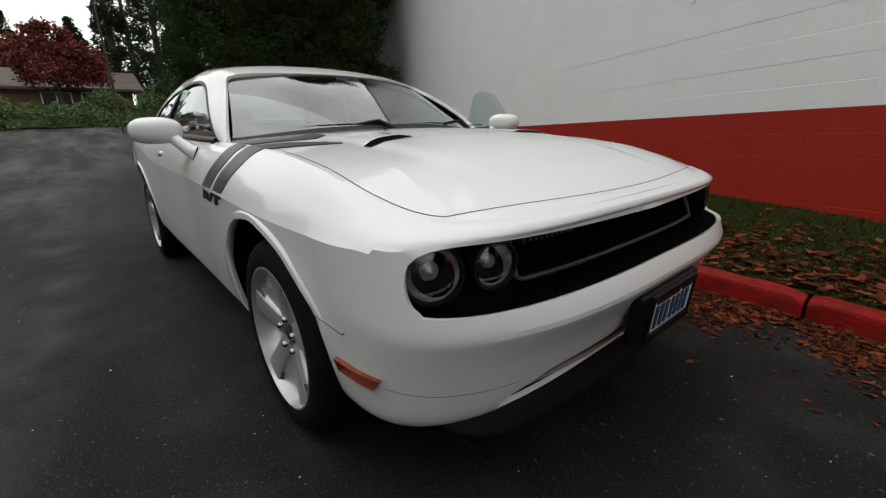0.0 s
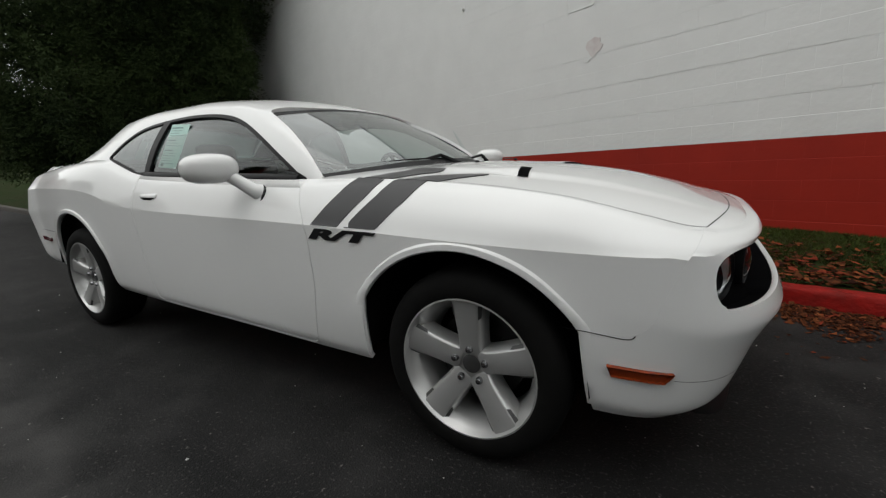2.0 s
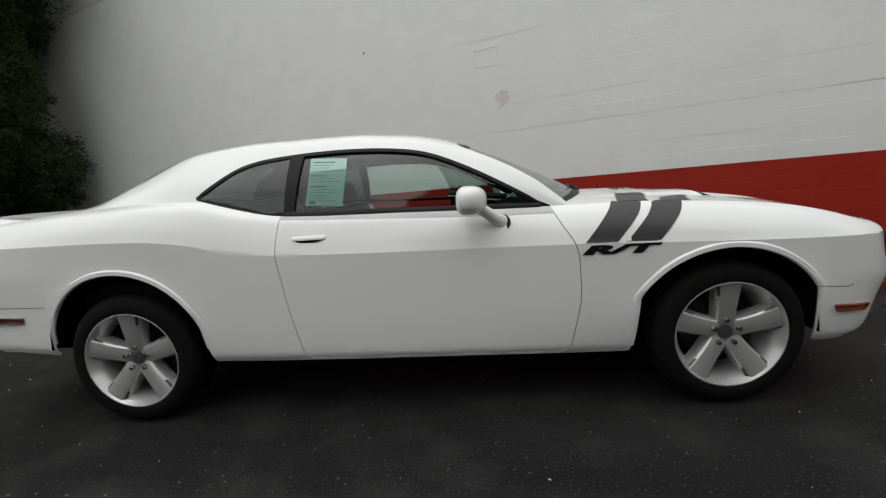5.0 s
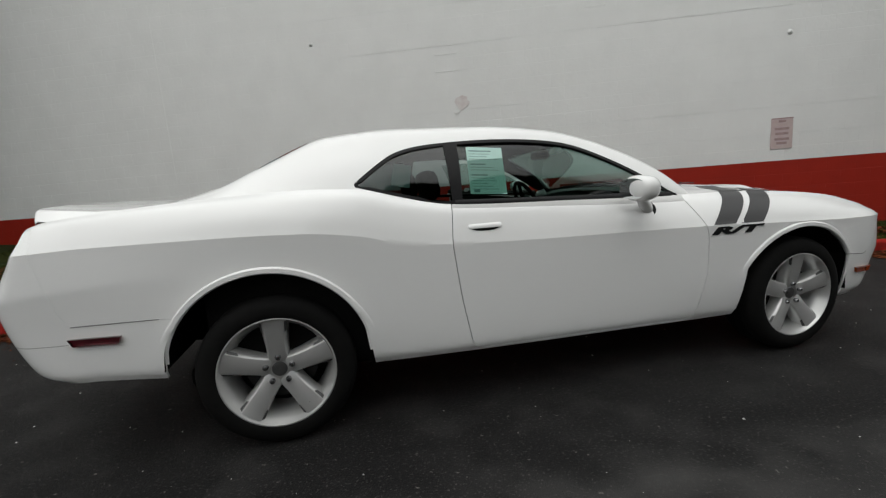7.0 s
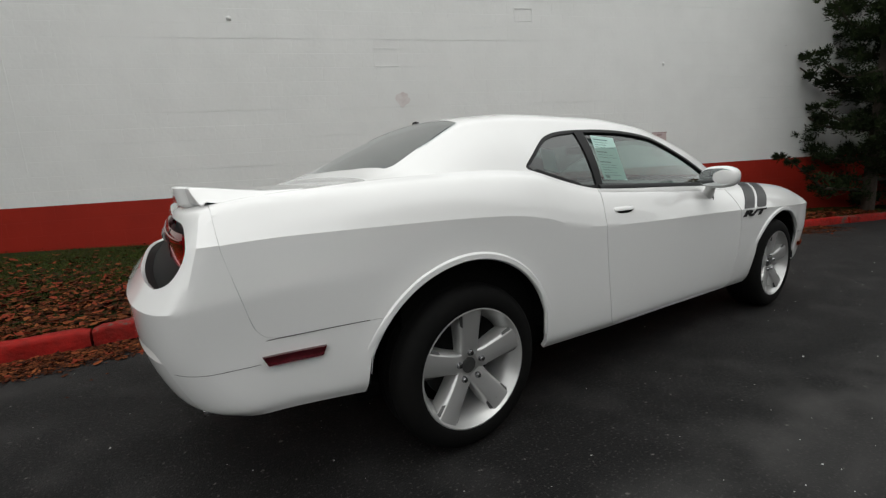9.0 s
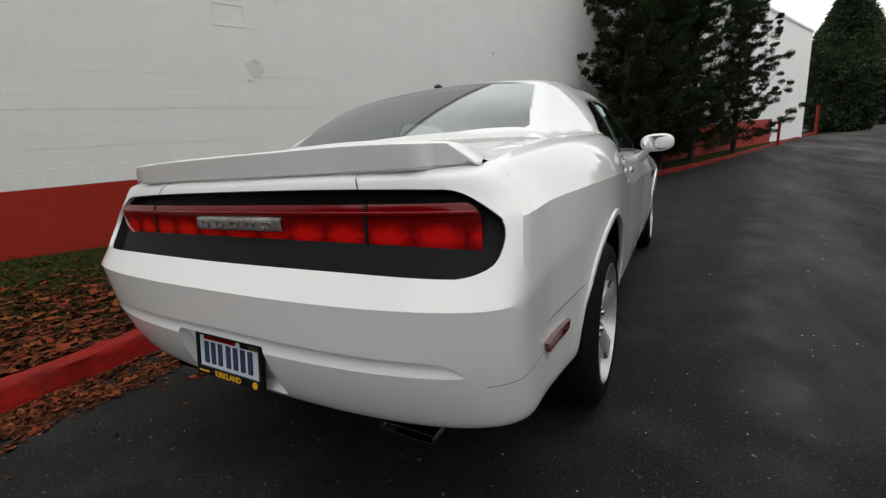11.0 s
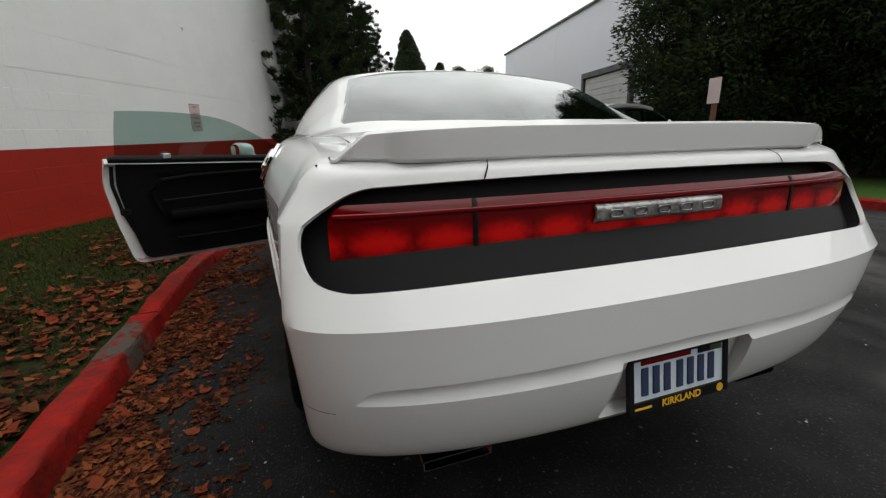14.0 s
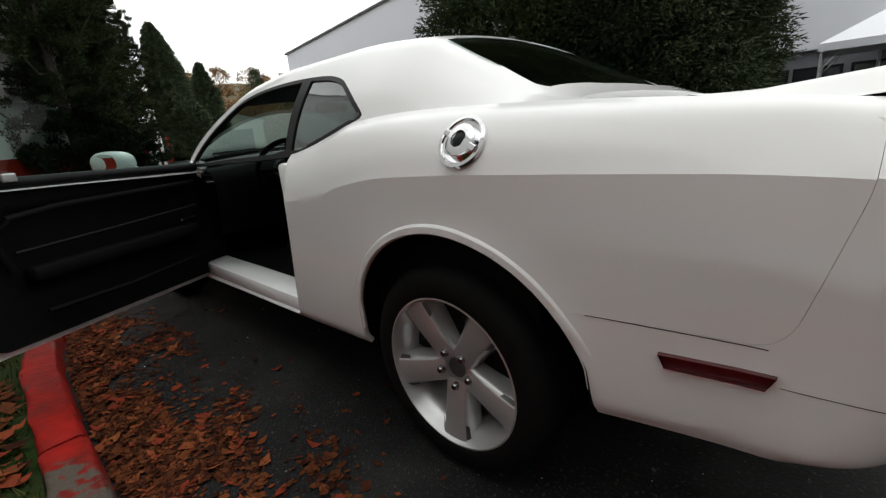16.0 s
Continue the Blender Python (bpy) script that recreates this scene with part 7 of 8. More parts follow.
lampw = new("wall_lamp")
lampw.parent = wh
bm = bmesh.new()
box(bm, 5.6, 5.95, -0.33, 0, 3.45, 3.65, bevel=0.04)
box(bm, 5.72, 5.83, -0.12, 0, 3.65, 3.85)
part("lamp_head", bm, "steel", lampw)
# cream shed at the end of the drive
sh = building("shed", "low cream shed with a doorway drawn as a dark panel", (12, 9), 3.9, 5.3, "cream", "roller", Matrix.Translation((65.5, -21.3, rise(66))) @ Matrix.Rotation(radians(-20), 4, "Z"))
# no opening is cut: a near-black panel gives the doorway's shade
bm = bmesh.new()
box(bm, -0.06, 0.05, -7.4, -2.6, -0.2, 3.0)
part("doorway", bm, "under", sh, "flat dark panel for the shade in an open doorway")
bm = bmesh.new()
box(bm, -0.1, 0.0, -7.5, -2.5, 3.0, 3.15)
part("lintel", bm, "roller", sh)
# pale building and tent beyond the conifers
pb = building("pale_building", "tall pale grey building behind a white tent", (14, 26), 9.5, 11.0, "siding", "roller", Matrix.Translation((2.0, -34, 0)) @ Matrix.Rotation(radians(-90), 4, "Z"))
bm = bmesh.new()
box(bm, -0.06, 0.0, -22, -4, 2.9, 3.1)
part("band", bm, "steel", pb)
for k in range(5):
    bm = bmesh.new()
    box(bm, -0.08, 0.02, -6.8 - 3.2 * k, -4.6 - 3.2 * k, 0.2, 2.4)
    part("window", bm, "window_dark", pb)
tent = thing("canopy_tent", "white peaked canopy tent on poles", "tent", Matrix.Translation((-6.4, -24.5, 0)))
bm = bmesh.new()
for sx, sy in ((-1, -1), (-1, 1), (1, -1), (1, 1)):
    pass
ring = []
for r, z in ((0.0, 5.2), (0.35, 4.7), (1.0, 4.2), (2.0, 3.6), (3.2, 3.05), (3.2, 2.7)):
    ring.append([bm.verts.new((r * x, r * y, z)) for x, y in ((-1, -1), (0, -0.94), (1, -1), (0.94, 0), (1, 1), (0, 0.94), (-1, 1), (-0.94, 0))] if r else [bm.verts.new((0, 0, z))] * 8)
for p, q in zip(ring, ring[1:]):
    for k in range(8):
        vs_ = list(dict.fromkeys((p[k], p[(k + 1) % 8], q[(k + 1) % 8], q[k])))
        bm.faces.new(vs_)
part("canopy", bm, "canvas", tent)
for x in (-3.15, 3.15):
    for y in (-3.15, 3.15):
        bm = bmesh.new()
        tube(bm, [(x, y, 0), (x, y, 2.9)], 0.05, 8)
        part("pole", bm, "canvas", tent)

# far behind: house, hedge, autumn trees
ho = thing("house", "low brown timber house with a weathered shingle roof", "house", Matrix.Translation((-54, -1.5, rise(-54))))
bm = bmesh.new()
box(bm, -9, 0, -14, 6.0, -0.5, 2.7)
part("wall", bm, "wood", ho)
bm = bmesh.new()
q = [bm.verts.new(p) for p in ((0.9, -15, 2.55), (0.9, 7, 2.55), (-4.5, 7, 4.7), (-4.5, -15, 4.7), (-10, 7, 2.5), (-10, -15, 2.5), (0.9, -15, 2.3), (0.9, 7, 2.3))]
for f in ((0, 1, 2, 3), (3, 2, 4, 5), (6, 7, 1, 0)):
    bm.faces.new([q[i] for i in f])
part("roof", bm, "shingle", ho)
for k, y in enumerate((-12.5, -9.6, -6.7, -1.2, 1.8)):
    win = new("window")
    win.parent = ho
    bm = bmesh.new()
    box(bm, -0.02, 0.06, y, y + 2.3, 0.7, 2.2, bevel=0.01)
    part("frame", bm, "canvas", win)
    for j in range(2):
        bm = bmesh.new()
        box(bm, 0.05, 0.075, y + 0.12 + 1.08 * j, y + 1.1 + 1.08 * j, 0.8, 2.1)
        part("pane", bm, "window_dark", win)
bm = bmesh.new()
box(bm, -0.02, 0.08, 4.2, 5.1, -0.3, 2.1)
part("door", bm, "canvas", ho)


def shrub(name, label, centre, size, count, mat, seed, leaf=0.16, cat="hedge"):
    rng = np.random.default_rng(seed)
    t = thing(name, label, cat, Matrix.Translation(centre))
    cs = []
    for _ in range(count):
        d = rng.normal(size=3)
        d /= np.linalg.norm(d)
        d[2] = abs(d[2])
        cs.append(d * size * (0.75 + 0.3 * rng.random()))
    v, f = leaf_cloud(rng, cs, 0.35 * min(size[2], 1.2), 40, leaf, 0.0)
    mesh_object("leaves", v, f, mat, t)["kind"] = "stuff"
    bm = bmesh.new()
    bmesh.ops.create_uvsphere(bm, u_segments=20, v_segments=12, radius=1)
    for v_ in bm.verts:
        k = 0.86 + 0.1 * noise.noise(v_.co * 3)
        v_.co = Vector((v_.co.x * size[0] * k, v_.co.y * size[1] * k, max(v_.co.z, -0.1) * size[2] * k))
    part("core", bm, mat, t, smooth=60)
    return t


shrub("hedge_mound", "low green planted mound beside the road", (-38, -10.0, rise(-38) - 0.1), np.array((4.0, 13.0, 1.7)), 1100, "hedge", 61)
shrub("tall_shrub", "dark green shrubbery at the end of the drive", (-45, 8.0, rise(-45)), np.array((3.0, 4.5, 3.6)), 700, "hedge", 63, cat="shrub")
shrub("round_shrub", "clipped round green shrub on the mound", (-39.5, 1.2, rise(-39) + 0.3), np.array((1.6, 1.6, 1.9)), 260, "hedge", 62, cat="shrub")
for k, (x, y, h, r, mt) in enumerate(((-50, -1.2, 7.6, 2.9, "autumn_red"), (-72, -8, 8.5, 4.5, "autumn_red"), (-74, 1.5, 8, 4.0, "autumn_red"), (-64, 4.6, 21, 2.2, "conifer"), (-80, -3, 9, 4, "autumn_gold"), (-92, -14, 13, 4.5, "conifer"), (-94, -6, 14, 4.5, "conifer"), (-90, 2, 13, 4.0, "conifer"), (-66, -14, 12, 5, "autumn_red"), (-78, 8, 22, 4.2, "conifer"), (-60, 8.5, 20, 3.4, "conifer"), (-48, 9.5, 17, 3.4, "conifer"), (-42, 14, 14, 3.6, "conifer"))):
    tree("background_tree", {"autumn_red": "red autumn tree behind the low house", "autumn_gold": "golden brown autumn tree in the distance"}.get(mt, "tall dark conifer in the distance"), (x, y, rise(x)), h, r, ball if mt != "conifer" else cone, 420, 60, 0.24, mt, 71 + k, first=0.42 if mt != "conifer" else 0.1, clump_r=0.8, gaps=0.1, group="trees behind the house")
pole = thing("utility_pole", "thin weathered pole beside the road", "pole", Matrix.Translation((-30.0, 1.2, rise(-30))))
bm = bmesh.new()
tube(bm, [(0, 0, -0.2), (0, 0, 9.0)], [0.07, 0.05], 10)
part("pole_shaft", bm, "bark", pole)

# far ahead: a wooded hillside in autumn colour
rows = []
for x in np.linspace(80, 260, 24):
    rows.append([(x, y, rise(80) + 38 * (1 - math.exp(-(x - 80) / 60)) * (0.75 + 0.35 * noise.noise((x * 0.02, y * 0.02, 3))) - 3) for y in np.linspace(-190, 70, 40)])
s = grid_shell(rows)
hill = mesh_object("hillside", s.v, s.f[:, ::-1], "hill", smooth=60)
tagged(hill, "wooded hillside in brown and gold autumn colour", "hill", kind="structure")
rng = random.Random(8)
for k in range(38):
    x = rng.uniform(84, 150)
    y = -x * rng.uniform(0.10, 0.62)
    z = rise(80) + 38 * (1 - math.exp(-(x - 80) / 60)) * 0.75 - 3.5
    mt = rng.choice(("autumn_gold", "autumn_gold", "conifer", "hedge", "autumn_gold", "cypress"))
    tree("hillside_tree", "autumn-coloured tree on the wooded hillside" if mt == "autumn_gold" else "dark green tree on the wooded hillside", (x, y, z), rng.uniform(6, 12), rng.uniform(2.4, 4.4), cone if mt in ("conifer", "cypress") else ball, 80, 44, 0.4, mt, 200 + k, first=0.12, limbs=8, clump_r=1.5, gaps=0.4, group="trees on the hillside")


# ---- silver crossover parked across the drive ----
def crossover(name, label, paint, m):
    c = thing(name, label, "car", m)
    top = pchip([-2.10, -2.07, -2.0, -1.9, -1.7, -1.3, -0.8, -0.3, 0.1, 0.4, 0.75, 1.08, 1.2, 1.5, 1.75, 1.92, 2.03, 2.09, 2.12], [0.66, 0.95, 1.22, 1.44, 1.555, 1.60, 1.615, 1.61, 1.575, 1.47, 1.26, 1.055, 1.02, 0.985, 0.935, 0.87, 0.76, 0.60, 0.46])
    wide = pchip([-2.10, -2.05, -1.9, -1.5, -0.6, 0.4, 1.2, 1.6, 1.85, 2.0, 2.08, 2.12], [0.55, 0.68, 0.80, 0.865, 0.885, 0.885, 0.885, 0.86, 0.79, 0.68, 0.53, 0.36])
    rail = pchip([-2.10, -1.95, -1.6, -0.3, 0.3, 0.75, 1.1, 1.5, 1.9, 2.12], [0.48, 0.58, 0.62, 0.62, 0.60, 0.63, 0.70, 0.70, 0.56, 0.24])
    fall = pchip([-2.10, -1.5, 0.2, 0.8, 1.2, 2.12], [0.05, 0.09, 0.085, 0.05, 0.05, 0.06])
    rows = []
    for x in np.concatenate([np.linspace(-2.10, -1.9, 12)[:-1], np.linspace(-1.9, 1.8, 124)[:-1], np.linspace(1.8, 2.12, 20)]):
        zt, w, wr = float(top(x)), float(wide(x)), float(rail(x))
        zr = zt - float(fall(x))
        zb = min(0.985 + 0.015 * max(-x, 0), zr - 0.02)
        low = 0.23 + 0.08 * max(abs(x) - 1.75, 0)
        sec = [(w * 0.92, low), (w * 0.965, low + 0.06), (w, low + (zb - low) * 0.42), (w * 0.995, low + (zb - low) * 0.66), (w * 0.965, low + (zb - low) * 0.93), (w * 0.945, zb)]
        sec_z = pchip([q[1] for q in sec], [q[0] for q in sec])
        sec = [(float(sec_z(z)), z) for z in np.linspace(low, zb, 25)]
        n_up = 10
        for k in range(1, n_up + 1):
            t = k / n_up
            sec.append((w * 0.945 + (wr - w * 0.945) * t ** 1.25, zb + (zr - zb) * t))
        for k in range(1, 13):
            y = wr * (1 - k / 12)
            sec.append((y, zr + (zt - zr) * (1 - (y / wr) ** 2) ** 0.7))
        rows.append([(x, y, z) for y, z in sec] + [(x, -y, z) for y, z in sec[-2::-1]])
    s = grid_shell(rows)
    s.f = s.f[:, ::-1]
    nose_ = s.v.copy()
    # the screen follows the grid between the roof rails
    wide_n = len(rows[0]) - 1
    row_, col_ = np.arange(len(s.f)) // wide_n, np.arange(len(s.f)) % wide_n
    mid_x = s.v[s.f].mean(1)[:, 0]
    pick = (mid_x > 0.27) & (mid_x < 1.04) & (np.abs(col_ - (wide_n - 1) / 2) < 11.6)
    Shell(s.v.copy(), s.f[pick]).tidy().moved(-0.004).object("windscreen", "glass", c, "tinted windscreen", fold=0, smooth=60)
    s.f = s.f[~pick]
    for cx in (1.30, -1.31):
        a = np.linspace(0, 2 * math.pi, 40, endpoint=False)
        o = np.stack([cx + 0.375 * np.cos(a), 0.33 + 0.375 * np.sin(a)], -1)
        for sg in (1, -1):
            s.split(o, (0, 2), keep=lambda q: q[:, 1] * sg > 0.4)
    BAND = rounded([(1.0, 1.015), (0.50, 1.36), (0.20, 1.475), (-0.3, 1.505), (-1.2, 1.49), (-1.62, 1.43), (-1.86, 1.13), (-1.72, 1.03), (-0.6, 1.01)], 0.06)
    PANES = ([(0.93, 1.035), (0.62, 1.255), (0.60, 1.03)], [(0.55, 1.03), (0.55, 1.30), (0.18, 1.445), (-0.08, 1.465), (-0.08, 1.03)], [(-0.17, 1.03), (-0.17, 1.475), (-0.95, 1.465), (-0.98, 1.035)], [(-1.06, 1.04), (-1.04, 1.46), (-1.55, 1.40), (-1.78, 1.13), (-1.68, 1.055)])
    for sg in (1, -1):
        band = s.split(BAND, (0, 2), keep=lambda q: q[:, 1] * sg > 0.5)
        for o in PANES:
            band.split(rounded(o, 0.02), (0, 2)).moved(-0.004).object("side_window", "glass_dark", c, "dark tinted window", fold=0, smooth=40)
        band.object("window_surround", "black", c, "black window surround", fold=0.01, smooth=40)
    s.split(rounded([(-2.02, -0.5), (-2.02, 0.5), (-1.84, 0.52), (-1.84, -0.52)], 0.04), (0, 1), keep=lambda q: q[:, 2] > 1.1).object("rear_window", "glass_dark", c, fold=0, smooth=60)
    s.object("body", paint, c, fold=0.04, smooth=40)

    def nose_x(y, z):
        """How far forward the nose stands at y, z."""
        d = (nose_[:, 1] - y) ** 2 + (nose_[:, 2] - z) ** 2 + np.where(nose_[:, 0] < 1.2, 9, 0)
        return float(nose_[np.argmin(d), 0])

    bm = bmesh.new()
    box(bm, 0.55, 0.98, -0.70, 0.70, 0.90, 0.985, bevel=0.03)
    part("dashboard", bm, "leather", c, smooth=40)
    for sg in (1, -1):
        for x, wt in ((1.30, 1), (-1.31, 1)):
            w = new("wheel")
            w.parent = c
            w.matrix_local = Matrix.Translation((x, sg * 0.775, 0.325)) @ Matrix.Rotation(0 if sg < 0 else math.pi, 4, "Z")
            bm = bmesh.new()
            lathe(bm, [(0.215, -0.10), (0.26, -0.112), (0.30, -0.105), (0.322, -0.08), (0.325, 0.08), (0.30, 0.105), (0.215, 0.10)], 40, closed=True)
            part("tyre", bm, "rubber", w, smooth=40)
            bm = bmesh.new()
            lathe(bm, [(0.0, -0.07), (0.05, -0.075), (0.06, -0.06), (0.06, 0.0)], 24)
            lathe(bm, [(0.225, -0.105), (0.212, -0.09), (0.195, 0.05)], 40)
            for k in range(15):
                a = 2 * math.pi * k / 15
                prism(bm, [(-0.009, 0.05), (-0.029, 0.215), (0.029, 0.215), (0.009, 0.05)], 0.02, Matrix.Rotation(a, 4, "Y") @ Matrix.Translation((0, -0.095, 0)))
            part("rim", bm, "alloy", w, smooth=30)
            bm = bmesh.new()
            lathe(bm, [(0.0, -0.02), (0.21, -0.02)], 32)
            part("backing_plate", bm, "under", w)
        bm = bmesh.new()
        lathe(bm, [(0.0, 0.03), (0.07, 0.026), (0.10, 0.008), (0.104, -0.02)], 24, Matrix.Translation((nose_x(sg * 0.60, 0.80) - 0.012, sg * 0.60, 0.80)) @ Matrix.Rotation(radians(-90 + sg * 38), 4, "Z") @ Matrix.Rotation(radians(18), 4, "X") @ Matrix.Diagonal((1.1, 1, 0.85, 1)))
        part("headlamp", bm, "clear_lens", c, "clear headlamp", smooth=40)
        bm = bmesh.new()
        lathe(bm, [(0.0, 0.03), (0.05, 0.026), (0.075, 0.0)], 20, Matrix.Translation((nose_x(sg * 0.57, 0.60) - 0.012, sg * 0.57, 0.60)) @ Matrix.Rotation(radians(-90 + sg * 34), 4, "Z"))
        part("fog_lamp", bm, "clear_lens", c, smooth=40)
        bm = bmesh.new()
        box(bm, 0.60, 0.74, sg * 0.92 - 0.08, sg * 0.92 + 0.08, 1.02, 1.16, bevel=0.04)
        part("door_mirror", bm, "black", c, smooth=50)
        for jx in (0.53, -0.12, -1.02):
            bm = bmesh.new()
            tube(bm, [(jx + (0.06 if z < 0.6 else 0) * (jx > 0.4), sg * (0.885 + 0.0015 - 0.03 * abs(z - 0.62) ** 1.4 - 0.03 * max(z - 0.85, 0)), z) for z in np.linspace(0.33, 0.97, 9)], 0.0035, 5)
            part("door_gap", bm, "under", c)
        for x in (0.22, -0.72):
            bm = bmesh.new()
            box(bm, x - 0.10, x + 0.08, sg * 0.865 - 0.02, sg * 0.865 + 0.02, 0.88, 0.91, bevel=0.01)
            part("door_handle", bm, "chrome", c)
        bm = bmesh.new()
        box(bm, -0.92, 0.95, sg * 0.888 - 0.008, sg * 0.888 + 0.008, 0.50, 0.53, bevel=0.004)
        part("side_strip", bm, "chrome", c)
        bm = bmesh.new()
        bm.free()
        for hx in (1.30, -1.31):
            bm = bmesh.new()
            lathe(bm, [(0.372, 0.0), (0.376, -0.4), (0.05, -0.41)], 32, Matrix.Translation((hx, 0.84, 0.33)))
            for v_ in list(bm.verts):
                v_.co.z = max(v_.co.z, 0.2)
            if sg < 0:
                bmesh.ops.scale(bm, vec=(1, -1, 1), verts=bm.verts)
            part("wheel_housing", bm, "under", c)
    bm = bmesh.new()
    box(bm, -1.9, 1.8, -0.7, 0.7, 0.20, 0.4)
    part("underbody", bm, "under", c)
    for z0, z1, y1, mt in ((0.73, 0.745, 0.42, "chrome"), (0.56, 0.60, 0.46, "black"), (0.40, 0.50, 0.55, "black"), (0.28, 0.30, 0.5, "chrome")):
        bm = bmesh.new()
        box(bm, 2.03 if z0 > 0.5 else 2.0, 2.075, -y1, y1, z0, z1, bevel=0.005)
        part("grille_bar", bm, mt, c)
    bm = bmesh.new()
    lathe(bm, [(0.0, 0.02), (0.045, 0.015), (0.05, 0.0)], 20, Matrix.Translation((2.055, 0, 0.74)) @ Matrix.Rotation(radians(-90), 4, "Z"))
    part("emblem", bm, "chrome", c, smooth=40)
    bm = bmesh.new()
    box(bm, 2.07, 2.085, -0.15, 0.15, 0.50, 0.65, bevel=0.004)
    part("plate", bm, "yellow", c, "yellow paper plate")
    bm = bmesh.new()
    box(bm, 2.084, 2.088, -0.11, 0.11, 0.55, 0.585)
    part("plate_bar", bm, "kerb_red", c)
    bm = bmesh.new()
    box(bm, -0.7, 0.3, -0.6, 0.6, 0.5, 0.95, bevel=0.05)
    for y in (-0.35, 0.35):
        box(bm, -0.35, -0.2, y - 0.22, y + 0.22, 0.9, 1.38, bevel=0.05)
    part("seat_row", bm, "leather", c, smooth=50)
    for ob in c.children:
        if ob.type == "MESH":
            for v in ob.data.vertices:
                v.co.z += 0.13 * max(0.0, v.co.z - 0.5)
    return c


crossover("silver_car", "small silver five-door crossover parked facing the drive", "silver", Matrix.Translation((3.93, -5.48, 0)) @ Matrix.Rotation(radians(180 - 4.5), 4, "Z"))
crossover("black_car", "black car with bright alloy wheels parked behind the lawn", "dark_paint", Matrix.Translation((-2.75, -16.5, 0)) @ Matrix.Rotation(radians(3), 4, "Z"))

# ---- shop building, canopy and banner beyond the lawn ----
shop = thing("shop_building", "white-fronted building with a grey lower wall and framed windows", "building", Matrix.Translation((0, 0, 0)))
bm = bmesh.new()
box(bm, -16, 3.5, -32, -24, 0, 3.05)
part("lower_wall", bm, "grey_wall", shop)
bm = bmesh.new()
box(bm, -16.2, 3.7, -32.2, -23.7, 3.05, 6.4, bevel=0.05)
part("fascia", bm, "siding", shop, "white upper front")
for x in (-13.0, -10.5, -8.0, -5.6, -3.4, -1.5, 0.3):
    w = new("window")
    w.parent = shop
    bm = bmesh.new()
    box(bm, x - 0.75, x + 0.75, -24.04, -23.96, 1.25, 2.3)
    part("pane", bm, "window_dark", w)
    bm = bmesh.new()
    for a in ((x - 0.83, x - 0.73, 1.17, 2.38), (x + 0.73, x + 0.83, 1.17, 2.38), (x - 0.73, x + 0.73, 1.17, 1.27), (x - 0.73, x + 0.73, 2.28, 2.38)):
        box(bm, a[0], a[1], -24.08, -23.95, a[2], a[3])
    part("window_frame", bm, "matte", w)
tent = thing("canopy_tent", "white pop-up canopy on slim metal legs", "canopy", Matrix.Translation((-3.2, -19.9, 0)))
for x in (-1.5, 1.5):
    for y in (-1.5, 1.5):
        bm = bmesh.new()
        tube(bm, [(x, y, 0), (x, y, 2.62)], 0.035, 8)
        tube(bm, [(x, y, 1.95), (x * 0.7, y, 2.5)], 0.018, 6)
        part("leg", bm, "alloy", tent, smooth=60)
bm = bmesh.new()
low = [bm.verts.new((x, y, 2.55)) for x, y in ((-1.6, -1.6), (1.6, -1.6), (1.6, 1.6), (-1.6, 1.6))]
eave = [bm.verts.new((v.co.x, v.co.y, 2.80)) for v in low]
peak = bm.verts.new((0, 0, 3.75))
for k in range(4):
    bm.faces.new((low[k], low[(k + 1) % 4], eave[(k + 1) % 4], eave[k]))
    bm.faces.new((eave[k], eave[(k + 1) % 4], peak))
canvas = part("canvas_roof", bm, "siding", tent, "white canvas roof")
canvas.modifiers.new("thickness", "SOLIDIFY").thickness = 0.012
ban = thing("banner_flag", "red vertical banner flag on a pole by the lawn", "banner", Matrix.Translation((-2.72, -13.6, 0.13)))
bm = bmesh.new()
tube(bm, [(0, 0, 0), (0, 0, 1.3)], 0.02, 8)
part("pole", bm, "steel", ban, smooth=60)
bm = bmesh.new()
box(bm, -0.33, -0.02, -0.004, 0.004, 0.15, 1.15)
part("banner", bm, "kerb_red", ban, "red cloth banner")

# ---- fallen leaves, grass and grit ----
rng = np.random.default_rng(77)


def fallen(count, place, size, name, mat, label):
    """Dry curled leaves with ragged lobes lying at place() -> x, y, z."""
    v, f = [], []
    for k in range(count):
        x, y, z = place()
        a, s = rng.random() * 6.283, size * (0.45 + 0.9 * rng.random() ** 1.5)
        ca, sa, slim = math.cos(a), math.sin(a), 0.45 + 0.5 * rng.random()
        tx, ty = rng.normal(size=2) * 0.14
        curl, fold_ = 0.5 * rng.random(), 0.35 * rng.random()
        b = len(v)
        low = 0.0
        for j in range(9):
            if j == 8:
                px = py = 0.0
            else:
                t = j * math.pi / 4
                r = s * (1.0 if j % 2 == 0 else 0.74) * (0.65 + 0.6 * rng.random())
                px, py = r * math.cos(t), r * math.sin(t) * slim
            dz = tx * px + ty * py + curl * px * px / s + fold_ * abs(py)
            low = min(low, dz)
            v.append([x + px * ca - py * sa, y + px * sa + py * ca, z + 0.002 + dz])
        for q in v[b:]:
            q[2] -= low
        f += [(b + 8, b + j, b + (j + 1) % 8) for j in range(8)]
    ob = mesh_object(name, v, f, mat)
    return tagged(ob, label, "leaves", kind="stuff")


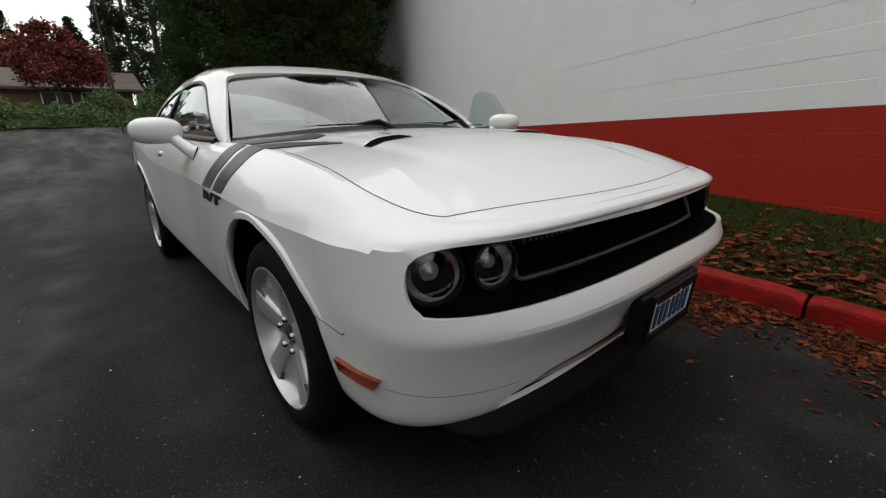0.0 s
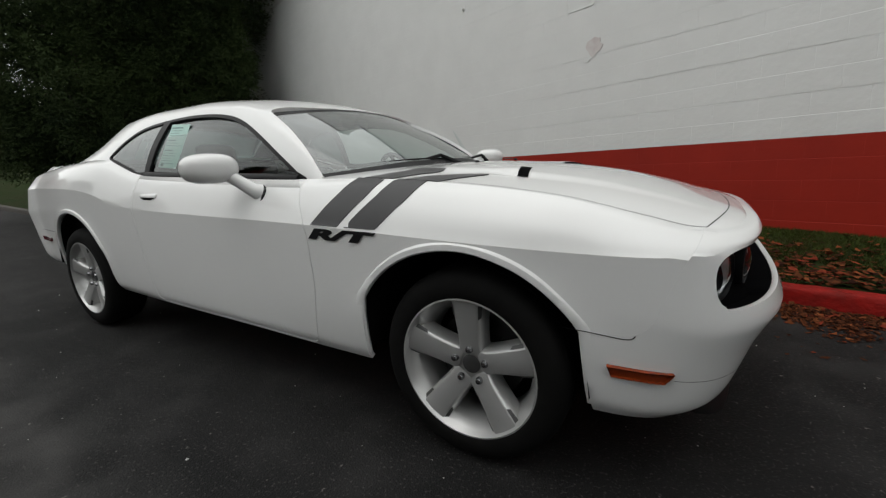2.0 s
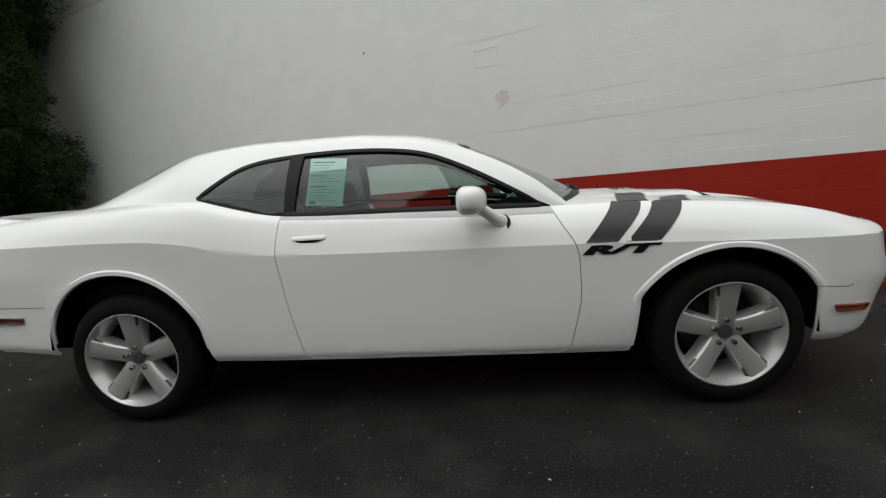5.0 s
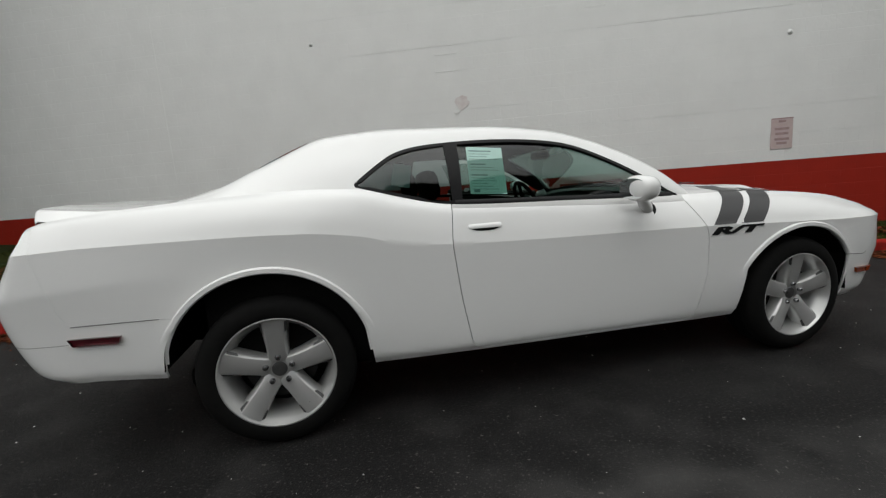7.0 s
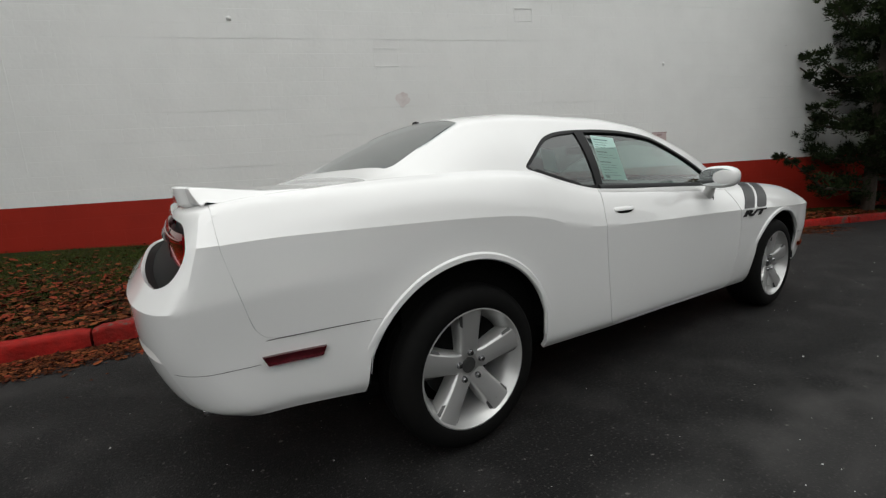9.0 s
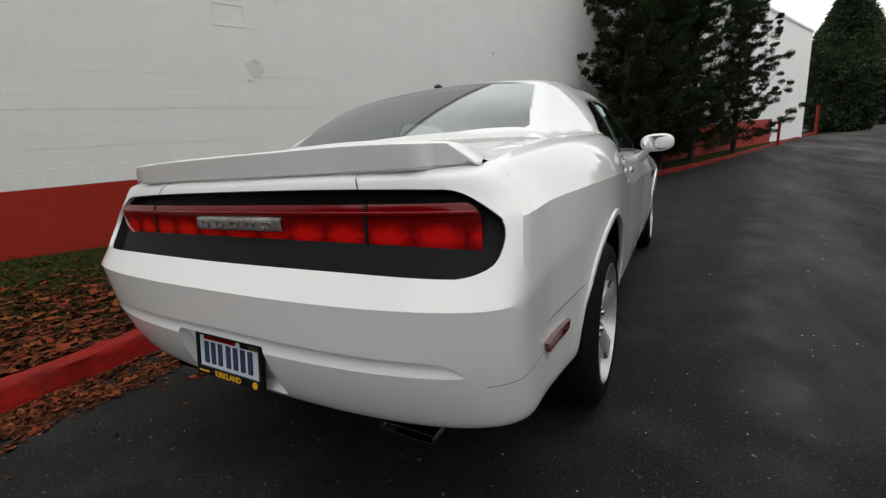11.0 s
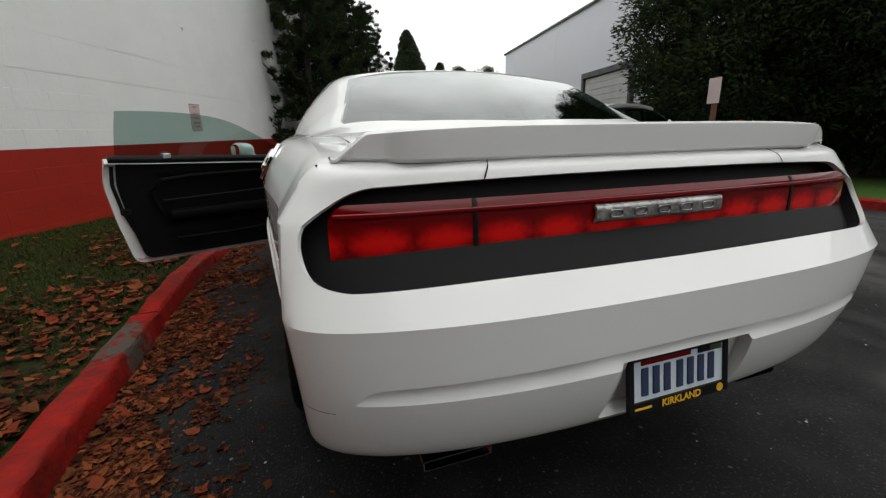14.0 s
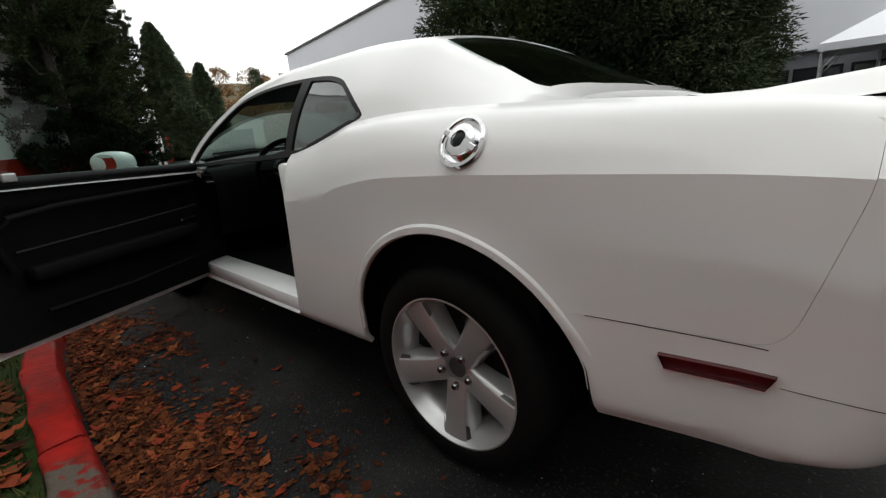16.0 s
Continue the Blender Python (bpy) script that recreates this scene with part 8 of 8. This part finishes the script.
def gutter():
    x = rng.uniform(-5.0, 7.0)
    wide = 0.17 + 0.08 * noise.noise((x * 0.9, 3.3, 1)) + (0.06 if -2.5 < x < 0.8 else 0)
    d = abs(rng.normal()) * wide * 1.15 if rng.random() < 0.95 else rng.random() * 0.9
    if noise.noise((x * 2.6, d * 5, 7)) < -0.35 + 1.6 * (d - 0.12) and rng.random() < 0.88:
        return gutter()
    return x, float(kerb_y(x)) - 0.01 - d, rise(x) + 0.016 * math.exp(-d * 5) * rng.random()


def on_verge(lo=-6.0, hi=9.0, near=1.6):
    x = rng.uniform(lo, hi) if rng.random() < 0.6 else rng.uniform(lo, -1.2)
    ky = float(kerb_y(x)) + 0.17
    w = max(wall_y(x) - ky, 0.2)
    y = ky + min(abs(rng.normal()) * 0.34, 1) * w
    if noise.noise((x * 0.8, y * 0.8, 8)) < (-0.18 if x > 0.5 else -0.25 if x > -1.2 else -0.6) and rng.random() < 0.85:
        return on_verge(lo, hi)
    return x, y, verge_z(x, y) + 0.012 + 0.02 * rng.random()


fallen(33000, gutter, 0.018, "gutter_leaves", "leaf", "brown and red fallen leaves along the kerb")
fallen(2600, gutter, 0.027, "gutter_leaves", "leaf_pale", "pale tan fallen leaves along the kerb")
fallen(11500, on_verge, 0.033, "verge_leaves", "leaf", "brown fallen leaves on the grass")
fallen(4000, on_verge, 0.038, "verge_leaves", "leaf_pale", "pale tan fallen leaves on the grass")
n = 170000
v = np.empty((n, 3, 3))
for k in range(n):
    x = rng.uniform(-7.0, 9.5)
    ky = float(kerb_y(x)) + 0.16
    w = max(wall_y(x) - ky, 0.2)
    y = ky + rng.random() ** 0.8 * w
    if noise.noise((x * 1.1, y * 1.1, 5)) < -0.28:
        y = ky + (0.35 + 0.65 * rng.random()) * w
    z = verge_z(x, y)
    a, h = rng.random() * 6.283, 0.014 + 0.028 * rng.random() ** 1.6
    d = rng.normal(size=2) * 0.02
    v[k] = ((x - 0.006 * math.cos(a), y - 0.006 * math.sin(a), z - 0.01), (x + 0.006 * math.cos(a), y + 0.006 * math.sin(a), z - 0.01), (x + d[0], y + d[1], z + h))
g_ = mesh_object("grass", v.reshape(-1, 3), np.arange(n * 3).reshape(-1, 3), "grass")
tagged(g_, "short green grass on the verge", "grass", kind="stuff")
v, f = [], []
for k in range(700):
    x, y = rng.uniform(-6, 6), rng.uniform(-5, 1.4)
    s = 0.002 + 0.004 * rng.random() ** 4
    b = len(v)
    v += [(x - s, y - s * 0.6, 0.0), (x + s, y - s, 0.0), (x + s * 0.7, y + s, 0.0), (x - s * 0.8, y + s * 0.8, 0.0), (x, y, s)]
    f += [(b, b + 1, b + 4), (b + 1, b + 2, b + 4), (b + 2, b + 3, b + 4), (b + 3, b, b + 4)]
gr = mesh_object("grit", v, f, "roller")
tagged(gr, "pale grit scattered on the asphalt", "grit", kind="stuff")
